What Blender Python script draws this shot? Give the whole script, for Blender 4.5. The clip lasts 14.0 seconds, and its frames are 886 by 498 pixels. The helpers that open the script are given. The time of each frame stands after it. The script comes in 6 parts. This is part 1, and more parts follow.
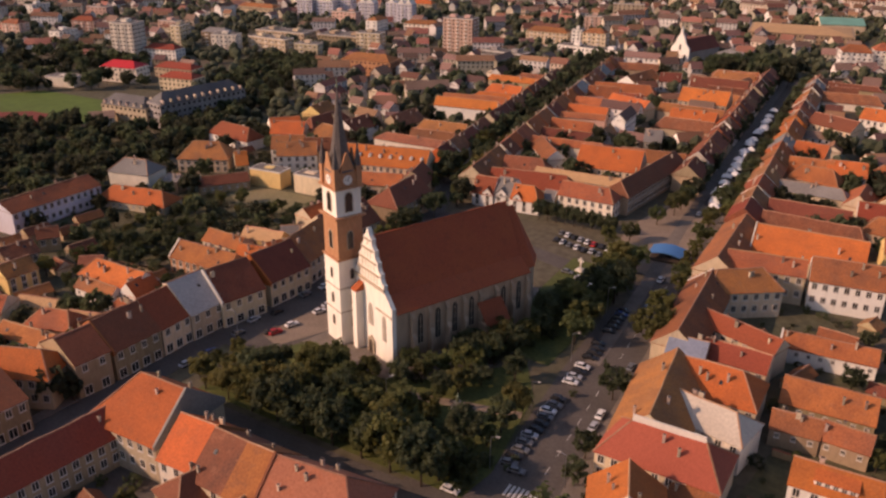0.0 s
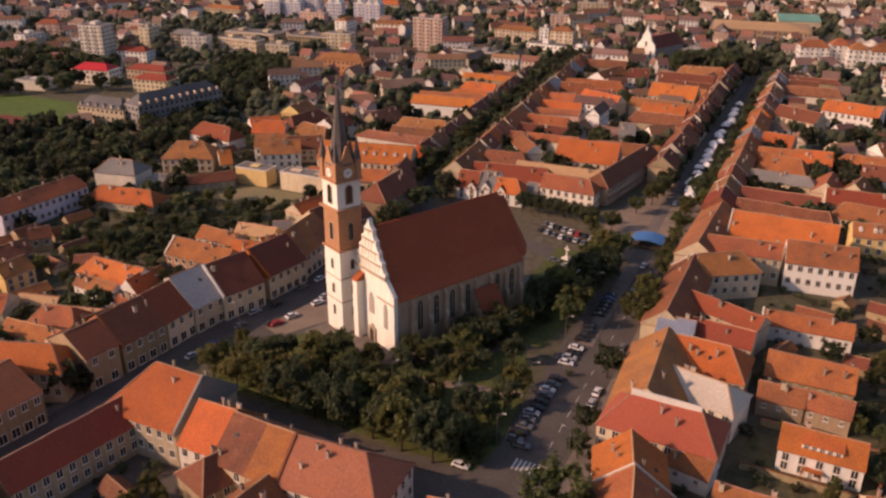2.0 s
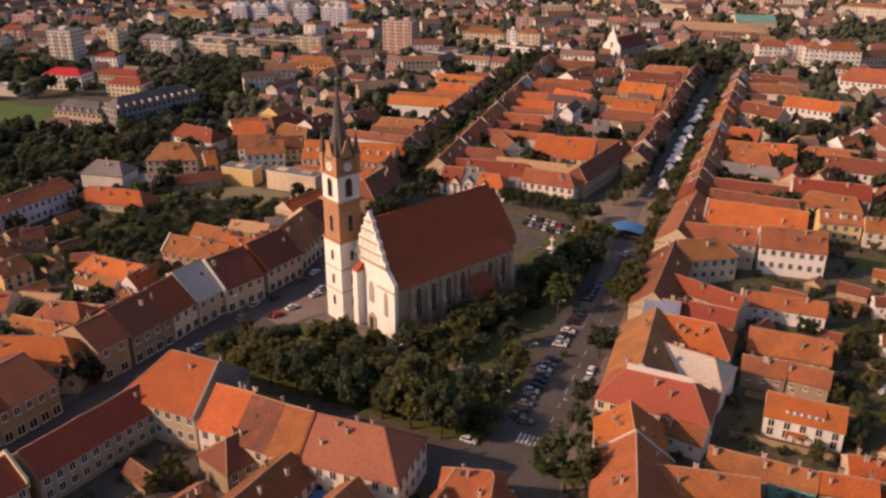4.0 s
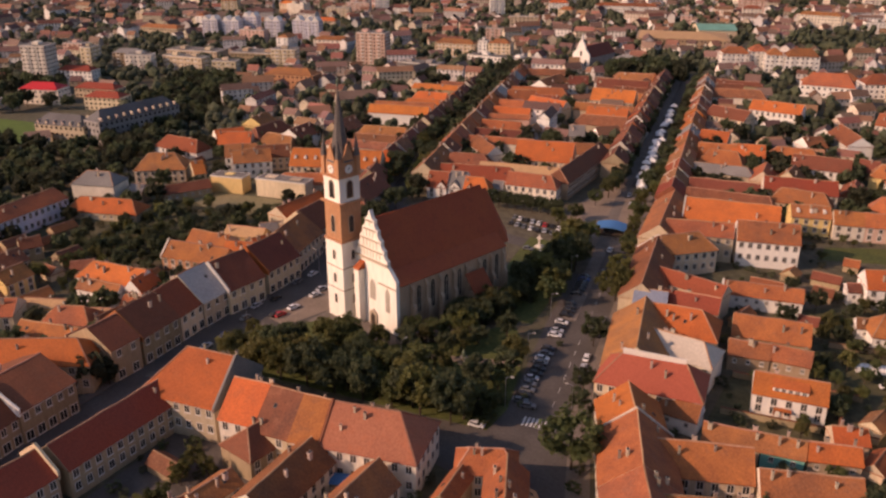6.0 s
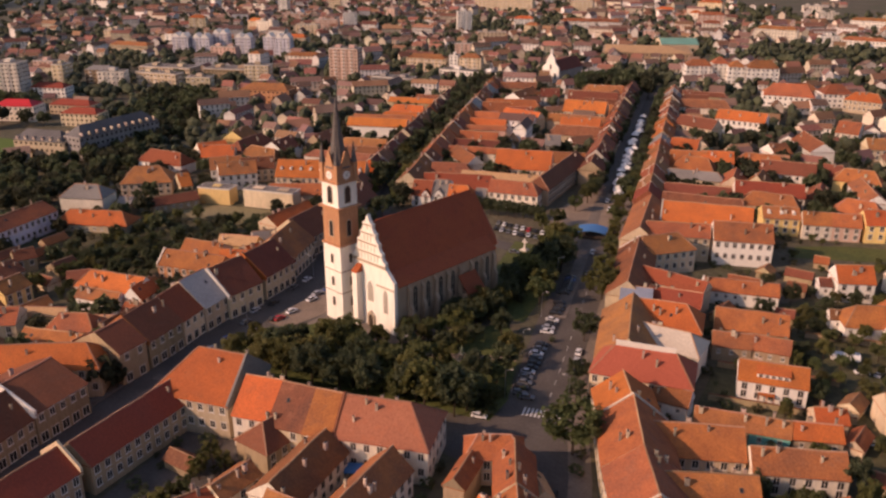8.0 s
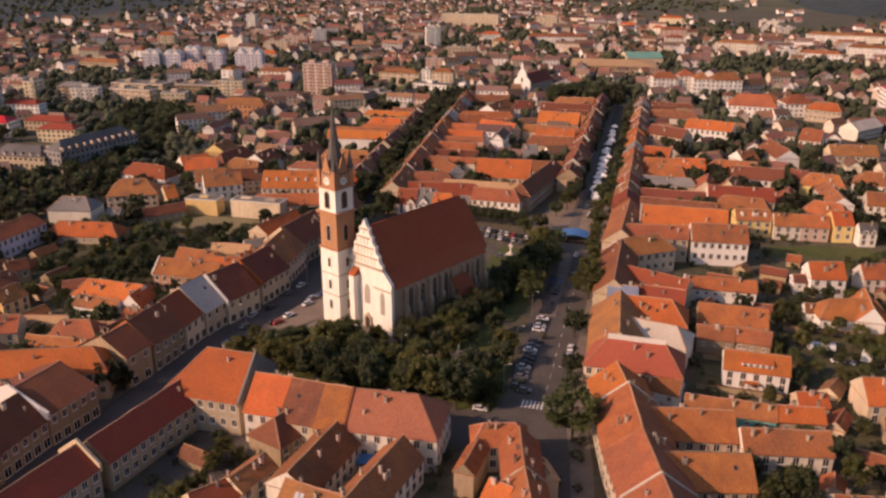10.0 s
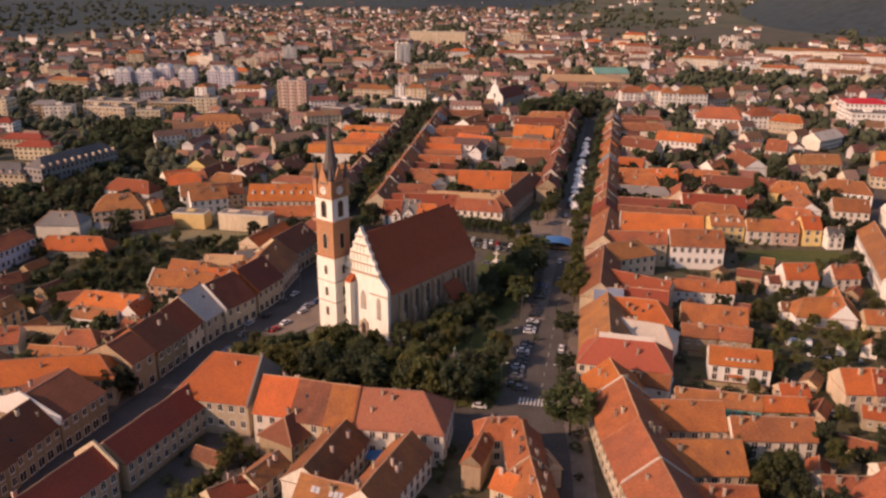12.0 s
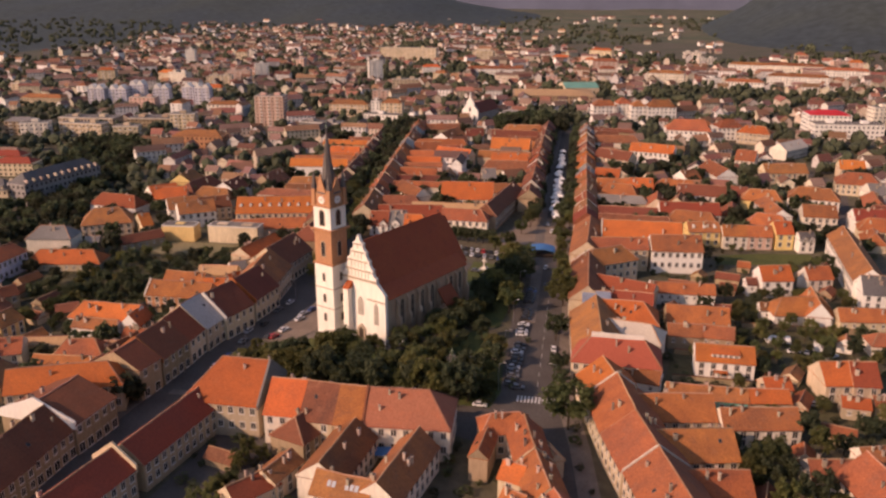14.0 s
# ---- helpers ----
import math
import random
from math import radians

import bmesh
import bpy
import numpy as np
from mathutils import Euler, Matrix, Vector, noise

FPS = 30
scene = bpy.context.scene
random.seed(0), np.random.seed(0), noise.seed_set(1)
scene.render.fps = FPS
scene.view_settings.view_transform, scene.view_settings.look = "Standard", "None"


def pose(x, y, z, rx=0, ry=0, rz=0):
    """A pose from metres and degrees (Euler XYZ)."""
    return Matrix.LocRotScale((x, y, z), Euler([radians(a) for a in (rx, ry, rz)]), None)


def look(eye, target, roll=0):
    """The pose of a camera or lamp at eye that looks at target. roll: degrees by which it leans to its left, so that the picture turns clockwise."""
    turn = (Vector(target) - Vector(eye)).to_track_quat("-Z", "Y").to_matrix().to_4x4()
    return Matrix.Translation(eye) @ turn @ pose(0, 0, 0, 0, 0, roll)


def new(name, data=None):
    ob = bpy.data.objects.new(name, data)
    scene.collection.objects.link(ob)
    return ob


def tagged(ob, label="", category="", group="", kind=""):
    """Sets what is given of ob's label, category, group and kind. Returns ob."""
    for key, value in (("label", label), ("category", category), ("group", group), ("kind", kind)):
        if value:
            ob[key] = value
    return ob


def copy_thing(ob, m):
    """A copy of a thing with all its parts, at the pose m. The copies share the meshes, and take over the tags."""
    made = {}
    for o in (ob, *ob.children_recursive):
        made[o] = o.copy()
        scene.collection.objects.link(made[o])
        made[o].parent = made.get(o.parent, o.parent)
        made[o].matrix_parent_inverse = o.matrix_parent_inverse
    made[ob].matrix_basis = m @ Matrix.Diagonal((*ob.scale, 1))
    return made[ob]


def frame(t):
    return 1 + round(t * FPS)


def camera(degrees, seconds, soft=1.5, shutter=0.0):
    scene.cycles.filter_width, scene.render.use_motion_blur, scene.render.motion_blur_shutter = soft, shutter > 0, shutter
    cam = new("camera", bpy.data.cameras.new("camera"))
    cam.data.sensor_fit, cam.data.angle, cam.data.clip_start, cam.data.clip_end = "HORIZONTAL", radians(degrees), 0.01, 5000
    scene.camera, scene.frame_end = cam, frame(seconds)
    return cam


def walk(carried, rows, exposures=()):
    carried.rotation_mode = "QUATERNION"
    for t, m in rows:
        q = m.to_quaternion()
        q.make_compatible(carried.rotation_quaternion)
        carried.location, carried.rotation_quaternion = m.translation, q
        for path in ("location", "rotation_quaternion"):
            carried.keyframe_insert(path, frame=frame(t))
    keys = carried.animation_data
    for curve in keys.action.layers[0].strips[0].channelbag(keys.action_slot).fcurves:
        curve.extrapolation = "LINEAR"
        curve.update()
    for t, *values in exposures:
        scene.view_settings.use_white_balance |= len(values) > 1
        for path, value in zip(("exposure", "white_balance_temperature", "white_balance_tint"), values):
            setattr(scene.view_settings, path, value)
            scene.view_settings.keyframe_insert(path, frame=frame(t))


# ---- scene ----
cam = camera(56.5, 14.0, soft=2.5)

PATH = [
    (0, (150.04, -155.72, 121.24), (129.04, -125.70, 105.18), 0.4),
    (0.5, (149.26, -158.89, 121.34), (128.64, -128.61, 105.28), 0.4),
    (1, (148.53, -161.9, 121.38), (128.25, -131.38, 105.32), 0.4),
    (1.5, (147.7, -165.18, 121.53), (127.82, -134.40, 105.49), 0.3),
    (2, (146.98, -168.54, 121.56), (127.46, -137.52, 105.54), 0.3),
    (2.5, (146.44, -172.01, 121.64), (127.30, -140.75, 105.62), 0.2),
    (3, (145.56, -175.67, 121.59), (126.84, -144.17, 105.59), 0.3),
    (5.5, (141.21, -193.94, 121.22), (124.27, -161.12, 105.84), 0.1),
    (6, (140.34, -197.52, 121.21), (123.74, -164.48, 105.95), 0.1),
    (6.5, (139.32, -200.93, 120.99), (123.08, -167.65, 105.89), 0.1),
    (7, (138.35, -204.43, 120.85), (122.45, -170.89, 105.95), 0.1),
    (7.5, (137.36, -207.74, 120.8), (121.82, -173.94, 106.08), 0.1),
    (8, (136.25, -211.22, 120.66), (121.09, -177.18, 106.14), 0.1),
    (10.5, (130.29, -227.34, 119.6), (116.95, -192.16, 106.00), 0.1),
    (11, (129.06, -230.59, 119.61), (116.10, -195.21, 106.21), 0.1),
    (11.5, (127.62, -233.56, 119.36), (115.02, -197.96, 106.16), 0.1),
    (12, (126.21, -236.52, 119.28), (113.97, -200.72, 106.28), 0.1),
    (12.5, (124.75, -239.75, 119.39), (112.85, -203.79, 106.55), 0.1),
    (13, (123.28, -242.66, 119.46), (111.74, -206.52, 106.82), 0.1),
    (13.5, (121.75, -245.81, 119.45), (110.59, -209.49, 106.97), 0.1),
    (14, (120.34, -248.86, 119.3), (109.54, -212.36, 107.02), 0.1),
]
walk(cam, [(t, look(eye, target, roll)) for t, eye, target, roll in PATH],
     [(0, -0.40, 6580, 25), (14, -0.34, 6540, 25)])


# ---------------------------------------------------------------- light
SUN_AZ, SUN_EL = 226.0, 28.0      # compass bearing of the sun from +y, clockwise
sdir = Vector((math.sin(radians(SUN_AZ)) * math.cos(radians(SUN_EL)),
               math.cos(radians(SUN_AZ)) * math.cos(radians(SUN_EL)), math.sin(radians(SUN_EL))))
world = bpy.data.worlds.new("world")
scene.world = world
world.use_nodes = True
wn = world.node_tree
sky = wn.nodes.new("ShaderNodeTexSky")
sky.sky_type, sky.sun_disc = "NISHITA", False
sky.sun_elevation, sky.sun_rotation = radians(SUN_EL), radians(SUN_AZ)
sky.dust_density = 2.0
wn.links.new(sky.outputs[0], wn.nodes["Background"].inputs[0])
wn.nodes["Background"].inputs[1].default_value = 0.15
sun = new("sun", bpy.data.lights.new("sun", "SUN"))
sun.data.energy, sun.data.angle, sun.data.color = 5.0, radians(0.7), (1.0, 0.67, 0.435)
sun.matrix_world = look(sdir * 900, (0, 0, 0))

# ---------------------------------------------------------------- materials
MATS = {}


def mat(name, colour, rough=0.85, vary=0.25, grain=1.6, broad=0.08, bump=0.15, per_object=0.0, metal=0.0,
        second=None, streak=False, island=False, spec=0.3, leafy=False, patch=None):
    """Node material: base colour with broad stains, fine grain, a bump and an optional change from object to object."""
    m = bpy.data.materials.new(name)
    m.use_nodes = True
    nt = m.node_tree
    nd, ln = nt.nodes, nt.links
    bsdf = nd["Principled BSDF"]
    geo = nd.new("ShaderNodeNewGeometry")
    mapping = nd.new("ShaderNodeMapping")
    ln.new(geo.outputs["Position"], mapping.inputs["Vector"])
    if streak:
        mapping.inputs["Scale"].default_value = (1.0, 1.0, 0.22)
    n1 = nd.new("ShaderNodeTexNoise")
    n1.inputs["Scale"].default_value, n1.inputs["Detail"].default_value = broad, 4.0
    n2 = nd.new("ShaderNodeTexNoise")
    n2.inputs["Scale"].default_value, n2.inputs["Detail"].default_value = grain, 6.0
    for n in (n1, n2):
        ln.new(mapping.outputs[0], n.inputs["Vector"])
    mix = nd.new("ShaderNodeMix")
    mix.data_type = "RGBA"
    c = Vector(colour)
    c2 = Vector(second) if second else c * 0.55
    mix.inputs[6].default_value = (*c, 1)
    mix.inputs[7].default_value = (*c2, 1)
    ramp = nd.new("ShaderNodeMapRange")
    ramp.inputs["From Min"].default_value, ramp.inputs["From Max"].default_value = 0.38, 0.68
    ramp.inputs["To Max"].default_value = min(1.0, vary * 2.4)
    ln.new(n1.outputs["Fac"], ramp.inputs["Value"])
    ln.new(ramp.outputs[0], mix.inputs[0])
    hsv = nd.new("ShaderNodeHueSaturation")
    if patch:                              # mended fields and lichen, with an edge of their own
        n3 = nd.new("ShaderNodeTexNoise")
        n3.inputs["Scale"].default_value, n3.inputs["Detail"].default_value = 0.42, 5.0
        n3.inputs["Roughness"].default_value = 0.7
        ln.new(geo.outputs["Position"], n3.inputs["Vector"])
        edge = nd.new("ShaderNodeMapRange")
        edge.inputs["From Min"].default_value, edge.inputs["From Max"].default_value = 0.53, 0.62
        edge.inputs["To Max"].default_value = 0.6
        ln.new(n3.outputs["Fac"], edge.inputs["Value"])
        mended = nd.new("ShaderNodeMix")
        mended.data_type = "RGBA"
        mended.inputs[7].default_value = (*patch, 1)
        ln.new(edge.outputs[0], mended.inputs[0])
        ln.new(mix.outputs[2], mended.inputs[6])
        ln.new(mended.outputs[2], hsv.inputs["Color"])
    else:
        ln.new(mix.outputs[2], hsv.inputs["Color"])
    val = nd.new("ShaderNodeMapRange")
    val.inputs["From Min"].default_value, val.inputs["From Max"].default_value = 0.25, 0.75
    val.inputs["To Min"].default_value, val.inputs["To Max"].default_value = 1 - vary, 1 + vary
    ln.new(n2.outputs["Fac"], val.inputs["Value"])
    last = val.outputs[0]
    if per_object or island:
        rnd = nd.new("ShaderNodeObjectInfo").outputs["Random"] if not island else geo.outputs["Random Per Island"]
        pr = nd.new("ShaderNodeMapRange")
        k = per_object or 0.3
        pr.inputs["To Min"].default_value, pr.inputs["To Max"].default_value = 1 - k, 1 + k
        ln.new(rnd, pr.inputs["Value"])
        mul = nd.new("ShaderNodeMath")
        mul.operation = "MULTIPLY"
        ln.new(last, mul.inputs[0])
        ln.new(pr.outputs[0], mul.inputs[1])
        last = mul.outputs[0]
        hue = nd.new("ShaderNodeMath")
        hue.operation = "MULTIPLY_ADD"
        hue.inputs[1].default_value, hue.inputs[2].default_value = 0.030 * k / 0.3, 0.5 - 0.008 * k / 0.3
        frac = nd.new("ShaderNodeMath")
        frac.operation = "FRACT"
        m7 = nd.new("ShaderNodeMath")
        m7.operation = "MULTIPLY"
        m7.inputs[1].default_value = 7.31
        ln.new(rnd, m7.inputs[0])
        ln.new(m7.outputs[0], frac.inputs[0])
        ln.new(frac.outputs[0], hue.inputs[0])
        ln.new(hue.outputs[0], hsv.inputs["Hue"])
    ln.new(last, hsv.inputs["Value"])
    ln.new(hsv.outputs[0], bsdf.inputs["Base Color"])
    bsdf.inputs["Roughness"].default_value = rough
    bsdf.inputs["Metallic"].default_value = metal
    bsdf.inputs["Specular IOR Level"].default_value = spec
    if bump:
        b = nd.new("ShaderNodeBump")
        b.inputs["Strength"].default_value, b.inputs["Distance"].default_value = bump, 0.3
        ln.new(n2.outputs["Fac"], b.inputs["Height"])
        ln.new(b.outputs[0], bsdf.inputs["Normal"])
    if leafy:                              # thin leaves let some light through
        tr = nd.new("ShaderNodeBsdfTranslucent")
        ln.new(hsv.outputs[0], tr.inputs["Color"])
        mx = nd.new("ShaderNodeMixShader")
        mx.inputs[0].default_value = 0.6
        ln.new(bsdf.outputs[0], mx.inputs[1])
        ln.new(tr.outputs[0], mx.inputs[2])
        ln.new(mx.outputs[0], nd["Material Output"].inputs["Surface"])
    MATS[name] = m
    return m


# clay tiles and sheet roofs
mat("roof_orange", (0.475, 0.122, 0.031), vary=0.24, grain=2.4, broad=0.16, per_object=0.18, second=(0.30, 0.085, 0.030), streak=True, patch=(0.36, 0.105, 0.036))
mat("roof_brown", (0.325, 0.108, 0.042), vary=0.3, grain=2.4, broad=0.18, per_object=0.25, second=(0.175, 0.070, 0.040), streak=True, patch=(0.24, 0.10, 0.055))
mat("roof_dark", (0.185, 0.056, 0.032), vary=0.22, grain=2.0, broad=0.15, per_object=0.18, second=(0.125, 0.042, 0.025), streak=True, patch=(0.16, 0.06, 0.038))
mat("roof_red", (0.255, 0.054, 0.026), vary=0.2, grain=2.2, per_object=0.15, second=(0.20, 0.055, 0.034), streak=True)
mat("roof_old", (0.245, 0.088, 0.042), vary=0.3, grain=2.4, broad=0.18, per_object=0.32, second=(0.14, 0.062, 0.04), streak=True, patch=(0.30, 0.13, 0.07))
mat("roof_grey", (0.23, 0.21, 0.19), vary=0.2, rough=0.5, per_object=0.15)
mat("roof_grey_pale", (0.42, 0.39, 0.36), vary=0.2, rough=0.5, second=(0.3, 0.27, 0.25), streak=True)
mat("roof_rust", (0.39, 0.125, 0.042), vary=0.28, grain=2.4, broad=0.2, per_object=0.14, second=(0.22, 0.072, 0.034), streak=True, patch=(0.27, 0.10, 0.05))
mat("roof_salmon", (0.36, 0.090, 0.050), vary=0.16, grain=2.4, second=(0.29, 0.075, 0.042), streak=True)
mat("roof_blue", (0.24, 0.27, 0.34), vary=0.2, rough=0.5, streak=True)
mat("roof_cream", (0.58, 0.50, 0.40), vary=0.15, rough=0.6)
mat("roof_bright_red", (0.55, 0.03, 0.03), vary=0.1, rough=0.5)
mat("roof_church", (0.30, 0.072, 0.032), vary=0.2, grain=2.4, broad=0.10, second=(0.36, 0.10, 0.035), patch=(0.25, 0.066, 0.032))
mat("roof_rose", (0.35, 0.130, 0.070), vary=0.22, grain=2.2, broad=0.2, second=(0.28, 0.105, 0.06), streak=True, patch=(0.38, 0.125, 0.06))
mat("roof_sand", (0.50, 0.31, 0.15), vary=0.2, grain=1.8, broad=0.2, second=(0.40, 0.24, 0.13), streak=True)
mat("roof_slate", (0.125, 0.115, 0.11), vary=0.25, grain=2.0, rough=0.6, streak=True)
mat("roof_flat", (0.20, 0.175, 0.15), vary=0.3, grain=1.0, broad=0.15, second=(0.13, 0.115, 0.10))
mat("wall_stone", (0.30, 0.27, 0.25), vary=0.15, streak=True)
# plaster
mat("wall_cream", (0.60, 0.47, 0.32), vary=0.16, streak=True, per_object=0.2)
mat("wall_ochre", (0.40, 0.29, 0.18), vary=0.18, streak=True, per_object=0.25)
mat("wall_pale", (0.75, 0.66, 0.54), vary=0.14, streak=True, per_object=0.12)
mat("wall_pink", (0.60, 0.39, 0.31), vary=0.1, streak=True, per_object=0.15)
mat("wall_white", (0.80, 0.75, 0.67), vary=0.08, streak=True)
mat("wall_yellow", (0.76, 0.54, 0.22), vary=0.12, streak=True, per_object=0.1)
mat("wall_brick", (0.50, 0.25, 0.125), vary=0.22, grain=3.0, streak=True)
mat("church_stone", (0.43, 0.31, 0.21), vary=0.22, grain=1.2, broad=0.3, streak=True)
mat("church_plaster", (0.86, 0.80, 0.69), vary=0.08, grain=0.9, broad=0.35, streak=True)
mat("trim_stone", (0.45, 0.36, 0.26), vary=0.15)
mat("trim_white", (0.68, 0.62, 0.54), vary=0.08)
mat("ridge_tile", (0.42, 0.22, 0.14), vary=0.25, per_object=0.3)
mat("garden_soil", (0.085, 0.082, 0.038), vary=0.4, grain=0.5, broad=0.08, second=(0.10, 0.085, 0.045))
mat("spire_metal", (0.125, 0.105, 0.095), vary=0.25, rough=0.55, broad=0.5)
mat("wall_turquoise", (0.20, 0.52, 0.45), vary=0.1, streak=True)
mat("wall_lilac", (0.62, 0.59, 0.64), vary=0.1, streak=True)
mat("chimney_plaster", (0.46, 0.35, 0.27), vary=0.25, per_object=0.45)
mat("glass_dark", (0.035, 0.033, 0.032), rough=0.22, vary=0.1, bump=0.0, spec=0.5)
# ground
mat("ground_soil", (0.120, 0.098, 0.065), vary=0.35, grain=0.35, broad=0.02, second=(0.075, 0.078, 0.038))
mat("asphalt", (0.115, 0.098, 0.085), vary=0.2, grain=1.2, broad=0.12, rough=0.9)
mat("pavement", (0.20, 0.165, 0.135), vary=0.2, grain=1.8, broad=0.2, rough=0.9)
mat("plaza_paving", (0.27, 0.205, 0.15), vary=0.18, grain=1.5, broad=0.15, rough=0.85)
mat("kerb_stone", (0.26, 0.24, 0.21), vary=0.2)
mat("road_paint", (0.62, 0.60, 0.56), vary=0.2, grain=3.0)
mat("lawn", (0.075, 0.090, 0.025), vary=0.3, grain=0.9, broad=0.12, second=(0.12, 0.12, 0.03))
mat("yard_grass", (0.24, 0.20, 0.11), vary=0.2, grain=0.8, broad=0.1, second=(0.15, 0.15, 0.06))
mat("pitch_grass", (0.10, 0.15, 0.025), vary=0.15, grain=0.2, broad=0.04)
mat("track_red", (0.20, 0.045, 0.03), vary=0.12)
mat("field_green", (0.080, 0.092, 0.045), vary=0.42, grain=0.03, broad=0.007, second=(0.15, 0.12, 0.07), bump=0)
# dark far woods, with a bluish cast of haze mixed into the colour
mat("hazed_forest", (0.042, 0.054, 0.058), vary=0.35, grain=0.05, broad=0.004, bump=0.6, second=(0.05, 0.06, 0.05))
# horizon ridge: the blue of the distance haze is put into the base colour
mat("hill_haze_blue", (0.10, 0.11, 0.15), vary=0.15, grain=0.01, broad=0.002, bump=0)
# plants
mat("bark", (0.07, 0.05, 0.035), vary=0.3, grain=4)
mat("leaf", (0.155, 0.165, 0.062), vary=0.3, grain=0.5, broad=0.25, per_object=0.4, bump=0, rough=0.7, leafy=True, second=(0.125, 0.125, 0.045))
mat("leaf_olive", (0.195, 0.180, 0.062), vary=0.3, grain=0.5, broad=0.25, per_object=0.3, bump=0, rough=0.7, leafy=True, second=(0.10, 0.10, 0.03))
mat("leaf_dark", (0.118, 0.132, 0.064), vary=0.3, grain=0.5, broad=0.25, per_object=0.25, bump=0, rough=0.7, leafy=True)
mat("leaf_wood", (0.080, 0.082, 0.044), vary=0.35, grain=0.5, broad=0.25, bump=0, rough=0.75, leafy=True, second=(0.055, 0.060, 0.034))
mat("leaf_far", (0.062, 0.068, 0.034), vary=0.3, grain=0.08, broad=0.02, island=True, bump=0, rough=0.8)
# vehicles and small things
for cname, col in (("white", (0.75, 0.74, 0.72)), ("black", (0.02, 0.02, 0.022)), ("silver", (0.42, 0.43, 0.45)),
                   ("red", (0.45, 0.02, 0.02)), ("blue", (0.03, 0.07, 0.22)), ("grey", (0.14, 0.145, 0.15))):
    mat("paint_" + cname, col, rough=0.28, vary=0.03, bump=0, spec=0.6)
mat("tyre", (0.02, 0.02, 0.02), vary=0.1, bump=0)
mat("steel", (0.35, 0.35, 0.36), rough=0.4, metal=0.8, vary=0.1, bump=0)
mat("canvas_white", (0.86, 0.84, 0.80), vary=0.08)
mat("canvas_blue", (0.06, 0.18, 0.40), vary=0.1)
mat("bronze", (0.16, 0.20, 0.13), rough=0.5, metal=0.4, vary=0.2)
mat("roof_teal", (0.17, 0.36, 0.28), rough=0.6, vary=0.15)
mat("window_tracery", (0.42, 0.38, 0.32), rough=0.5, vary=0.2)


# ---------------------------------------------------------------- mesh helpers
def mesh_of(bm, name, mats):
    bmesh.ops.recalc_face_normals(bm, faces=bm.faces)
    me = bpy.data.meshes.new(name)
    bm.to_mesh(me)
    bm.free()
    for m in ([mats] if isinstance(mats, str) else mats):
        me.materials.append(MATS[m])
    return me


def part(name, bm, mats, parent=None, label="", m=None):
    ob = new(name, bm if isinstance(bm, bpy.types.Mesh) else mesh_of(bm, name, mats))
    if parent is not None:
        ob.parent = parent
    if m is not None:
        ob.matrix_basis = m
    if label:
        ob["label"] = label
    return ob


def empty(name, m, label, category, group="", kind=""):
    ob = new(name)
    ob.empty_display_size = 0.5
    ob.matrix_basis = m
    return tagged(ob, label, category, group, kind)


def hexa(bm, pts, mi=0):
    """A solid from eight corners: four below, four above, both counter-clockwise."""
    v = [bm.verts.new(p) for p in pts]
    for f in ((3, 2, 1, 0), (4, 5, 6, 7), (0, 1, 5, 4), (1, 2, 6, 5), (2, 3, 7, 6), (3, 0, 4, 7)):
        bm.faces.new([v[i] for i in f]).material_index = mi
    return v


def box(bm, x0, x1, y0, y1, z0, z1, mi=0):
    return hexa(bm, [(x0, y0, z0), (x1, y0, z0), (x1, y1, z0), (x0, y1, z0),
                     (x0, y0, z1), (x1, y0, z1), (x1, y1, z1), (x0, y1, z1)], mi)


def prism(bm, outline, z0, z1, mi=0):
    """An upright solid over a flat outline."""
    lo = [bm.verts.new((x, y, z0)) for x, y in outline]
    hi = [bm.verts.new((x, y, z1)) for x, y in outline]
    n = len(outline)
    bm.faces.new(lo[::-1]).material_index = mi
    bm.faces.new(hi).material_index = mi
    for i in range(n):
        bm.faces.new([lo[i], lo[(i + 1) % n], hi[(i + 1) % n], hi[i]]).material_index = mi


def slab(bm, a, b, y0, y1, outline=None, mi=0):
    """A solid that stands along y between y0 and y1, its outline given in x and z."""
    f = [bm.verts.new((x, y0, z)) for x, z in outline]
    k = [bm.verts.new((x, y1, z)) for x, z in outline]
    n = len(outline)
    bm.faces.new(f).material_index = mi
    bm.faces.new(k[::-1]).material_index = mi
    for i in range(n):
        bm.faces.new([f[i], k[i], k[(i + 1) % n], f[(i + 1) % n]]).material_index = mi


def smooth(a, b, x):
    t = min(1.0, max(0.0, (x - a) / (b - a)))
    return t * t * (3 - 2 * t)


def terrain(x, y):
    """Height of the ground: the old town stands level, the low town to the west lies a little deeper."""
    z = -6.0 * smooth(0, 1, (-x - 110) / 150)
    d = math.hypot(x - 60, y + 100)
    z += 10 * smooth(1500, 3200, d)
    return z


def floor_patch(name, outline, z, material, label, category="ground", thick=0.3):
    bm = bmesh.new()
    prism(bm, outline, z - thick, z)
    return tagged(part(name, bm, material), label, category, kind="structure")


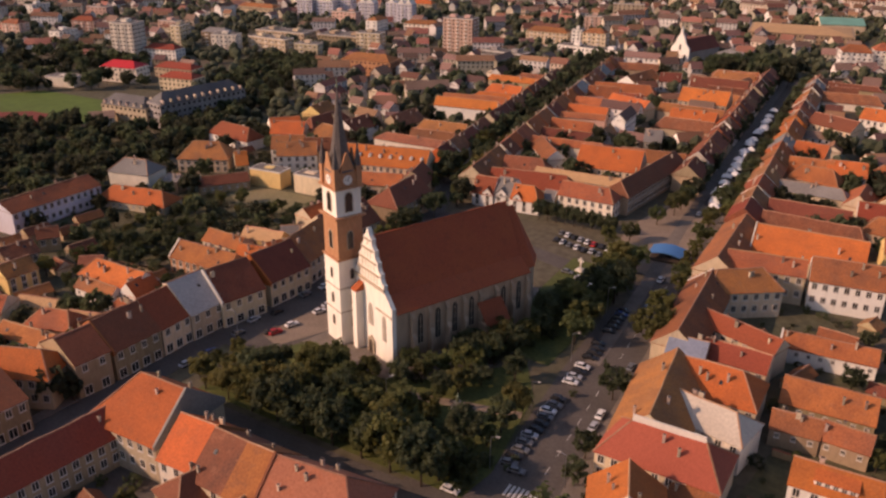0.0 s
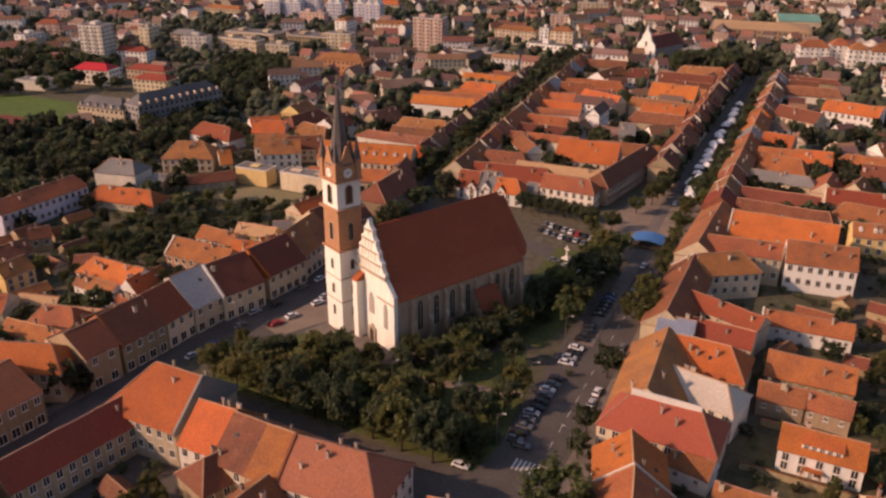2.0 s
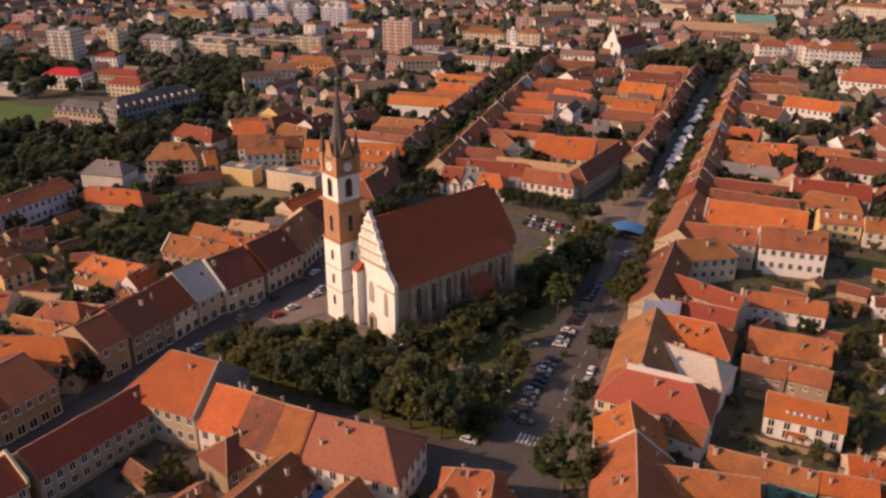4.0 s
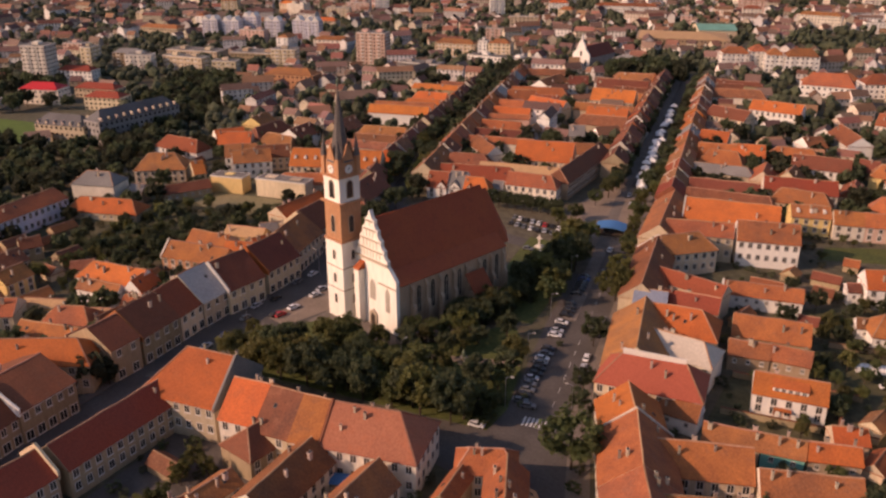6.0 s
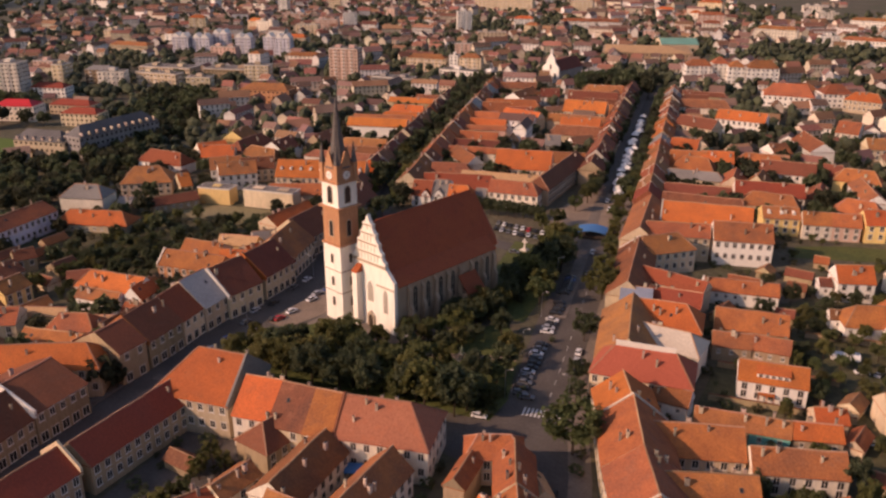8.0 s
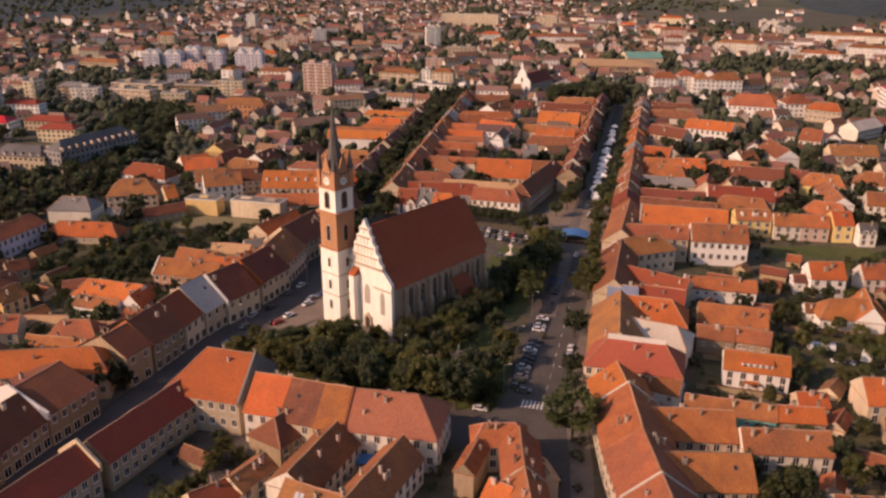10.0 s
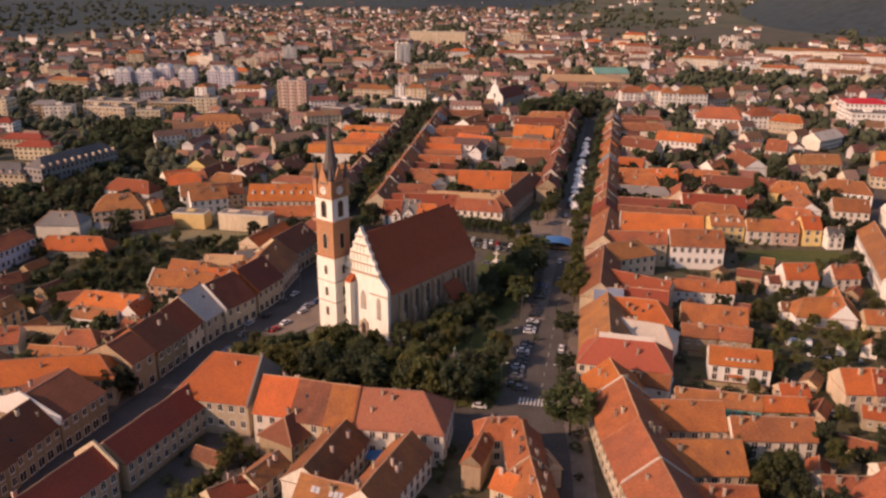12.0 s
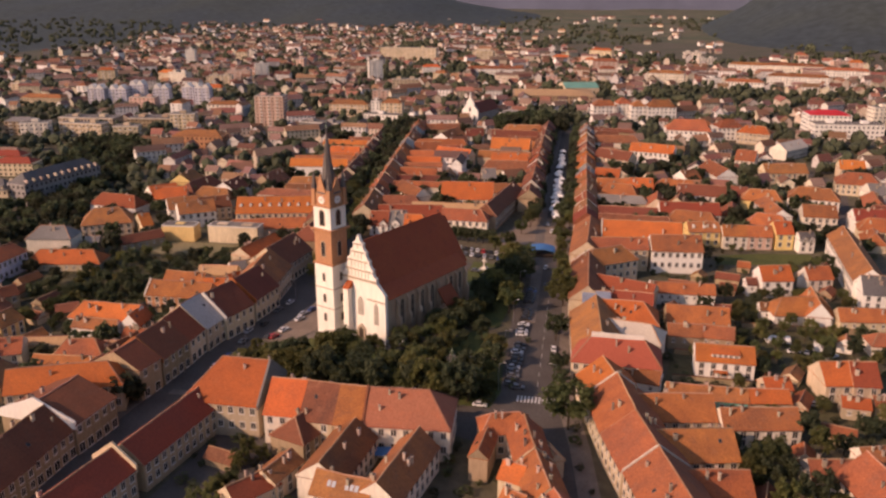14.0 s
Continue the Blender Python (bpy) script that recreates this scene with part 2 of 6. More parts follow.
def ribbon(name, line, width, z, material, label, thick=0.3):
    """A road or pavement of constant width along a line of points."""
    bm = bmesh.new()
    n = len(line)
    rows = []
    for i, (x, y) in enumerate(line):
        a, b = line[max(0, i - 1)], line[min(n - 1, i + 1)]
        d = Vector((b[0] - a[0], b[1] - a[1])).normalized()
        nx, ny = -d.y * width / 2, d.x * width / 2
        h = terrain(x, y) + z
        rows.append([bm.verts.new(p) for p in ((x + nx, y + ny, h), (x - nx, y - ny, h), (x - nx, y - ny, h - thick), (x + nx, y + ny, h - thick))])
    for r, s in zip(rows, rows[1:]):
        for i in range(4):
            bm.faces.new([r[i], s[i], s[(i + 1) % 4], r[(i + 1) % 4]])
    bm.faces.new(rows[0])
    bm.faces.new(rows[-1][::-1])
    return tagged(part(name, bm, material), label, "road", kind="structure")


# ---------------------------------------------------------------- ground, streets, distance
def build_ground():
    xs = [-4700, -3600, -2700, -2000, -1500, -1100, -800, -600, -450, -350, -260, -235, -210, -185, -160, -135, -110, -60, 0, 60, 120, 200, 300, 450, 700, 1000, 1500, 2300]
    ys = [-600, -300, -100, 0, 100, 200, 300, 450, 600, 800, 1000, 1300, 1600, 2000, 2500, 3000, 3600, 4600]
    verts = [(x, y, terrain(x, y)) for y in ys for x in xs]
    nx = len(xs)
    faces = [(j * nx + i, j * nx + i + 1, (j + 1) * nx + i + 1, (j + 1) * nx + i) for j in range(len(ys) - 1) for i in range(nx - 1)]
    me = bpy.data.meshes.new("ground")
    me.from_pydata(verts, [], faces)
    me.materials.append(MATS["ground_soil"])
    me.materials.append(MATS["field_green"])
    me.materials.append(MATS["hazed_forest"])
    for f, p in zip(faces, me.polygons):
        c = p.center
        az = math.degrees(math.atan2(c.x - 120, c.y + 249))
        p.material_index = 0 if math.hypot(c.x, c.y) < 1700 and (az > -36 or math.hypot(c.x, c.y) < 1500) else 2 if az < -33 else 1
    tagged(new("ground", me), "dark soil and grass of the town and open fields", "ground", kind="structure")


build_ground()
MAIN = [(112, -125), (104, -98), (93, -52), (84, -22), (78, 30), (71, 85), (61, 150), (51, 230), (41, 310), (30, 400), (22, 470)]
WEST = [(-22, -125), (-24, -60), (-25, 0), (-29, 50), (-36, 105), (-45, 130), (-62, 206), (-82, 300), (-102, 391), (-120, 470)]
SOUTH = [(80, -41), (40, -44.5), (0, -47), (-24, -50)]
EAST2 = [(196, 60), (192, 134), (205, 220), (215, 298), (180, 370), (145, 437), (120, 520)]
NORTH = [(-36, 100), (0, 92), (40, 84), (72, 82)]
ribbon("road_main", MAIN, 9.5, 0.05, "asphalt", "grey asphalt of the long market street")
ribbon("road_west", WEST, 9.0, 0.055, "asphalt", "grey asphalt of the street west of the church")
ribbon("road_south", SOUTH, 7.0, 0.06, "asphalt", "grey asphalt of the street south of the park")
ribbon("road_north", NORTH, 8.0, 0.065, "asphalt", "grey asphalt street north of the church square")
ribbon("road_east", EAST2, 7.0, 0.05, "asphalt", "narrow asphalt street between tiled houses")
ribbon("pavement_main_east", [(x + 7.6, y) for x, y in MAIN], 5.5, 0.17, "pavement", "worn concrete pavement along the shop fronts")
ribbon("pavement_main_west", [(x - 7.0, y) for x, y in MAIN[4:]], 4.5, 0.17, "pavement", "worn concrete pavement beside the square")
ribbon("pavement_west", [(x - 6.2, y) for x, y in WEST], 3.4, 0.17, "pavement", "worn concrete pavement along the old houses")
ribbon("pavement_south", [(x, y - 5.0) for x, y in SOUTH[1:]], 2.8, 0.17, "pavement", "worn concrete pavement below the town houses")
floor_patch("parking_strip", [(79.4, -24), (72.5, -24), (64.5, 30), (61, 66), (69, 66), (73.5, 30)], 0.045, "asphalt", "asphalt parking strip beside the park", "road")
floor_patch("parking_west", [(-20.5, -22), (-6, -20), (-1, 2), (-5, 40), (-24, 42)], 0.045, "asphalt", "asphalt car park beside the church tower", "road")
floor_patch("plaza", [(45, 96), (72, 92), (67, 128), (58, 172), (42, 175), (38, 130)], 0.10, "plaza_paving", "reddish paving of the market place", "pavement")
floor_patch("church_yard", [(-3, -8), (30, -16), (50, 4), (42, 62), (20, 66), (2, 40)], 0.03, "pavement", "trodden paving round the church", "pavement")
floor_patch("crossing_road", [(58, -53), (99.5, -62), (92, -46), (86, -24), (73, -24), (71, -35), (58, -38)], 0.046, "asphalt", "worn asphalt of the street crossing", "road")
floor_patch("parking_bay", [(-15, -12), (-7.5, -14), (-1.5, 1), (-4, 30), (-13, 30)], 0.07, "plaza_paving", "sandy paved parking bay beside the church tower", "pavement")
floor_patch("park_lawn", [(-8, -42), (72, -37), (73, -26), (66, 6), (56, 20), (40, -2), (28, -10), (0, -6), (-8, -18)], 0.12, "lawn", "dry grass of the church park", "lawn")
floor_patch("park_lawn_east", [(44, 22), (61.5, 22), (60, 66), (55, 90), (34, 92), (36, 66)], 0.12, "lawn", "grass strip east of the church", "lawn")
floor_patch("park_path", [(38, -14), (68, -4), (67, -1.5), (37, -11)], 0.14, "plaza_paving", "pale gravel path through the park", "path")
floor_patch("park_path_south", [(30, -34), (68, -27), (68, -24), (30, -31)], 0.14, "plaza_paving", "pale gravel path through the park", "path")

floor_patch("garden_west", [(-150, -2), (-98, -8), (-58, 24), (-54, 68), (-71.8, 79.8), (-120, 76), (-150, 62)], 0.06, "garden_soil", "overgrown gardens behind the street houses", "garden")
floor_patch("courtyard_south", [(3, -112), (43, -112), (43, -72), (3, -70)], 0.05, "asphalt", "dark worn asphalt of a courtyard", "yard")
floor_patch("garden_east", [(120, -14), (126, 60), (150, 84), (188, 84), (188, -30), (160, -30), (158, -10)], 0.06, "garden_soil", "kitchen gardens behind the street houses", "garden")
floor_patch("yard_north", [(-119, 66), (-100, 57), (-72, 64), (-72, 84), (-96, 82), (-118, 78)], 0.10, "yard_grass", "pale dry-grass yard before a long wall", "yard")

floor_patch("lawn_east", [(138, 119), (163, 126), (182, 132), (180, 146), (158, 141), (140, 133)], 0.08, "lawn", "green lawn before a row of painted houses", "lawn")
floor_patch("lawn_garden", [(178, 42), (187, 43.5), (186.5, 51.5), (178, 50.5)], 0.08, "lawn", "green lawn in a house garden", "lawn")
ribbon("garden_path_west", [(-134.5, -6), (-133.5, 24)], 1.3, 0.12, "pavement", "narrow pale garden path")
ribbon("garden_path_east", [(-125.0, -6), (-123.2, 25)], 1.3, 0.12, "pavement", "narrow pale garden path")
# zebra crossing: each stripe a piece of the road paint
cross_ob = empty("zebra_crossing", pose(84.2, -28.2, 0.056, 0, 0, 6), "worn white zebra crossing on the asphalt", "crossing", kind="structure")
stripe = bmesh.new()
box(stripe, -0.27, 0.27, -2.0, 2.0, 0, 0.012)
stripe = mesh_of(stripe, "stripe", "road_paint")
for i in range(11):
    part("stripe", stripe, None, cross_ob, m=pose(-5.4 + i * 1.08, 0, 0))
cross2 = empty("zebra_crossing", pose(101.5, -83.0, 0.056, 0, 0, 14), "faded white zebra crossing on the asphalt", "crossing", kind="structure")
for i in range(9):
    part("stripe", stripe, None, cross2, m=pose(-4.3 + i * 1.08, 0, 0))
lane = bmesh.new()
box(lane, -0.07, 0.07, -1.5, 1.5, 0, 0.012)
lane = mesh_of(lane, "lane_mark", "road_paint")
marks = empty("lane_marking", pose(0, 0, 0.056), "dashed white centre line on the asphalt", "road marking", kind="structure")
for i in range(16):
    k = i / 15
    part("dash", lane, None, marks, m=pose(83 - 13 * k, -18 + 106 * k, 0, 0, 0, 6.5))


def hill(name, x0, x1, yc, depth, height, material, label, seed, bend=0.0):
    """A long wooded ridge far away."""
    rnd = random.Random(seed)
    off = rnd.uniform(0, 50)
    nu, nv = 70, 10
    verts, faces = [], []
    for j in range(nv + 1):
        for i in range(nu + 1):
            u, v = i / nu, j / nv
            x = x0 + (x1 - x0) * u
            y = yc + depth * (v - 0.5) + bend * (u - 0.5) ** 2
            prof = math.sin(math.pi * v) ** (1.5 if bend == 0 else 0.8)
            along = smooth(0, 0.25, u) * smooth(1, 0.75, u) if bend == 0 else 1.0
            n = noise.fractal(Vector((x * 0.0016 + off, y * 0.0016, 0)), 1.0, 2.0, 4)
            verts.append((x, y, -8 + height * prof * along * (0.8 + 0.45 * n)))
    for j in range(nv):
        for i in range(nu):
            a = j * (nu + 1) + i
            faces.append((a, a + 1, a + nu + 2, a + nu + 1))
    me = bpy.data.meshes.new(name)
    me.from_pydata(verts, [], faces)
    me.materials.append(MATS[material])
    for p in me.polygons:
        p.use_smooth = True
    return tagged(new(name, me), label, "hill", kind="structure")


# far hills: dark woods, haze carried by the bluish material colour
hill("backdrop_hill_east", 60, 2700, 2350, 1900, 360, "hazed_forest", "dark wooded hill above the eastern suburbs", 4)
hill("backdrop_hill_west", -3400, -250, 2700, 1700, 105, "hazed_forest", "low dark wooded ridge beyond the suburbs", 9)
hill("backdrop_hills", -4200, 1900, 4150, 900, 260, "hill_haze_blue", "horizon ridge with haze painted in as pale blue", 2, bend=-1500.0)

# ---------------------------------------------------------------- the church
def church():
    c = empty("church", pose(0, 0, 0, 0, 0, -19.2), "gothic church with white stepped gable, steep tiled roof and spired tower", "church")
    X0, X1, XR = 3.9, 27.3, 15.6          # nave walls and ridge
    Y0, Y1 = 5.2, 53.0                    # front and east end
    ZE, ZR = 17.2, 35.2
    # front wall with its stepped gable
    bm = bmesh.new()
    half = [(X1, 0), (X1, 17.9)]
    sx, sz = (X1 - 4.0 - XR - 0.7) / 5, (36.4 - 22.0) / 5
    for i in range(5):                    # five steps, each with an upright and a small scroll
        x, z = X1 - 4.0 - i * sx, 22.0 + i * sz
        half += [(x, z), (x + 0.1, z + 1.5), (x - 0.25, z + 1.8), (x - 0.6, z + 1.55), (x - 0.75, z + 1.9), (x - sx + 0.2, z + sz - 0.35)]
    half += [(XR + 0.7, 36.4), (XR + 0.35, 37.4), (XR, 38.0)]
    outline = half + [(2 * XR - x, z) for x, z in half[-2::-1]]
    slab(bm, 0, 0, Y0, Y0 + 1.3, outline)
    part("front_wall", bm, "church_plaster", c, "white plastered front with a stepped gable")
    bm = bmesh.new()
    slab(bm, 0, 0, Y0 - 0.45, Y0 - 0.003, [(X0 + 3.6, 21.7), (X1 - 3.4, 21.7), (X1 - 3.4, 22.5), (X0 + 3.6, 22.5)])
    part("string_course", bm, "trim_stone", c, "dark stone string course")
    for z, w in ((25.2, 10.0), (28.4, 6.9), (31.6, 4.0), (34.4, 1.6)):
        bm = bmesh.new()
        box(bm, XR - w / 2 - 0.8, XR + w / 2 + 0.8, Y0 - 0.4, Y0 - 0.003, z, z + 0.42)
        part("string_course", bm, "trim_stone", c)
    for i in range(7):                    # blind niches of the gable
        for z0, z1, lim in ((22.9, 25.0, 6.0), (26.1, 28.2, 4.2), (29.3, 32.0, 2.4), (33.0, 35.0, 0.4)):
            x = XR + (i - 3) * 1.5
            if abs(x - XR) < lim + 0.3:
                bm = bmesh.new()
                box(bm, x - 0.13, x + 0.13, Y0 - 0.09, Y0 - 0.003, z0, z1)
                part("gable_niche", bm, "trim_stone", c)
    bm = bmesh.new()
    box(bm, XR + 3.6, X1 - 0.2, Y0 - 0.25, Y0 - 0.003, 15.1, 15.6)
    part("string_course", bm, "trim_stone", c)

    def lancet(x, y, z0, z1, w, side, frame_mat="trim_stone"):
        """A pointed window, as a dark glazed opening in a stone surround; side: front or flank."""
        def shape(w_, z0_, z1_):
            return [(-w_, z0_), (w_, z0_), (w_, z1_ - w_ * 1.6), (w_ * 0.55, z1_ - w_ * 0.55), (0, z1_), (-w_ * 0.55, z1_ - w_ * 0.55), (-w_, z1_ - w_ * 1.6)]
        m = pose(x, y, 0) if side == "front" else pose(x, y, 0, 0, 0, 90)
        bm = bmesh.new()
        slab(bm, 0, 0, -0.10, 0.02, shape(w + 0.22, z0 - 0.2, z1 + 0.25))
        w_ob = part("window", bm, frame_mat, c, m=m)
        bm = bmesh.new()
        slab(bm, 0, 0, -0.14, -0.104, shape(w, z0, z1))
        part("pane", bm, "glass_dark" if side == "flank" else "window_tracery", w_ob)
        bm = bmesh.new()                  # stone mullion and transoms
        box(bm, -0.09, 0.09, -0.2, -0.145, z0, z1 - w * 0.9)
        for k in range(1, 4):
            box(bm, -w, w, -0.18, -0.145, z0 + (z1 - w * 1.6 - z0) * k / 3.2 - 0.05, z0 + (z1 - w * 1.6 - z0) * k / 3.2 + 0.05)
        part("mullion", bm, frame_mat, w_ob)

    lancet(XR + 0.6, Y0, 9.0, 15.6, 1.1, "front")
    lancet(XR + 7.6, Y0, 6.8, 14.4, 0.75, "front")
    # porch door in the front
    bm = bmesh.new()
    slab(bm, 0, 0, Y0 - 0.5, Y0 - 0.003, [(XR - 0.8, 0), (XR + 2.6, 0), (XR + 2.6, 4.2), (XR + 0.9, 5.6), (XR - 0.8, 4.2)])
    d = part("door", bm, "trim_stone", c, "pointed stone portal")
    bm = bmesh.new()
    slab(bm, 0, 0, Y0 - 0.55, Y0 - 0.503, [(XR - 0.1, 0), (XR + 1.9, 0), (XR + 1.9, 3.4), (XR + 0.9, 4.5), (XR - 0.1, 3.4)])
    part("door_leaf", bm, "bark", d, "dark wooden door")
    # buttress on the front, with a tiled cap
    bm = bmesh.new()
    box(bm, 10.4, 12.6, Y0 - 2.6, Y0 - 0.003, 0, 18.2)
    b = part("front_buttress", bm, "church_plaster", c)
    bm = bmesh.new()
    hexa(bm, [(10.2, Y0 - 2.8, 18.2), (12.8, Y0 - 2.8, 18.2), (12.8, Y0, 18.2), (10.2, Y0, 18.2),
              (10.2, Y0 - 2.7, 18.5), (12.8, Y0 - 2.7, 18.5), (12.8, Y0, 20.6), (10.2, Y0, 20.6)])
    part("cap", bm, "roof_orange", b, "orange tiled cap")
    # flanks
    for name, x, s in (("south_wall", X1, 1), ("north_wall", X0, -1)):
        bm = bmesh.new()
        box(bm, min(x, x - s * 1.2), max(x, x - s * 1.2), Y0 + 1.3, Y1, 0, ZE)
        part(name, bm, "church_stone", c, "weathered grey stone wall")
    bm = bmesh.new()
    slab(bm, 0, 0, Y1 - 1.2, Y1, [(X0 + 1.2, 0), (X1 - 1.2, 0), (X1 - 1.2, ZE - 0.2), (X1 - 4.6, ZE + 2.2), (XR, ZR - 1.4), (X0 + 4.6, ZE + 2.2), (X0 + 1.2, ZE - 0.2)])
    part("east_wall", bm, "church_stone", c)
    # nave roof with a kick above the eaves
    bm = bmesh.new()
    prof = [(X1 + 0.9, ZE - 0.5), (X1 - 3.9, ZE + 3.2), (XR, ZR), (X0 + 3.9, ZE + 3.2), (X0 - 0.9, ZE - 0.5),
            (X0 - 0.9, ZE - 0.85), (X0 + 4.2, ZE + 2.85), (XR, ZR - 0.6), (X1 - 4.2, ZE + 2.85), (X1 + 0.9, ZE - 0.85)]
    slab(bm, 0, 0, Y0 + 1.302, Y1 + 0.4, prof)
    part("nave_roof", bm, "roof_church", c, "steep dark red tiled roof")
    bm = bmesh.new()
    box(bm, XR - 0.22, XR + 0.22, Y0 + 1.31, Y1 + 0.45, ZR - 0.15, ZR + 0.14)
    part("ridge_cap", bm, "roof_church", c)
    # choir behind the nave
    bm = bmesh.new()
    foot = [(X0 + 2.5, Y1 + 0.003), (X1 - 2.5, Y1 + 0.003), (X1 - 2.5, Y1 + 4.0), (XR + 3.6, Y1 + 10), (XR - 3.6, Y1 + 10), (X0 + 2.5, Y1 + 4.0)]
    prism(bm, foot, 0, 16.6)
    part("choir_wall", bm, "church_stone", c)
    bm = bmesh.new()
    base = [bm.verts.new((XR + (x - XR) * 1.07, y + (0.5 if y > Y1 + 1 else 0.42), 16.4)) for x, y in foot]
    top = [bm.verts.new((XR, Y1 + 0.42, 33.6)), bm.verts.new((XR, Y1 + 3.2, 33.6))]
    bm.faces.new([base[1], base[2], top[1], top[0]])
    bm.faces.new([base[2], base[3], top[1]])
    bm.faces.new([base[3], base[4], top[1]])
    bm.faces.new([base[4], base[5], top[1]])
    bm.faces.new([base[5], base[0], top[0], top[1]])
    bm.faces.new([base[0], base[1], top[0]])
    bm.faces.new(base[::-1])
    part("choir_roof", bm, "roof_church", c, "dark red tiled hipped roof")
    # buttresses and windows between them
    n = 8
    for s, x in ((1, X1), (-1, X0)):
        for i in range(n):
            y = Y0 + 6.2 + i * 5.9
            if s < 0 and y < 14:
                continue
            bm = bmesh.new()
            xa, xb, xc = x + s * 0.003, x + s * 2.1, x + s * 1.2
            slab(bm, 0, 0, y - 0.55, y + 0.55, [(xa, 0), (xb, 0), (xb, 8.0), (xc, 9.4), (xc, 14.0), (xa, 15.6)] if s > 0 else
                 [(xa, 15.6), (xc, 14.0), (xc, 9.4), (xb, 8.0), (xb, 0), (xa, 0)])
            part("buttress", bm, "church_stone", c)
        for i in range(n - 1):
            y = Y0 + 9.1 + i * 5.9
            if (s < 0 and y < 18) or (s > 0 and i == 4):
                continue
            lancet(x if s > 0 else x - 0.12, y, 5.2, 14.6, 0.85, "flank")
    # lean-to chapel on the south side
    bm = bmesh.new()
    ya, yb = Y0 + 28.6, Y0 + 36.4
    box(bm, X1 + 2.11, X1 + 5.6, ya, yb, 0, 6.4)
    ch = part("chapel", bm, "church_stone", c)
    bm = bmesh.new()
    hexa(bm, [(X1 + 1.2, ya - 0.4, 12.0), (X1 + 6.0, ya - 0.4, 6.2), (X1 + 6.0, yb + 0.4, 6.2), (X1 + 1.2, yb + 0.4, 12.0),
              (X1 + 1.2, ya - 0.4, 12.4), (X1 + 6.0, ya - 0.4, 6.6), (X1 + 6.0, yb + 0.4, 6.6), (X1 + 1.2, yb + 0.4, 12.4)])
    part("chapel_roof", bm, "roof_red", ch, "dark red lean-to roof")
    # ---- tower
    W = 8.3
    C = W / 2

    def stage(name, z0, z1, inset, material, label=""):
        bm = bmesh.new()
        box(bm, inset, W - inset, inset, W - inset, z0, z1)
        return part(name, bm, material, c, label)

    stage("tower_base", 0, 26.4, 0.0, "church_plaster", "white plastered tower shaft")
    stage("tower_middle", 26.9, 38.6, 0.25, "wall_brick", "brown brick tower stage")
    stage("belfry", 39.2, 47.0, 0.3, "church_plaster", "white belfry stage with tall openings")
    stage("clock_stage", 47.5, 51.6, 0.45, "wall_brick", "brown clock stage")
    for z, o, h in ((10.2, 0.12, 0.35), (17.6, 0.12, 0.35), (26.4, 0.4, 0.5), (38.6, 0.65, 0.6), (47.0, 0.4, 0.5)):
        bm = bmesh.new()
        box(bm, -o, W + o, -o, W + o, z, z + h)
        part("cornice", bm, "trim_stone" if h < 0.4 else "wall_brick", c)
    for k in range(4):                    # four faces
        m = Matrix.Translation((C, C, 0)) @ pose(0, 0, 0, 0, 0, 90 * k) @ Matrix.Translation((0, -C, 0))

        def opening(x, z0, z1, w, inset, frame_mat, arch=True):
            bm = bmesh.new()
            def shp(w_, a, b):
                return [(-w_, a), (w_, a), (w_, b - w_), (w_ * 0.7, b - w_ * 0.3), (0, b), (-w_ * 0.7, b - w_ * 0.3), (-w_, b - w_)]
            slab(bm, 0, 0, inset - 0.1, inset + 0.05, shp(w + 0.28, z0 - 0.25, z1 + 0.28))
            o = part("window", bm, frame_mat, c, m=m @ pose(x, 0, 0))
            bm = bmesh.new()
            slab(bm, 0, 0, inset - 0.13, inset - 0.103, shp(w, z0, z1))
            part("louvre", bm, "glass_dark", o)

        opening(0, 40.4, 45.8, 1.05, 0.3, "trim_stone")
        opening(0, 29.4, 34.6, 0.8, 0.25, "trim_stone")
        for z in (5.4, 12.6, 20.4):
            opening(0, z, z + 2.8, 0.45, 0.0, "trim_stone")
        bm = bmesh.new()
        bmesh.ops.create_cone(bm, cap_ends=True, segments=28, radius1=1.35, radius2=1.35, depth=0.2)
        bmesh.ops.rotate(bm, verts=bm.verts, matrix=Matrix.Rotation(radians(90), 3, "X"))
        clock = part("clock", bm, "wall_white", c, "round white clock face", m=m @ pose(0, 0.35, 49.3))
        for ang, ln_ in ((30, 1.0), (-75, 0.75)):
            bm = bmesh.new()
            box(bm, -0.07, 0.07, -0.16, -0.11, -0.15, ln_)
            part("clock_hand", bm, "spire_metal", clock, m=pose(0, 0, 0, 0, ang, 0))
        # gable over each face
        bm = bmesh.new()
        slab(bm, 0, 0, 0.35, 0.8, [(-2.2, 51.6), (2.2, 51.6), (0.25, 57.0), (-0.25, 57.0)])
        part("gable", bm, "wall_brick", c, m=m)
        # corner turret with its pointed roof
        bm = bmesh.new()
        box(bm, -C - 0.05, -C + 1.45, -0.05, 1.45, 47.5, 53.0)
        t = part("turret", bm, "wall_brick", c, m=m)
        bm = bmesh.new()
        bmesh.ops.create_cone(bm, cap_ends=True, segments=8, radius1=1.05, radius2=0.04, depth=6.6)
        bmesh.ops.translate(bm, verts=bm.verts, vec=(-C + 0.7, 0.7, 56.3))
        part("turret_roof", bm, "spire_metal", t, "dark pointed metal roof")
    bm = bmesh.new()
    rings = ((51.6, 4.35), (53.6, 3.3), (56.5, 2.45), (62.0, 1.55), (69.0, 0.65), (73.4, 0.12))
    loops = []
    for z, r in rings:
        loops.append([bm.verts.new((C + r * math.cos(radians(22.5 + 45 * i)), C + r * math.sin(radians(22.5 + 45 * i)), z)) for i in range(8)])
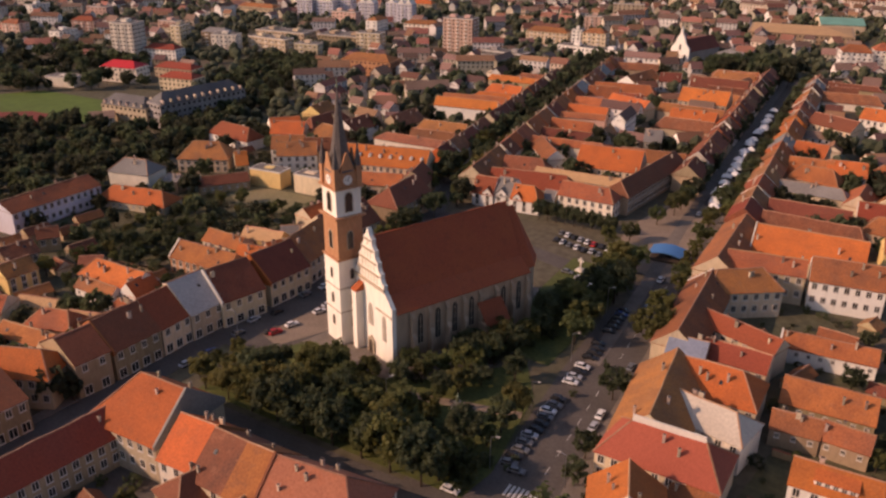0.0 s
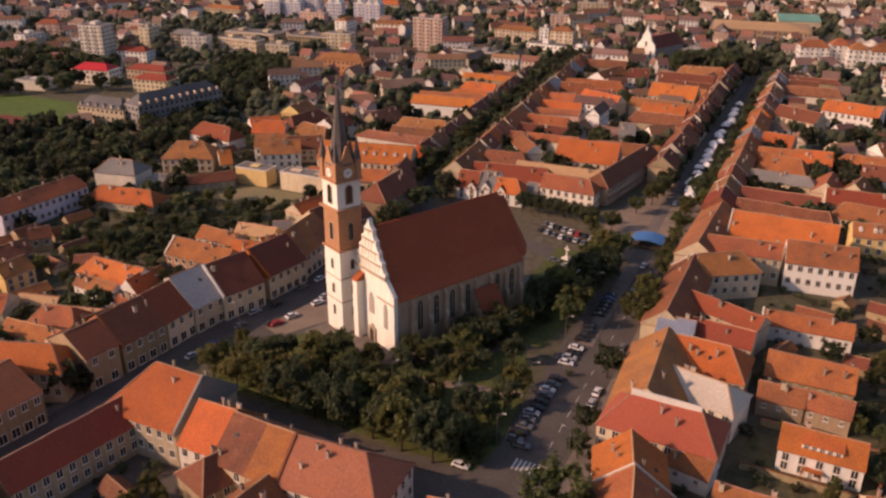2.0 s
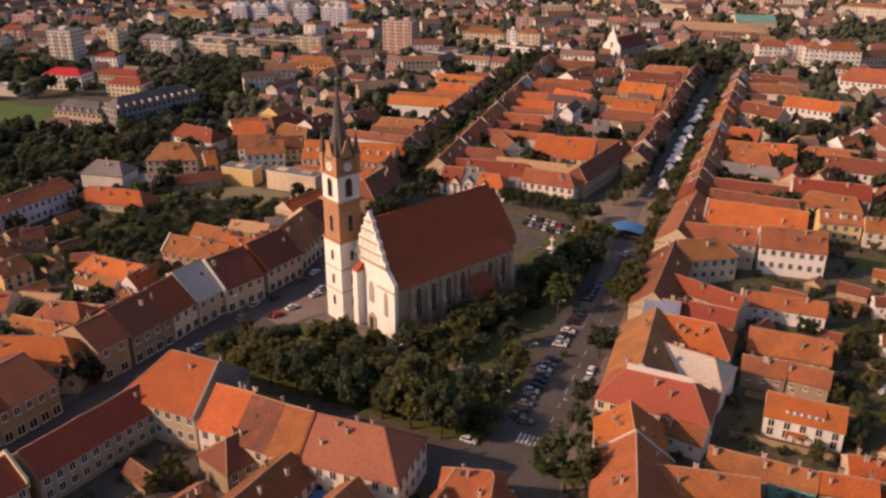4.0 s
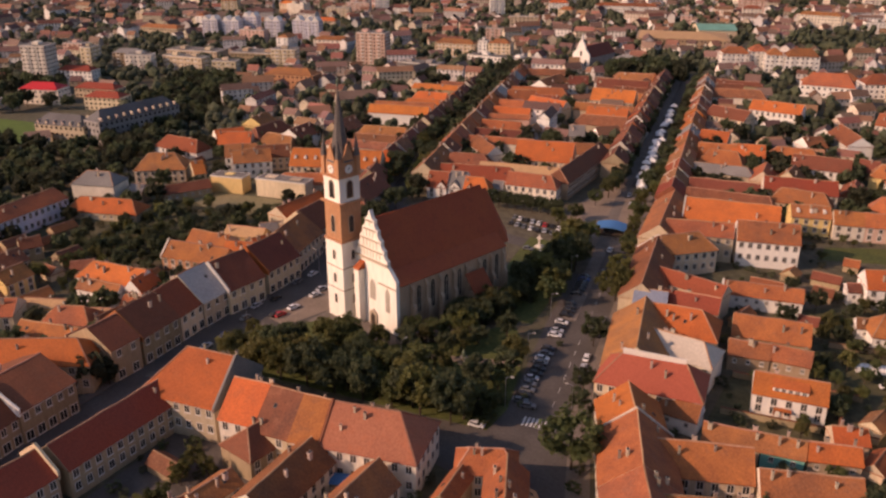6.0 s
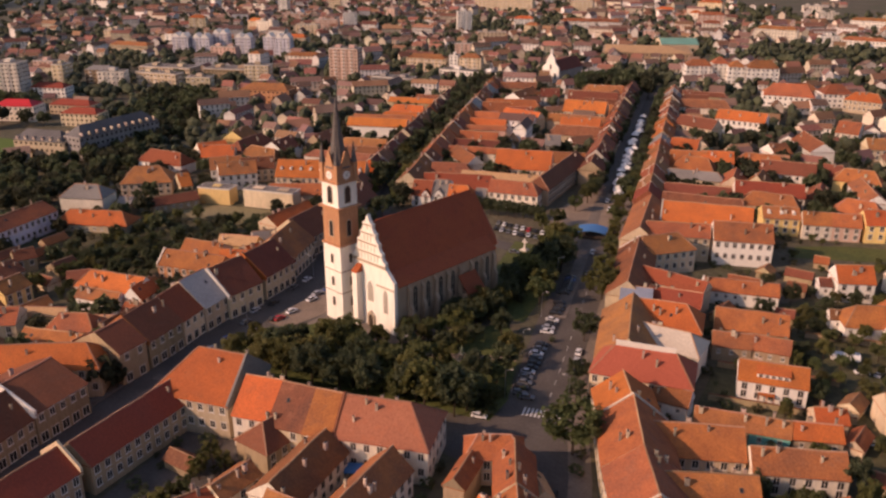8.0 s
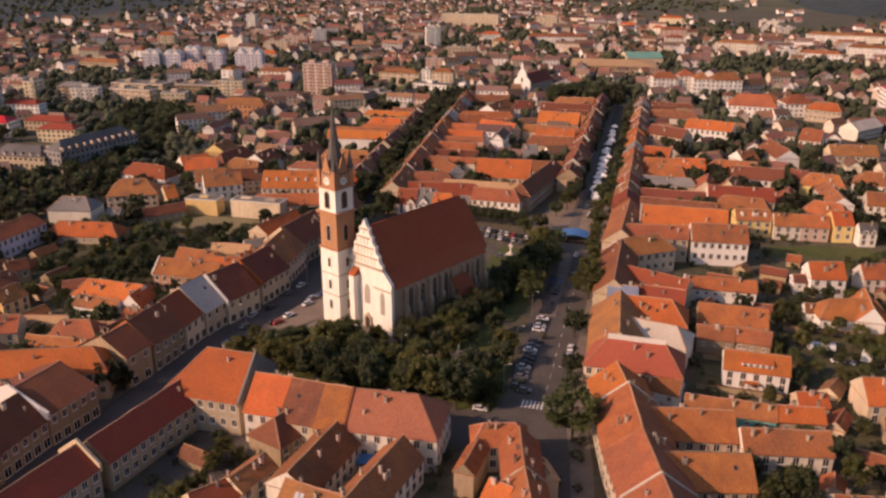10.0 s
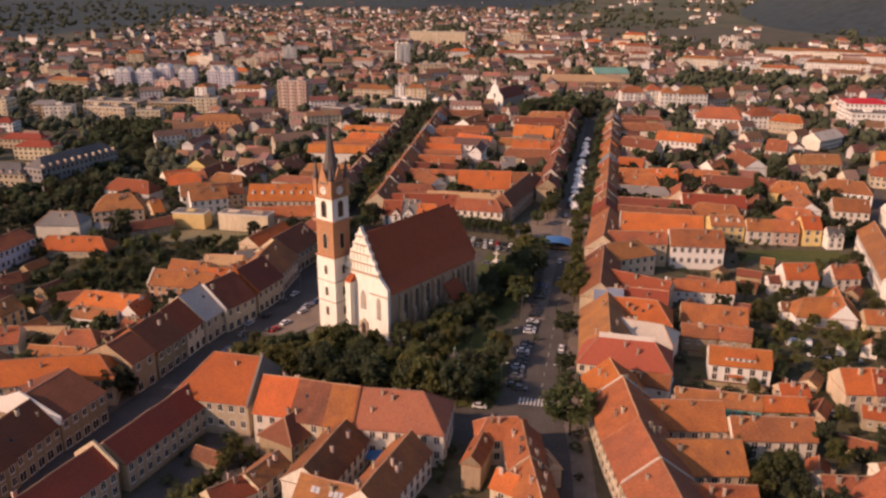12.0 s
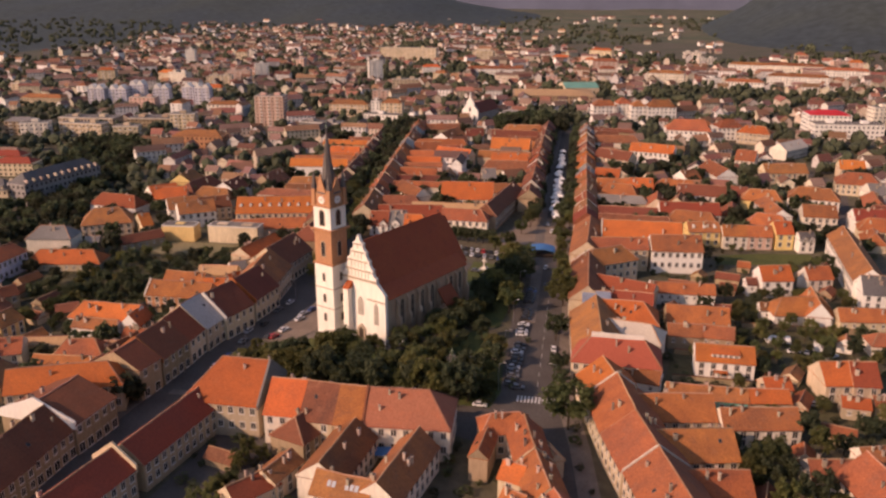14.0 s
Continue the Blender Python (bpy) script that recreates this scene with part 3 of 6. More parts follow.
    for a, b2 in zip(loops, loops[1:]):
        for i in range(8):
            bm.faces.new([a[i], a[(i + 1) % 8], b2[(i + 1) % 8], b2[i]])
    bm.faces.new(loops[0][::-1])
    bm.faces.new(loops[-1])
    part("spire", bm, "spire_metal", c, "slender dark metal spire")
    bm = bmesh.new()
    bmesh.ops.create_uvsphere(bm, u_segments=10, v_segments=8, radius=0.42)
    bmesh.ops.translate(bm, verts=bm.verts, vec=(C, C, 73.9))
    box(bm, C - 0.06, C + 0.06, C - 0.06, C + 0.06, 74.0, 76.2)
    box(bm, C - 0.5, C + 0.5, C - 0.05, C + 0.05, 75.2, 75.35)
    part("finial", bm, "bronze", c, "metal ball and cross")


church()

# ---------------------------------------------------------------- houses
def window_mesh(w, h):
    """A casement with a raised surround, sill and dark panes."""
    bm = bmesh.new()
    a, b = w / 2, h / 2
    box(bm, -a - 0.14, a + 0.14, -0.07, 0.03, -b - 0.14, b + 0.16, 0)
    box(bm, -a - 0.22, a + 0.22, -0.2, 0.03, -b - 0.26, -b - 0.143, 0)
    for x in (-w / 4 - 0.02, w / 4 + 0.02):
        box(bm, x - w / 4 + 0.06, x + w / 4 - 0.06, -0.085, -0.073, -b + 0.05, b - 0.05, 1)
    return mesh_of(bm, "window", ("trim_white", "glass_dark"))


WIN = window_mesh(1.35, 1.95)
WIN_SMALL = window_mesh(0.9, 1.1)
SHOP = window_mesh(2.0, 2.5)


def chimney_mesh(w, d, h):
    bm = bmesh.new()
    box(bm, -w / 2, w / 2, -d / 2, d / 2, -1.6, h, 0)
    box(bm, -w / 2 - 0.09, w / 2 + 0.09, -d / 2 - 0.09, d / 2 + 0.09, h, h + 0.16, 0)
    box(bm, -w / 2 + 0.1, w / 2 - 0.1, -d / 2 + 0.1, d / 2 - 0.1, h + 0.16, h + 0.3, 1)
    return mesh_of(bm, "chimney", ("chimney_plaster", "glass_dark"))


CHIM = [chimney_mesh(0.62, 0.62, 1.4), chimney_mesh(1.05, 0.6, 1.5), chimney_mesh(0.5, 0.5, 1.1), chimney_mesh(0.55, 0.55, 1.8)]
ROOF_WORDS = {"orange": "bright orange tiled roof", "brown": "weathered brown tiled roof", "dark": "dark brown tiled roof", "old": "dull old tiled roof",
              "red": "dark red roof", "grey": "grey metal roof", "cream": "pale sheet-metal roof", "salmon": "salmon red tiled roof", "rust": "rust-coloured tiled roof", "blue": "blue-grey sheet roof", "sand": "sandy pale tiled roof", "rose": "faded rose-brown tiled roof", "slate": "dark slate roof", "grey_pale": "pale grey sheet roof", "teal": "teal sheet-metal roof", "bright_red": "bright red metal roof"}
WALL_WORDS = {"cream": "cream plastered", "ochre": "ochre plastered", "pale": "pale plastered", "pink": "pink plastered",
              "white": "white plastered", "yellow": "yellow plastered", "turquoise": "turquoise painted", "brick": "brown brick", "lilac": "lilac-grey", "stone": "grey stone"}
FOOT = []                                  # footprints: centre, direction, half length, half width
RH = random.Random(11)


def sagging(L, hw):
    """How far an old roof dips or bulges, station by station: ridge, slopes, eaves."""
    r = random.Random(int(L * 137 + hw * 1013))
    n = max(2, int(L / 3.6))
    return n, [r.uniform(-0.17, 0.10) for _ in range(n + 1)], [(r.uniform(-0.13, 0.07), r.uniform(-0.13, 0.07)) for _ in range(n + 1)], \
        [(r.uniform(-0.07, 0.05), r.uniform(-0.07, 0.05)) for _ in range(n + 1)]


def roof_bm(L, hw, ze, zr, ha, hb, over=0.45):
    """Two slopes of real thickness that sag a little; ha and hb: how far the hips run out past the ridge ends."""
    bm = bmesh.new()
    k = (zr - ze) / hw
    e = ze - over * k
    xa, xb = -L / 2 - (ha if ha else over * 0.6), L / 2 + (hb if hb else over * 0.6)
    ra, rb = (-L / 2 if ha else xa), (L / 2 if hb else xb)
    y, th = hw + over, 0.22
    n, top, mid, low = sagging(L, hw)
    ridge = [bm.verts.new((ra + (rb - ra) * i / n, 0, zr + th + top[i])) for i in range(n + 1)]
    eave, half, under = [], [], []
    for j, s in enumerate((-1, 1)):
        eave.append([bm.verts.new((xa + (xb - xa) * i / n, s * y, e + th + low[i][j])) for i in range(n + 1)])
        half.append([bm.verts.new(((xa + ra) / 2 + (xb + rb - xa - ra) / 2 * i / n, s * y / 2, (e + zr) / 2 + th + mid[i][j])) for i in range(n + 1)])
        under.append([bm.verts.new((xa, s * y, e)), bm.verts.new((xb, s * y, e))])
    for j in (0, 1):
        for i in range(n):
            bm.faces.new([eave[j][i], eave[j][i + 1], half[j][i + 1], half[j][i]])
            bm.faces.new([half[j][i], half[j][i + 1], ridge[i + 1], ridge[i]])
        bm.faces.new(under[j] + eave[j][::-1])
    for i, hip, q in ((0, ha, 0), (n, hb, 1)):
        bm.faces.new([eave[0][i], half[0][i], ridge[i], half[1][i], eave[1][i]]).material_index = 0 if hip else 1
        bm.faces.new([under[0][q], eave[0][i], eave[1][i], under[1][q]])
    bm.faces.new([under[0][0], under[0][1], under[1][1], under[1][0]])
    return bm


def ridge_bm(L, hw, ze, zr, ha, hb, over=0.45):
    """Half-round ridge and hip tiles, bedded in pale mortar, along the sagging ridge."""
    bm = bmesh.new()
    y, e = hw + over, ze - over * (zr - ze) / hw + 0.24
    xa, xb = -L / 2 - (ha if ha else over * 0.6), L / 2 + (hb if hb else over * 0.6)
    ra, rb = (-L / 2 if ha else xa), (L / 2 if hb else xb)
    n, top, _, _ = sagging(L, hw)
    loops = []
    for i in range(n + 1):
        x, z = ra + (rb - ra) * i / n, zr + top[i]
        loops.append([bm.verts.new((x, p, z + q)) for p, q in ((-0.2, 0.12), (0.2, 0.12), (0.12, 0.36), (-0.12, 0.36))])
    for p, q in zip(loops, loops[1:]):
        for i in range(4):
            bm.faces.new([p[i], q[i], q[(i + 1) % 4], p[(i + 1) % 4]])
    bm.faces.new(loops[0][::-1])
    bm.faces.new(loops[-1])
    for hip, r, x, i in ((ha, ra, xa, 0), (hb, rb, xb, n)):
        for s in (-1, 1):
            if hip:
                a, b = Vector((r, 0, zr + 0.24 + top[i])), Vector((x, s * y, e))
                side = Vector((b.y - a.y, a.x - b.x, 0)).normalized() * 0.16
                up = Vector((0, 0, 0.12))
                hexa(bm, [a - side - up, b - side - up, b + side - up, a + side - up, a - side + up, b - side + up, b + side + up, a + side + up])
    return bm


def hatch_mesh():
    """A small roof light: raised metal frame and dark glass."""
    bm = bmesh.new()
    box(bm, -0.42, 0.42, -0.55, 0.55, -0.1, 0.14, 0)
    box(bm, -0.33, 0.33, -0.46, 0.46, 0.14, 0.16, 1)
    return mesh_of(bm, "roof_hatch", ("spire_metal", "glass_dark"))


HATCH = hatch_mesh()
RK = random.Random(31)


def add_windows(parent, length, hw, ze, sides, shop=False, far=False, shift=0.0):
    """Rows of casements on the walls named: s and n the long walls, e and w the short ones; far: joined, too small to pick apart."""
    joined = bmesh.new() if far else None
    mid = Matrix.Translation((shift, 0, 0))
    storeys = 1 if ze < 5.6 else (2 if ze < 11.5 else 3)
    for side in sides:
        run = length if side in "sn" else hw * 2
        n = max(1, int((run - 1.0) / 2.9))
        for st in range(storeys):
            z = ze - 1.75 - st * (ze - 1.2) / storeys
            me = WIN if ze > 5 else WIN_SMALL
            if shop and st == storeys - 1 and storeys > 1:
                me, z = SHOP, 1.75
            for i in range(n):
                x = (i + 0.5) * run / n - run / 2
                if side == "s":
                    m = pose(x, -hw, z)
                elif side == "n":
                    m = pose(x, hw, z, 0, 0, 180)
                elif side == "e":
                    m = pose(length / 2, x, z, 0, 0, 90)
                else:
                    m = pose(-length / 2, x, z, 0, 0, -90)
                if far:
                    had = len(joined.verts)
                    joined.from_mesh(me)
                    joined.verts.ensure_lookup_table()
                    for v in joined.verts[had:]:
                        v.co = mid @ m @ v.co
                else:
                    part("window", me, None, parent, m=mid @ m)
    if far and len(joined.verts):
        tagged(part("glazing", joined, ("trim_white", "glass_dark"), parent), kind="stuff")


def house(ax, ay, bx, by, hw, ze, zr, ends, roof, wall, sides="sn", chimneys=3, shop=False, dormers=0, group="old town houses", fire="", band=0, skylights=(), gablets=(), hatches=None):
    """A town house under the ridge from (ax, ay) to (bx, by); ends: g gable or h hip at either end."""
    d = Vector((bx - ax, by - ay))
    L = d.length
    ang = math.degrees(math.atan2(d.y, d.x))
    cx, cy = (ax + bx) / 2, (ay + by) / 2
    z0 = terrain(cx, cy)
    ha = hw * 0.8 if ends[0] == "h" else 0
    hb = hw * 0.8 if ends[1] == "h" else 0
    h = empty("house", pose(cx, cy, z0, 0, 0, ang), f"{WALL_WORDS[wall]} house under a {ROOF_WORDS[roof]}", "house", group)
    FOOT.append((cx, cy, radians(ang), L / 2 + max(ha, hb), hw))
    bm = bmesh.new()
    xa, xb = -L / 2 - (ha - 0.35 if ha else 0), L / 2 + (hb - 0.35 if hb else 0)
    base = [(xa, -hw, -1.5), (xb, -hw, -1.5), (xb, hw, -1.5), (xa, hw, -1.5)]
    hexa(bm, base + [(x, y, ze) for x, y, _ in base])
    for x, hip, s in ((xa, ha, 1), (xb, hb, -1)):
        if not hip:                        # gable wall
            pts = [(-hw, ze), (hw, ze), (0, zr)]
            f = [bm.verts.new((x, y, z)) for y, z in pts]
            k = [bm.verts.new((x + s * 0.4, y, z)) for y, z in pts]
            bm.faces.new(f)
            bm.faces.new(k[::-1])
            for i in range(3):
                bm.faces.new([f[i], k[i], k[(i + 1) % 3], f[(i + 1) % 3]])
    part("wall", bm, "wall_" + wall, h)
    if cy < 190 and group != "sheds and annexes":
        bm = bmesh.new()                   # cornice under the eaves
        box(bm, xa - 0.12, xb + 0.12, -hw - 0.2, -hw - 0.003, ze - 0.5, ze - 0.12)
        box(bm, xa - 0.12, xb + 0.12, hw + 0.003, hw + 0.2, ze - 0.5, ze - 0.12)
        part("cornice", bm, "trim_white", h)
    bm = roof_bm(L, hw, ze, zr, ha, hb)
    part("roof", bm, ("roof_" + roof, "wall_" + wall), h)
    part("ridge", ridge_bm(L, hw, ze, zr, ha, hb), "ridge_tile", h)
    if fire:                               # party wall that stands above the roof
        where, fm = fire.split(":")
        bm = bmesh.new()
        if where == "r":
            box(bm, -L / 2, L / 2, -0.2, 0.2, zr - 0.2, zr + 1.5)
        else:
            x = -L / 2 - 0.02 if where in "aA" else L / 2 + 0.02
            up = 1.5 if where == "A" else 0.6
            pts = [(-hw - 0.4, ze - 1.0), (hw + 0.4, ze - 1.0), (hw + 0.4, ze - 0.3 + up), (0, zr + up), (-hw - 0.4, ze - 0.3 + up)]
            f = [bm.verts.new((x - 0.28, y_, z_)) for y_, z_ in pts]
            k = [bm.verts.new((x + 0.28, y_, z_)) for y_, z_ in pts]
            bm.faces.new(f)
            bm.faces.new(k[::-1])
            for i in range(5):
                bm.faces.new([f[i], k[i], k[(i + 1) % 5], f[(i + 1) % 5]])
        part("party_wall", bm, fm, h)
    if cy > 110:                           # plain back walls, as on most old houses
        sides = sides.replace("n" if d.x > 0 else "s", "")
    add_windows(h, xb - xa, hw, ze, sides, shop, cy > 175, (xa + xb) / 2)
    for _ in range(chimneys):
        x = RH.uniform(-L / 2 + 0.8, L / 2 - 0.8)
        y = RH.choice((-1, -1, 1) if d.x > abs(d.y) else (-1, 1)) * RH.uniform(0.15, 0.6) * hw
        part("chimney", RH.choice(CHIM), None, h, m=pose(x, y, zr - abs(y) * (zr - ze) / hw + 0.2))
    for i in range(dormers):
        x = -L / 2 + (i + 0.5) * L / dormers
        y = -hw * 0.55
        zb = zr - abs(y) * (zr - ze) / hw + 0.1
        bm = bmesh.new()
        slab(bm, 0, 0, y - 0.9, y + 1.2, [(x - 0.6, zb - 0.3), (x + 0.6, zb - 0.3), (x + 0.6, zb + 0.75), (x, zb + 1.2), (x - 0.6, zb + 0.75)])
        part("dormer", bm, "trim_white", h)
    if band:                               # one wide white dormer with a row of casements
        y, zb = -hw * 0.78, zr - 0.78 * (zr - ze)
        bm = bmesh.new()
        hexa(bm, [(-band / 2, y, zb - 0.4), (band / 2, y, zb - 0.4), (band / 2, y + 2.6, zb - 0.4), (-band / 2, y + 2.6, zb - 0.4),
                  (-band / 2, y, zb + 1.3), (band / 2, y, zb + 1.3), (band / 2, y + 2.6, zb + 2.1), (-band / 2, y + 2.6, zb + 2.1)])
        dm = part("dormer", bm, "wall_white", h, "wide white dormer")
        bm = bmesh.new()
        hexa(bm, [(-band / 2 - 0.2, y - 0.3, zb + 1.25), (band / 2 + 0.2, y - 0.3, zb + 1.25), (band / 2 + 0.2, y + 3.0, zb + 2.25), (-band / 2 - 0.2, y + 3.0, zb + 2.25),
                  (-band / 2 - 0.2, y - 0.3, zb + 1.4), (band / 2 + 0.2, y - 0.3, zb + 1.4), (band / 2 + 0.2, y + 3.0, zb + 2.4), (-band / 2 - 0.2, y + 3.0, zb + 2.4)])
        part("dormer_roof", bm, "roof_" + roof, dm)
        for i in range(5):
            part("window", WIN_SMALL, None, dm, m=pose((i - 2) * band / 5.2, y, zb + 0.55))
        bm = bmesh.new()
        box(bm, -band * 0.4, band * 0.1, -hw - 1.5, -hw - 0.003, 2.7, 2.95)
        for x in (-band * 0.4, -band * 0.15, band * 0.1 - 0.2):
            box(bm, x, x + 0.2, -hw - 1.5, -hw - 1.3, -1.0, 2.7)
        part("porch", bm, "roof_orange", h, "small tiled porch")
    slope = (zr - ze) / hw
    for _ in range(RK.choice((0, 0, 0, 1, 1)) if hatches is None and L > 8 and ze > 5 else (hatches or 0)):
        s_ = RK.choice((-1, 1))
        y = s_ * RK.uniform(0.3, 0.7) * hw
        part("roof_hatch", HATCH, None, h, m=pose(RK.uniform(-L / 2 + 1, L / 2 - 1), y, zr - abs(y) * slope + 0.2, -s_ * math.degrees(math.atan(slope))))
    for x, gw in gablets:                  # white-fronted cross gable over the eaves
        za = min(zr - 0.3, ze + gw * 0.62)
        deep = -hw * (1 - (za - ze) / (zr - ze)) + 0.4
        bm = bmesh.new()
        slab(bm, 0, 0, -hw - 0.35, deep - 0.4, [(x - gw / 2, ze - 0.8), (x + gw / 2, ze - 0.8), (x + gw / 2, ze + 0.3), (x, za), (x - gw / 2, ze + 0.3)])
        gb = part("cross_gable", bm, "wall_white", h, "white plastered cross gable")
        for s_ in (-1, 1):
            bm = bmesh.new()
            a0, a1 = (x + s_ * (gw / 2 + 0.3), ze + 0.3 - 0.25), (x, za + 0.05)
            hexa(bm, [(a0[0], -hw - 0.6, a0[1]), (a1[0], -hw - 0.6, a1[1]), (a1[0], deep, a1[1]), (a0[0], -hw * 0.9, a0[1]),
                      (a0[0], -hw - 0.6, a0[1] + 0.2), (a1[0], -hw - 0.6, a1[1] + 0.2), (a1[0], deep, a1[1] + 0.2), (a0[0], -hw * 0.9, a0[1] + 0.2)])
            part("gable_roof", bm, "roof_" + roof, gb)
        part("window", WIN_SMALL, None, gb, m=pose(x, -hw - 0.35, ze + 0.15))
    for x in skylights:
        bm = bmesh.new()
        y0_, y1_ = -hw * 0.62, -hw * 0.38
        k_ = (zr - ze) / hw
        hexa(bm, [(x - 0.45, y0_, zr + y0_ * k_ + 0.2), (x + 0.45, y0_, zr + y0_ * k_ + 0.2), (x + 0.45, y1_, zr + y1_ * k_ + 0.2), (x - 0.45, y1_, zr + y1_ * k_ + 0.2),
                  (x - 0.45, y0_, zr + y0_ * k_ + 0.34), (x + 0.45, y0_, zr + y0_ * k_ + 0.34), (x + 0.45, y1_, zr + y1_ * k_ + 0.34), (x - 0.45, y1_, zr + y1_ * k_ + 0.34)])
        part("skylight", bm, "paint_silver", h, "glazed metal skylight")
    return h


house(-38.2, -92.9, -38.0, -76.6, 12.0, 9, 13.8, "gg", "dark", "ochre", shop=True, fire='A:wall_white')
house(-33.5, -109.4, -34.7, -93.4, 7.9, 7.8, 13.8, "gg", "dark", "ochre", shop=True)
house(-60.0, -79.4, -36.2, -66.2, 6.0, 9, 13.9, "gh", "orange", "cream")
house(-37.0, -62.0, -36.4, -52.4, 8.6, 10, 14.8, "gg", "dark", "ochre", shop=True, chimneys=1)
house(-65.0, -49.6, -56.8, -46.6, 4.4, 6.2, 10.0, "hh", "brown", "cream", chimneys=2)
house(-70.0, -58.4, -50.5, -54.7, 3.6, 5.4, 8.0, "gg", "rust", "white", sides="s", chimneys=2)
house(-64.3, -41.7, -52.0, -36.6, 2.8, 4.0, 5.8, "gg", "sand", "yellow", sides="s", chimneys=1)
house(-48.9, -60.0, -48.6, -53.0, 3.0, 5.5, 8.5, "gg", "old", "cream", sides="", chimneys=1)
house(-52.0, -46.5, -51.0, -33.0, 3.0, 5.0, 7.6, "gg", "old", "ochre", sides="", chimneys=2)
house(-36.9, -51.9, -37.1, -37.0, 8.8, 8.8, 15.2, "gg", "dark", "ochre", shop=True, chimneys=2, fire='a:roof_rust')
house(-37.2, -36.9, -38.0, -26.2, 8.8, 8.6, 15.3, "gg", "red", "cream", shop=True, chimneys=1)
house(-38.1, -26.0, -37.9, -14.4, 9.6, 8.5, 15.9, "gg", "grey_pale", "cream", shop=True, chimneys=2, hatches=2)
house(-36.4, -14.2, -33.8, 0.4, 9.4, 8.5, 15.8, "gg", "dark", "cream", shop=True, fire='a:trim_white')
house(-34.5, 2.3, -33.8, 19.2, 9.0, 8.5, 15.5, "gg", "dark", "cream", shop=True, fire='a:roof_orange')
house(-41.3, 40.2, -40.4, 64.1, 8.5, 8.5, 15.2, "gg", "dark", "cream", shop=True)
house(-82.0, -20.4, -60.0, -18.2, 4.9, 6, 10.3, "hg", "orange", "white", chimneys=5)
house(-59.6, -25.4, -60.8, -15.6, 3.4, 5.6, 9.3, "gg", "orange", "white", chimneys=2)
house(-71.4, 4.4, -46.5, 7.2, 5.2, 6.8, 11.0, "gg", "rust", "brick", chimneys=5, fire='a:wall_pale')
house(-75.0, 20.2, -58.2, 21.4, 4.0, 6.0, 9.0, "gg", "rust", "cream", chimneys=3)
house(-56.4, 17.4, -46.4, 20.8, 3.6, 5.6, 8.6, "gg", "orange", "cream", chimneys=3)
house(-65.6, 28.9, -50.6, 32.6, 3.8, 6.6, 9.2, "gg", "sand", "yellow", chimneys=1)
house(-57.2, 37.8, -49.8, 44.6, 3.6, 6.0, 8.4, "gg", "grey", "pale", chimneys=2)
house(-49.6, 23.2, -46.8, 29.6, 3.2, 6.0, 8.6, "gg", "orange", "cream", sides="", chimneys=3)
house(-157.2, 44.4, -147.0, 47.5, 6.2, 10.8, 15.2, "hh", "grey", "pale", sides="", chimneys=3)
house(-140.6, 53.0, -134.5, 55.0, 3.6, 6.4, 8.6, "gg", "grey", "ochre", sides="", chimneys=1)
house(-146.3, 30.2, -123.9, 37.0, 6.0, 4, 8.5, "hh", "orange", "cream")
house(-155.1, -13.0, -157.1, 25.8, 7.6, 9.6, 12.8, "gg", "brown", "lilac")
house(-159.7, 82.9, -149.7, 89.4, 7.7, 7, 13.2, "hh", "brown", "cream")
house(-4.7, -101.8, -2.7, -65.8, 5.9, 8, 12.5, "gg", "red", "ochre", chimneys=1)
house(0.5, -62.7, 14.4, -61.2, 10.6, 10, 18.7, "hg", "orange", "cream", fire='b:roof_grey')
house(17.0, -64.8, 27.4, -63.5, 8.4, 9, 15.6, "gg", "orange", "pale", fire='b:roof_brown')
house(27.9, -64.5, 37.1, -63.8, 8.9, 9, 16.0, "gg", "old", "cream", chimneys=1)
house(37.2, -63.9, 44.5, -63.1, 8.9, 9, 15.9, "gg", "rust", "cream", chimneys=1)
house(44.7, -63.6, 61.0, -60.8, 8.5, 9.5, 16.2, "gh", "rose", "pale", sides="sne", chimneys=5, fire='a:roof_brown')
house(44.4, -72.4, 44.1, -94.4, 6.0, 7, 11.5, "gg", "brown", "pale", chimneys=3)
house(61.9, -72.2, 60.0, -98.0, 5.3, 7, 11.5, "gg", "brown", "pale", chimneys=5)
house(43.9, -94.8, 58.5, -95.6, 4.3, 6.2, 10.0, "gg", "brown", "pale", skylights=(-3.2, -2.0, 1.4, 2.6, 3.8))
house(28.4, -75.0, 29.9, -68.1, 5.4, 6, 10.4, "hg", "dark", "ochre")
house(25.3, -104.7, 31.2, -93.9, 3.8, 5, 7.9, "gg", "red", "cream")
house(77.6, -59.2, 84.6, -56.4, 4.3, 7.5, 11.0, "hh", "rust", "cream", chimneys=3)
house(86.3, -58.6, 91.8, -73.2, 4.6, 7.5, 11.8, "gg", "rust", "cream", chimneys=5)
house(91.9, -73.4, 98.2, -88.6, 4.8, 7.2, 11.4, "gg", "rust", "cream", chimneys=6, fire='a:wall_ochre')
house(91.6, -61.4, 96.4, -68.0, 2.3, 5.4, 7.2, "gg", "sand", "cream", sides="", chimneys=0)
house(85.2, -77.4, 90.8, -78.6, 3.6, 6.6, 9.4, "gg", "orange", "cream", chimneys=2)
house(87.8, -88.6, 93.2, -90.6, 3.8, 6.4, 9.6, "gg", "rust", "ochre", chimneys=3)
house(99.2, -89.6, 106.5, -101.5, 5.4, 7.5, 12.0, "gg", "brown", "cream", chimneys=4)
house(102.6, -20.4, 107.7, -32.8, 7.7, 8, 13.6, "gg", "orange", "cream")
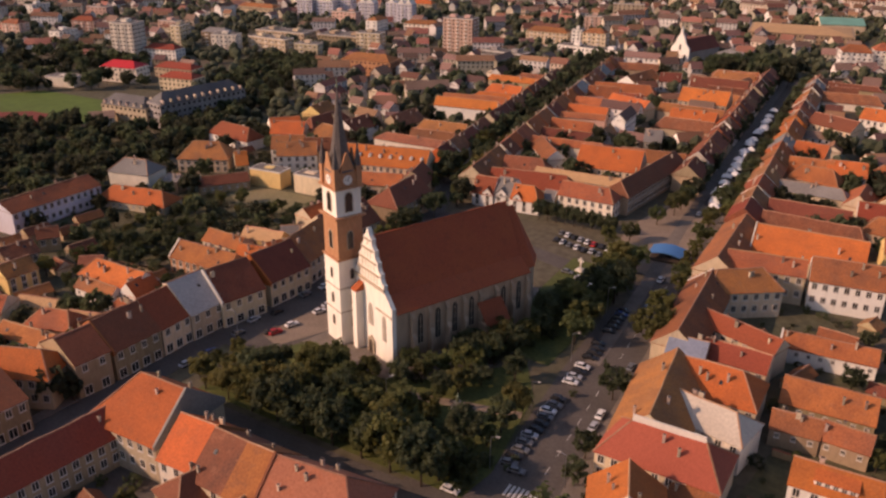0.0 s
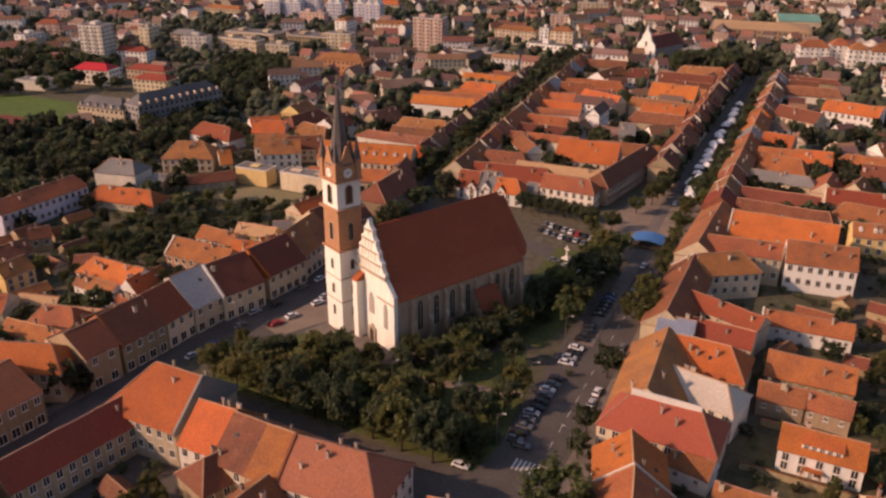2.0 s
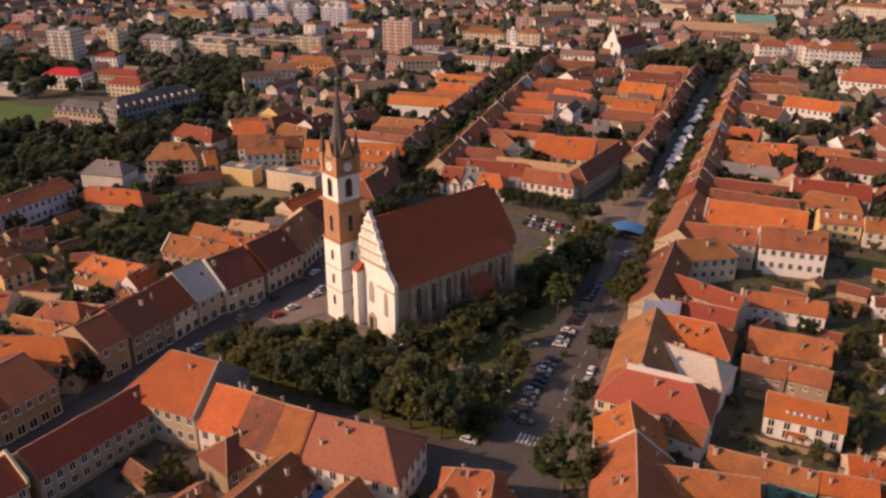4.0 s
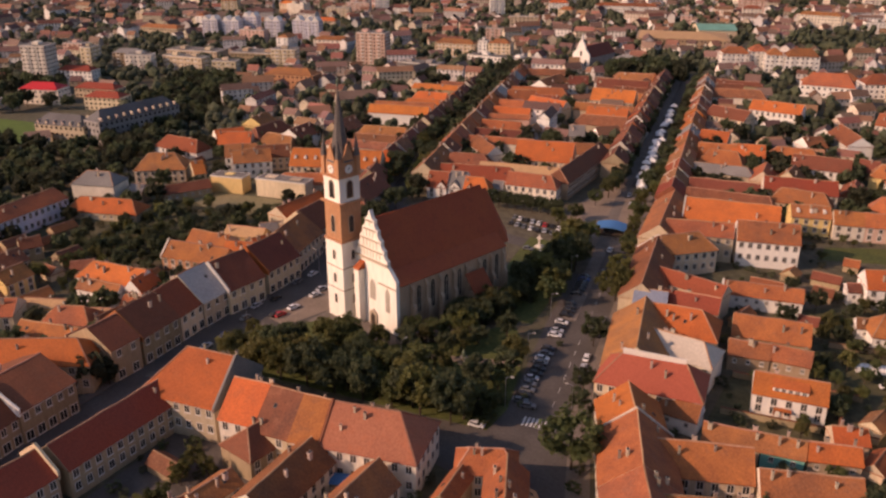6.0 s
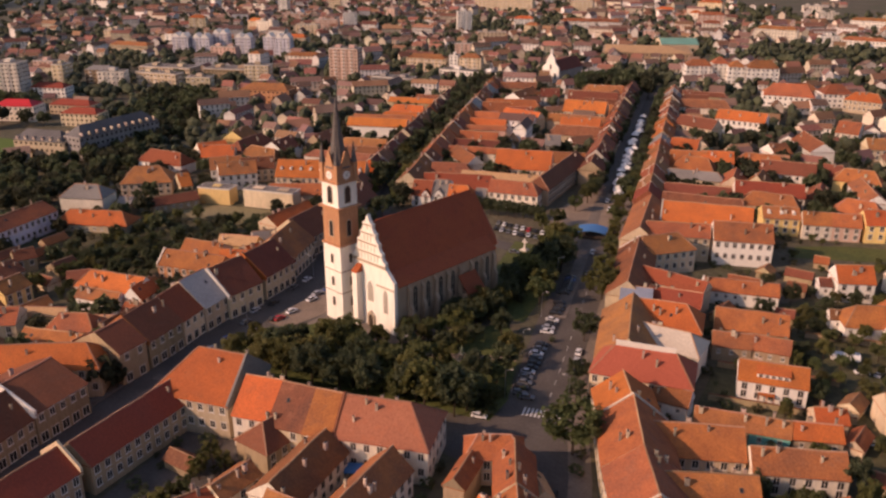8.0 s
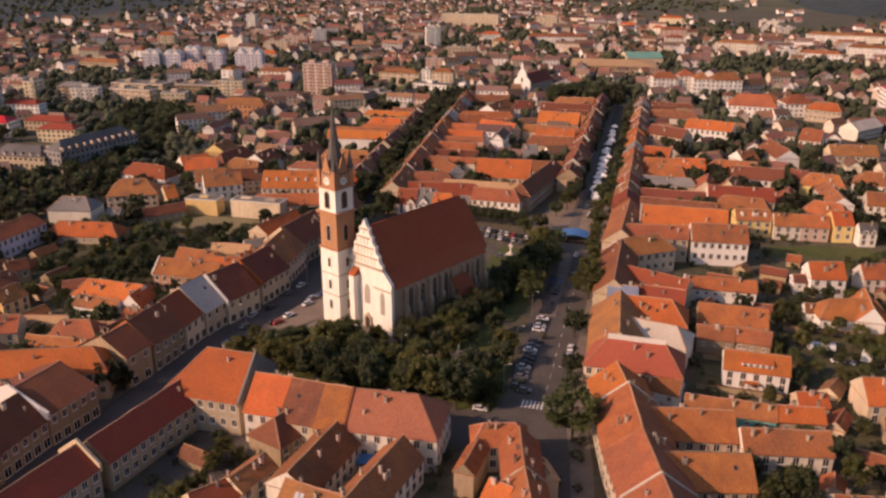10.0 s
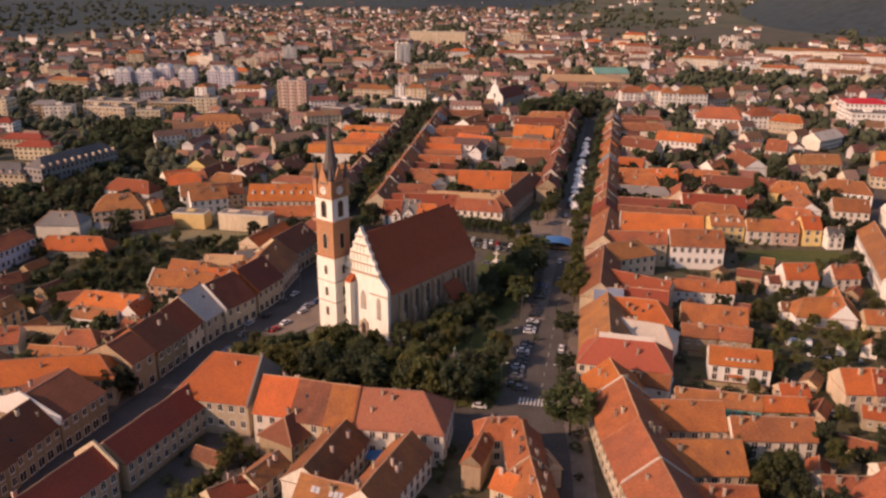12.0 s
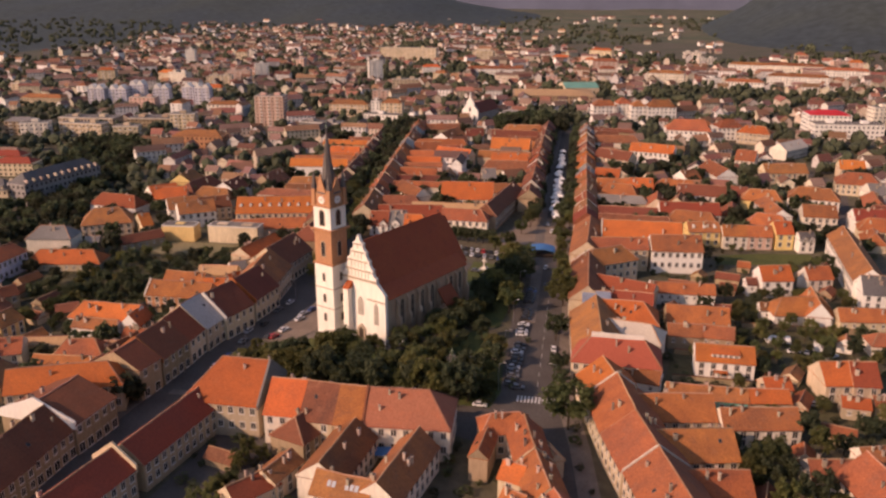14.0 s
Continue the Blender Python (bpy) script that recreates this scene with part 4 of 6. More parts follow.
house(107.8, -33.0, 114.2, -52.6, 8.6, 8, 14.8, "gg", "rust", "cream", fire='a:roof_cream')
house(114.2, -52.7, 120.6, -68.6, 8.5, 8, 14.6, "gg", "brown", "cream")
house(120.8, -68.7, 131.0, -94.0, 8.2, 8, 14.3, "gg", "brown", "cream", fire='a:roof_cream')
house(112.0, -38.0, 133.6, -31.6, 6.4, 6.5, 11.4, "gg", "rust", "cream")
house(114.5, -58.6, 138.2, -50.0, 6.8, 6.5, 11.7, "gg", "rust", "cream", chimneys=4)
house(124.0, -70.9, 141.7, -65.7, 5.4, 6, 9.8, "gg", "rust", "cream", chimneys=5)
house(135.9, -36.1, 155.8, -30.1, 4.8, 6, 9.8, "gg", "brown", "pale")
house(121.4, -19.3, 134.4, -18.0, 3.5, 4.5, 7.1, "gg", "brown", "cream")
house(134.6, -18.0, 144.1, -17.0, 3.5, 4.5, 7.1, "gg", "brown", "turquoise")
house(144.3, -16.6, 155.5, -13.7, 3.5, 4.5, 7.0, "gg", "orange", "cream")
house(129.4, 6.5, 147.1, 8.2, 4.9, 6, 9.7, "gg", "orange", "white", chimneys=1, band=8.5)
house(165.1, 0.5, 173.2, 3.0, 6.1, 6, 10.8, "gg", "orange", "cream")
house(173.7, 2.9, 181.2, 4.3, 6.4, 6, 10.9, "gg", "red", "cream")
house(97.5, -6.9, 113.7, -5.8, 7.3, 8, 13.7, "hh", "salmon", "cream", sides="snw", chimneys=3, fire='r:trim_white')
house(98.3, 13.6, 115.0, 11.6, 5.8, 8, 12.0, "gh", "cream", "pale")
house(94.7, 26.4, 111.4, 27.6, 7.2, 8, 13.6, "gh", "orange", "cream")
house(95.1, 26.9, 100.4, -4.7, 8.7, 8, 14.8, "gg", "brown", "cream")
house(92.0, 59.9, 114.5, 53.9, 3.9, 8, 11.1, "gg", "red", "cream")
house(97.4, 43.8, 114.2, 44.4, 4.3, 7.5, 10.9, "gg", "red", "cream")
house(89.0, 39.2, 98.8, 40.7, 5.4, 8.6, 11.4, "gg", "blue", "cream", chimneys=1)
house(77.7, -63.4, 77.9, -74.4, 2.4, 7.0, 9.2, "gg", "rust", "ochre", sides="sw", chimneys=1)
house(30.6, -97.1, 32.6, -86.0, 3.5, 6, 8.2, "gg", "brown", "cream")
house(85.9, 82.0, 90.9, 38.7, 6.7, 8, 13.3, "gg", "brown", "cream", fire='a:trim_white')
house(87.4, 81.5, 98.4, 91.0, 6.1, 9, 13.9, "hh", "brown", "cream")
house(84.9, 100.6, 108.4, 105.6, 4.8, 10, 13.7, "gg", "brown", "cream")
house(109.5, 107.0, 130.5, 111.5, 7.5, 10, 15.0, "gg", "brown", "white")
house(86.7, 125.3, 122.1, 129.4, 9.1, 8, 15.1, "gg", "orange", "cream", fire='a:roof_cream')
house(80.1, 136.7, 84.0, 91.9, 7.2, 8, 13.6, "gg", "brown", "cream")
house(153.2, 86.4, 164.8, 90.0, 5.4, 7.4, 11.8, "gg", "orange", "white", chimneys=4)
house(148.6, 84.6, 152.4, 85.6, 3.0, 5.0, 6.8, "gg", "old", "white", sides="s", chimneys=0)
house(119.2, 39.4, 140.5, 41.9, 5.7, 5, 9.4, "gg", "rust", "ochre")
house(120.2, 25.0, 131.0, 26.7, 3.8, 5, 7.9, "gg", "brown", "ochre")
house(131.4, 27.1, 142.1, 27.2, 3.6, 5, 8.0, "gg", "brown", "ochre")
house(111.9, 66.0, 136.3, 69.5, 3.8, 5, 8.0, "gg", "rust", "white", fire='a:trim_white')
house(171.4, 95.8, 181.0, 99.8, 4.2, 6, 10.0, "gg", "rust", "pale")
house(159.6, 58.6, 173.6, 62.6, 5.4, 4.4, 9.4, "hh", "rust", "white", chimneys=2)
house(171.0, 72.6, 172.4, 54.0, 4.2, 5.0, 9.8, "gg", "rust", "white", sides="w", chimneys=2)
house(152.4, 60.4, 157.0, 61.4, 2.8, 3.8, 5.8, "gg", "old", "white", sides="s", chimneys=1)
house(178.4, 56.4, 194.5, 59.8, 4.2, 4.8, 8.2, "gg", "rust", "cream", chimneys=3)
house(188.6, 38.4, 195.0, 39.6, 4.2, 4.2, 7.2, "hh", "brown", "pale", chimneys=1)
house(178.2, 34.4, 179.0, 38.8, 2.4, 3.2, 5.2, "gg", "brown", "white", sides="", chimneys=0)
house(190.2, 84.9, 201.3, 86.2, 6.2, 6.6, 12.0, "gg", "slate", "white")
house(193.1, 150.8, 194.5, 87.6, 6.1, 9, 13.8, "gg", "brown", "white")
house(124.6, 147.6, 138.9, 151.3, 5.5, 7.6, 11.0, "gg", "brown", "yellow", dormers=3)
house(140.7, 148.2, 151.8, 150.5, 4.5, 6.6, 10.6, "gg", "rust", "pale", chimneys=2)
house(151.9, 150.5, 162.7, 152.8, 4.5, 6.6, 10.6, "gg", "rust", "pink", chimneys=2)
house(163.6, 154.1, 171.4, 156.7, 5.5, 8.0, 12.5, "gg", "orange", "yellow")
house(174.6, 150.0, 181.2, 152.2, 3.0, 6.4, 9.6, "gg", "slate", "white", chimneys=1, gablets=((-1.4, 2.6), (1.8, 2.6)))
house(156.2, -53.8, 167.4, -51.2, 4.1, 5, 8.3, "gg", "brown", "pale")
house(169.4, -44.2, 177.4, -41.3, 3.6, 5.5, 8.2, "gg", "brown", "pale")
house(149.1, -6.3, 156.6, -3.7, 3.5, 4, 6.5, "gg", "orange", "cream")
house(170.4, -10.6, 177.9, -10.5, 3.5, 4, 5.8, "gg", "orange", "cream")
house(179.0, -8.3, 185.0, -7.4, 3.0, 4, 6.0, "gg", "brown", "cream")
house(169.2, -52.2, 174.6, -65.4, 7.2, 6, 11.6, "gg", "brown", "pale")
house(-96.0, 113.0, -55.5, 127.5, 8.5, 9, 15.2, "gg", "orange", "cream", dormers=9)
house(-41.0, 80.3, -43.0, 100.2, 7.2, 8.5, 14.2, "hg", "dark", "ochre")
house(6.5, 135.3, 26.0, 137.0, 5.0, 7.4, 11.8, "gh", "brown", "pale", sides="se", chimneys=2)
house(-15.0, 152.0, 22.0, 158.0, 4.6, 7.0, 9.2, "gg", "sand", "yellow", chimneys=2)
house(0.0, 144.2, 21.0, 146.8, 3.6, 5.6, 7.4, "gg", "sand", "cream", sides="", chimneys=1)
house(-26.5, 121.5, -17.5, 123.0, 5.2, 5.6, 11.2, "gg", "red", "white", chimneys=1, gablets=((2.2, 4.2),))
house(-17.3, 125.0, -9.8, 126.2, 6.4, 5.8, 11.6, "gg", "grey", "white", chimneys=2, gablets=((-0.6, 4.6),))
house(-9.4, 123.6, -1.2, 125.0, 4.8, 5.6, 10.4, "gh", "orange", "white", chimneys=1, gablets=((-1.4, 4.0),))
house(1.0, 131.0, 5.6, 131.8, 3.2, 5.2, 8.0, "gg", "grey", "white", sides="s", chimneys=0)
house(26.6, 146.5, 29.2, 200.1, 6.0, 7.8, 12.4, "hg", "dark", "ochre")
house(-5.8, 176.3, 21.5, 182.2, 9.5, 8, 15.3, "gg", "orange", "cream")
house(-34.5, 190.8, -16.0, 171.8, 5.2, 7, 11.1, "gg", "brown", "white")
house(-43.8, 294.3, -18.3, 287.3, 5.7, 7, 11.5, "gg", "orange", "cream")
house(-12.5, 324.0, 15.0, 326.0, 8.0, 8, 14.0, "gg", "orange", "cream")
house(-2.0, 279.1, 22.0, 281.6, 5.5, 8, 12.3, "gg", "orange", "cream")
house(-160.0, 134.0, -145.0, 142.0, 6.0, 7, 12.0, "gg", "orange", "cream")
house(-125.1, 102.7, -111.7, 114.9, 5.9, 8, 12.7, "gg", "brown", "white")
house(-5.6, -104.0, -8.0, -138.0, 6.2, 8, 12.6, "gg", "red", "ochre", fire='A:wall_cream', gablets=((12.0, 5.0),))
house(-31.6, -132.0, -32.9, -109.5, 8.0, 7.8, 13.8, "gg", "dark", "ochre")
house(-35.4, 19.6, -39.2, 39.8, 8.6, 8.5, 15.2, "gg", "brown", "cream", shop=True)
house(110.4, 180.6, 139.9, 186.1, 6.6, 7, 11.6, "gg", "red", "pale")
house(118.6, 221.1, 144.2, 221.8, 6.6, 8, 12.6, "gg", "dark", "white")
house(88.3, 231.2, 104.1, 234.5, 6.6, 7, 11.6, "gg", "orange", "cream")
house(69.4, 254.4, 84.1, 253.8, 6.6, 7, 11.6, "gg", "orange", "cream")
house(64.4, 314.2, 87.7, 304.8, 6.6, 8, 12.6, "gg", "dark", "cream")
house(84.6, 336.6, 114.1, 332.4, 6.6, 9, 13.6, "gg", "orange", "white")
house(111.0, 441.7, 133.4, 461.6, 6.6, 9, 13.6, "hh", "brown", "white")
house(136.1, 300.6, 147.2, 272.8, 6.6, 7, 11.6, "gg", "brown", "white")
house(119.4, 264.4, 127.7, 271.9, 6.6, 6, 10.6, "gg", "brown", "white")
house(163.8, 210.6, 170.2, 181.3, 5.1, 8, 11.4, "gg", "brown", "white")
house(183.0, 232.3, 198.5, 230.2, 7.0, 8, 12.9, "hh", "brown", "white")
house(180.8, 196.0, 197.0, 197.4, 6.6, 7, 11.6, "gg", "brown", "pale")
house(168.4, 296.8, 193.9, 304.6, 6.6, 7, 11.6, "gg", "brown", "cream")
house(164.8, 436.8, 179.1, 432.8, 6.6, 9, 13.6, "hh", "orange", "cream")
house(184.1, 373.4, 200.9, 398.2, 6.6, 7, 11.6, "gg", "cream", "pale")
house(216.3, 324.1, 231.3, 325.0, 6.6, 7, 11.6, "gg", "orange", "cream")
house(214.7, 281.2, 226.8, 280.1, 8.0, 7, 12.5, "hh", "brown", "cream")
house(204.6, 195.5, 222.0, 198.5, 6.2, 7, 11.2, "gg", "red", "white")
house(221.3, 255.9, 235.1, 260.1, 7.1, 7, 11.8, "gg", "grey", "pale")
house(154.7, 336.0, 167.1, 333.7, 8.0, 7, 12.5, "gg", "brown", "pale")
house(-43.1, 297.6, -27.5, 300.2, 6.6, 7, 11.6, "gg", "red", "cream")
house(-56.6, 343.9, -51.9, 373.5, 6.8, 7, 11.5, "gg", "brown", "white")
house(-43.8, 368.6, -31.1, 372.5, 6.6, 7, 11.6, "gg", "dark", "white")
house(3.8, 227.9, 11.7, 230.3, 6.6, 8, 12.6, "gg", "grey", "cream")
house(-167.6, 138.5, -158.7, 151.5, 6.6, 7, 11.6, "gg", "orange", "pale")
house(-169.1, 171.7, -171.0, 188.0, 6.6, 7, 11.6, "gg", "brown", "yellow")
house(-128.1, 152.5, -128.5, 172.0, 7.1, 7, 11.8, "gg", "dark", "white")
house(-123.0, 118.4, -110.5, 128.6, 6.6, 7, 11.6, "gg", "dark", "cream")
house(-136.2, 110.3, -124.1, 120.3, 6.6, 8, 12.6, "gg", "brown", "white")
house(-138.7, 88.6, -135.5, 92.9, 6.6, 5, 9.6, "gg", "orange", "cream")
house(-61.1, 53.4, -58.2, 79.2, 5.0, 6, 9.3, "gg", "orange", "cream")
house(-86.3, -44.6, -73.2, -39.8, 3.0, 4, 5.8, "gg", "sand", "yellow", sides="s", chimneys=1)
house(-118.0, -34.0, -117.1, -22.6, 5.4, 6, 9.2, "gg", "old", "ochre")
house(-127.3, -15.2, -123.6, -8.8, 3.8, 5.4, 8.2, "gg", "dark", "ochre", chimneys=2)
house(-104.6, -41.4, -104.2, -31.0, 5.0, 6, 9.2, "gg", "brown", "yellow")
house(-128.4, 58.7, -117.3, 76.5, 3.8, 4.2, 7.0, "gg", "dark", "ochre", sides="s", chimneys=1)
house(-98.0, -17.0, -92.0, -12.0, 3.0, 3.4, 5.4, "gg", "old", "ochre", sides="", chimneys=0)
house(-108.5, -14.5, -107.5, -5.5, 3.2, 3.6, 5.8, "gg", "dark", "ochre", sides="", chimneys=0)
house(-98.0, -58.0, -97.0, -47.0, 4.6, 5.6, 8.8, "gg", "brown", "cream", chimneys=2)
house(-80.0, -27.6, -63.4, -26.4, 3.0, 4.8, 7.3, "gg", "brown", "white", sides="s", chimneys=3)
house(-58.0, -29.8, -48.8, -28.6, 2.8, 4.6, 6.8, "gg", "rust", "white", sides="s", chimneys=3)
house(-88.4, -55.5, -81.0, -51.0, 5.3, 6, 9.6, "gg", "brown", "cream")

house(-20.0, 704.0, 16.0, 716.0, 22.0, 8, 12.0, "gg", "teal", "cream", sides="", chimneys=0, group="market halls")
house(110.0, -12.4, 119.6, -13.4, 3.2, 4.6, 7.6, "gg", "brown", "white", chimneys=1)


# ---------------------------------------------------------------- large single buildings
def slab_block(x, y, L, W, H, ang, wall, roof=None, label="", blank=False, storey=2.9, bay=3.4, strips=False, name="apartment_block", rise=3.0, crest=False, dormers=0):
    """A block of flats or hall: walls, cornice, rows of windows on each side, flat or hipped roof."""
    z0 = terrain(x, y)
    h = empty(name, pose(x, y, z0, 0, 0, ang), label, "building", "large buildings")
    FOOT.append((x, y, radians(ang), L / 2 + 2, W / 2 + 2))
    bm = bmesh.new()
    box(bm, -L / 2, L / 2, -W / 2, W / 2, -3, H)
    part("wall", bm, "wall_" + wall, h)
    if roof:
        bm = roof_bm(max(L - W * 0.9, 2.0), W / 2, H, H + rise, W * 0.42, W * 0.42, 0.5)
        part("roof", bm, ("roof_" + roof, "wall_" + wall), h)
        for i in range(dormers):           # mansard windows with pointed white fronts
            x = -L / 2 + (i + 0.5) * L / dormers
            for s_ in (-1, 1):
                bm = bmesh.new()
                ya, yb = sorted((s_ * (W / 2 + 0.1), s_ * (W / 2 - 2.4)))
                slab(bm, 0, 0, ya, yb, [(x - 0.7, H - 0.1), (x + 0.7, H - 0.1), (x + 0.7, H + 1.5), (x, H + 2.3), (x - 0.7, H + 1.5)])
                part("dormer", bm, "chimney_plaster", h)
    elif crest:                            # pointed parapet over each stair bay
        bm = bmesh.new()
        box(bm, -L / 2 - 0.2, L / 2 + 0.2, -W / 2 - 0.2, W / 2 + 0.2, H + 0.003, H + 0.4)
        part("parapet", bm, "trim_white", h)
        for i in range(max(1, int(L / 8))):
            x = -L / 2 + (i + 0.5) * L / max(1, int(L / 8))
            bm = bmesh.new()
            slab(bm, 0, 0, -W / 2 - 0.1, W / 2 + 0.1, [(x - 3.4, H + 0.403), (x + 3.4, H + 0.403), (x + 0.6, H + 4.2), (x - 0.6, H + 4.2)])
            part("pointed_parapet", bm, "wall_white", h)
    else:
        bm = bmesh.new()
        box(bm, -L / 2 - 0.2, L / 2 + 0.2, -W / 2 - 0.2, W / 2 + 0.2, H + 0.003, H + 0.45)
        part("parapet", bm, "trim_white", h)
        bm = bmesh.new()
        box(bm, -L / 2 + 0.3, L / 2 - 0.3, -W / 2 + 0.3, W / 2 - 0.3, H + 0.453, H + 0.5)
        part("roof", bm, "roof_flat", h, "grey bitumen roof")
        for x in (-L / 4, L / 4) if L > 24 else (0,):
            bm = bmesh.new()
            box(bm, x - min(2.6, L / 8), x + min(2.6, L / 8), -W / 5, W / 5, H + 0.503, H + (0.9 if blank else 2.6))
            part("stair_head", bm, "wall_" + wall, h)
    if blank:
        return h
    floors = max(1, int(H / storey))
    bm = bmesh.new()                       # glazing and balconies, too small to pick apart
    for run, m in ((L, pose(0, -W / 2, 0)), (L, pose(0, W / 2, 0, 0, 0, 180)), (W, pose(L / 2, 0, 0, 0, 0, 90)), (W, pose(-L / 2, 0, 0, 0, 0, -90))):
        n = max(1, int(run / bay))
        had = len(bm.verts)
        for f in range(floors):
            z = (f + 0.5) * H / floors
            for i in range(n):
                u = (i + 0.5) * run / n - run / 2
                box(bm, u - 0.75, u + 0.75, -0.06, 0.03, z - 0.75, z + 0.65, 0)
                if strips and i % 2:
                    box(bm, u - 1.3, u + 1.3, -0.9, -0.063, z - 1.2, z - 0.35, 1)
        bm.verts.ensure_lookup_table()
        for v in bm.verts[had:]:
            v.co = m @ v.co
    tagged(part("glazing", bm, ("glass_dark", "trim_white"), h), kind="stuff")
    return h


slab_block(-247, 436, 26, 15, 27, 12, "pink", None, "pink tower block of flats with white balconies", strips=True)
for sx, sy, sl, sh, sa in ((-487, 501, 17, 18, 17), (-468, 511, 19, 17, 17), (-457, 530, 16, 20, 17), (-428, 531, 17, 17, 17), (-396, 533, 12, 19, 17), (-378, 532, 16, 19, 17)):
    slab_block(sx, sy, sl, 13, sh, sa, "lilac", None, "pale lilac and white block of flats with pointed parapets", strips=True, crest=True)
slab_block(-543, 485, 48, 13, 8.5, 7, "cream", "brown", "long low cream building under a tiled roof")
slab_block(-246, 316, 40, 17, 11.5, 11, "brick", "brown", "brown plastered block under a tiled roof", rise=3.6)
slab_block(-403, 316, 22, 12, 14, 25, "pale", None, "pale block of flats with shaded balconies", strips=True)
slab_block(-373, 338, 40, 12, 11.5, 4, "cream", None, "cream block of flats with a flat roof", strips=True)
slab_block(-330, 338, 20, 12, 11, 20, "cream", None, "cream block of flats with a flat roof", strips=True)
slab_block(-316, 400, 22, 13, 13, 17, "cream", None, "cream and white block of flats", strips=True)
slab_block(-352, 408, 44, 24, 7, 12, "ochre", None, "low hall with a broad grey roof", name="hall_building")
slab_block(-410, 392, 52, 20, 7, 10, "cream", None, "low hall with a broad grey roof", name="hall_building")
slab_block(-457, 312, 10, 15, 17, 15, "cream", None, "narrow cream block of flats", strips=True)
slab_block(-430, 330, 26, 12, 12, 15, "ochre", "grey", "dull block of flats under a grey roof", strips=True)
slab_block(-580, 302, 24, 13, 12, 20, "pink", "red", "pink block of flats under a red roof", strips=True)
slab_block(-635, 910, 14, 14, 26, 18, "white", None, "slender white tower block", strips=True)
slab_block(-448, 790, 18, 14, 20, 30, "white", None, "white tower block of flats", strips=True)
slab_block(-467, 762, 32, 13, 13, 17, "pink", None, "pinkish block of flats", strips=True)
slab_block(-441, 249, 20, 17, 28, 20, "pale", None, "tall pale tower block with red balconies", strips=True, bay=3.0)
slab_block(-372, 195, 30, 15, 10.5, 18, "pale", "bright_red", "cream block under a bright red metal roof", rise=3.6)
slab_block(-316, 200, 28, 13, 9, 14, "cream", "red", "cream building under a red roof")
slab_block(-352, 226, 34, 13, 7, 12, "cream", "red", "long low cream building under a red roof")
slab_block(-415, 262, 30, 12, 9, 15, "white", "red", "low white building under a red roof")
slab_block(-391, 160, 22, 12, 6.5, 20, "pale", None, "low pale sports building with a flat roof", name="hall_building", blank=True)
slab_block(-246, 156, 58, 14, 14, 84, "stone", "slate", "long grey school with a slate mansard roof and dormers", rise=5.5, name="school_building", dormers=11)
slab_block(-271, 128, 34, 13, 11, 10, "cream", "slate", "pale school wing with a slate mansard roof and dormers", rise=5.0, name="school_building", dormers=6)
slab_block(-338, 1098, 96, 16, 22, 4, "cream", None, "long cream slab of flats", strips=True)
slab_block(-192, 491, 38, 13, 12.5, 6, "cream", "brown", "cream block of flats under a tiled roof", strips=True)
slab_block(-165, 491, 8, 9, 14.5, 8, "white", None, "white stair tower between blocks of flats")
slab_block(-150, 495, 20, 13, 12.5, 8, "cream", "brown", "cream block of flats under a tiled roof", strips=True)
slab_block(-131, 453, 60, 12, 6.5, -2, "white", None, "low white hall with a flat roof", name="hall_building")
slab_block(-179, 397, 36, 14, 9, 0, "stone", None, "glazed grey office block with a flat roof", bay=2.2, name="office_building")
slab_block(-285, 800, 18, 15, 27, 30, "white", None, "white tower block of flats", strips=True)
slab_block(-206, 1084, 34, 14, 20, 5, "cream", None, "cream block of flats", strips=True)
slab_block(-130, 842, 76, 13, 12, 12, "white", "brown", "long white block of flats under a tiled roof", strips=True)
slab_block(3, 950, 34, 14, 16, 5, "pink", "brown", "pink block of flats", strips=True)
slab_block(46, 520, 22, 13, 13.5, 20, "white", "brown", "white block of flats under a tiled roof", strips=True, rise=4.5)
slab_block(62, 530, 12, 13, 15, 20, "white", "brown", "white block of flats under a tiled roof", strips=True, rise=4.5)
slab_block(76, 523, 14, 13, 14, 17, "white", "brown", "white block of flats under a tiled roof", strips=True, rise=4.5)
slab_block(96, 528, 26, 13, 13.5, 17, "white", "brown", "white block of flats under a tiled roof", strips=True, rise=5.5)
slab_block(122, 438, 36, 15, 8.5, 2, "white", "brown", "long white house under a broad tiled roof", rise=7.5)
slab_block(152, 452, 22, 16, 10, 20, "white", "brown", "white house under a broad tiled roof", rise=5.5)
slab_block(145, 808, 20, 12, 11, 17, "white", None, "white block of flats", strips=True)
slab_block(180, 782, 44, 12, 11, -6, "white", "brown", "white block of flats under a tiled roof", strips=True)
slab_block(245, 846, 70, 12, 12.5, -6, "white", "brown", "long white block of flats under a tiled roof", strips=True)
slab_block(90, 838, 46, 12, 13, -6, "pale", "brown", "pale block of flats under a tiled roof", strips=True)
slab_block(200, 984, 62, 12, 13, -6, "white", "brown", "white block of flats under a tiled roof", strips=True)
slab_block(254, 975, 76, 12, 14, -6, "pale", "brown", "pale block of flats under a tiled roof", strips=True)
slab_block(307, 915, 56, 12, 15, -6, "white", "brown", "white block of flats under a tiled roof", strips=True)
slab_block(283, 553, 20, 13, 17, 17, "pale", None, "tall white block of flats", strips=True)
slab_block(245, 486, 54, 16, 11, 10, "white", None, "long white hall with a flat roof", name="hall_building")
slab_block(232, 506, 34, 22, 16, 8, "white", "bright_red", "white hall under a bright red roof", name="hall_building")
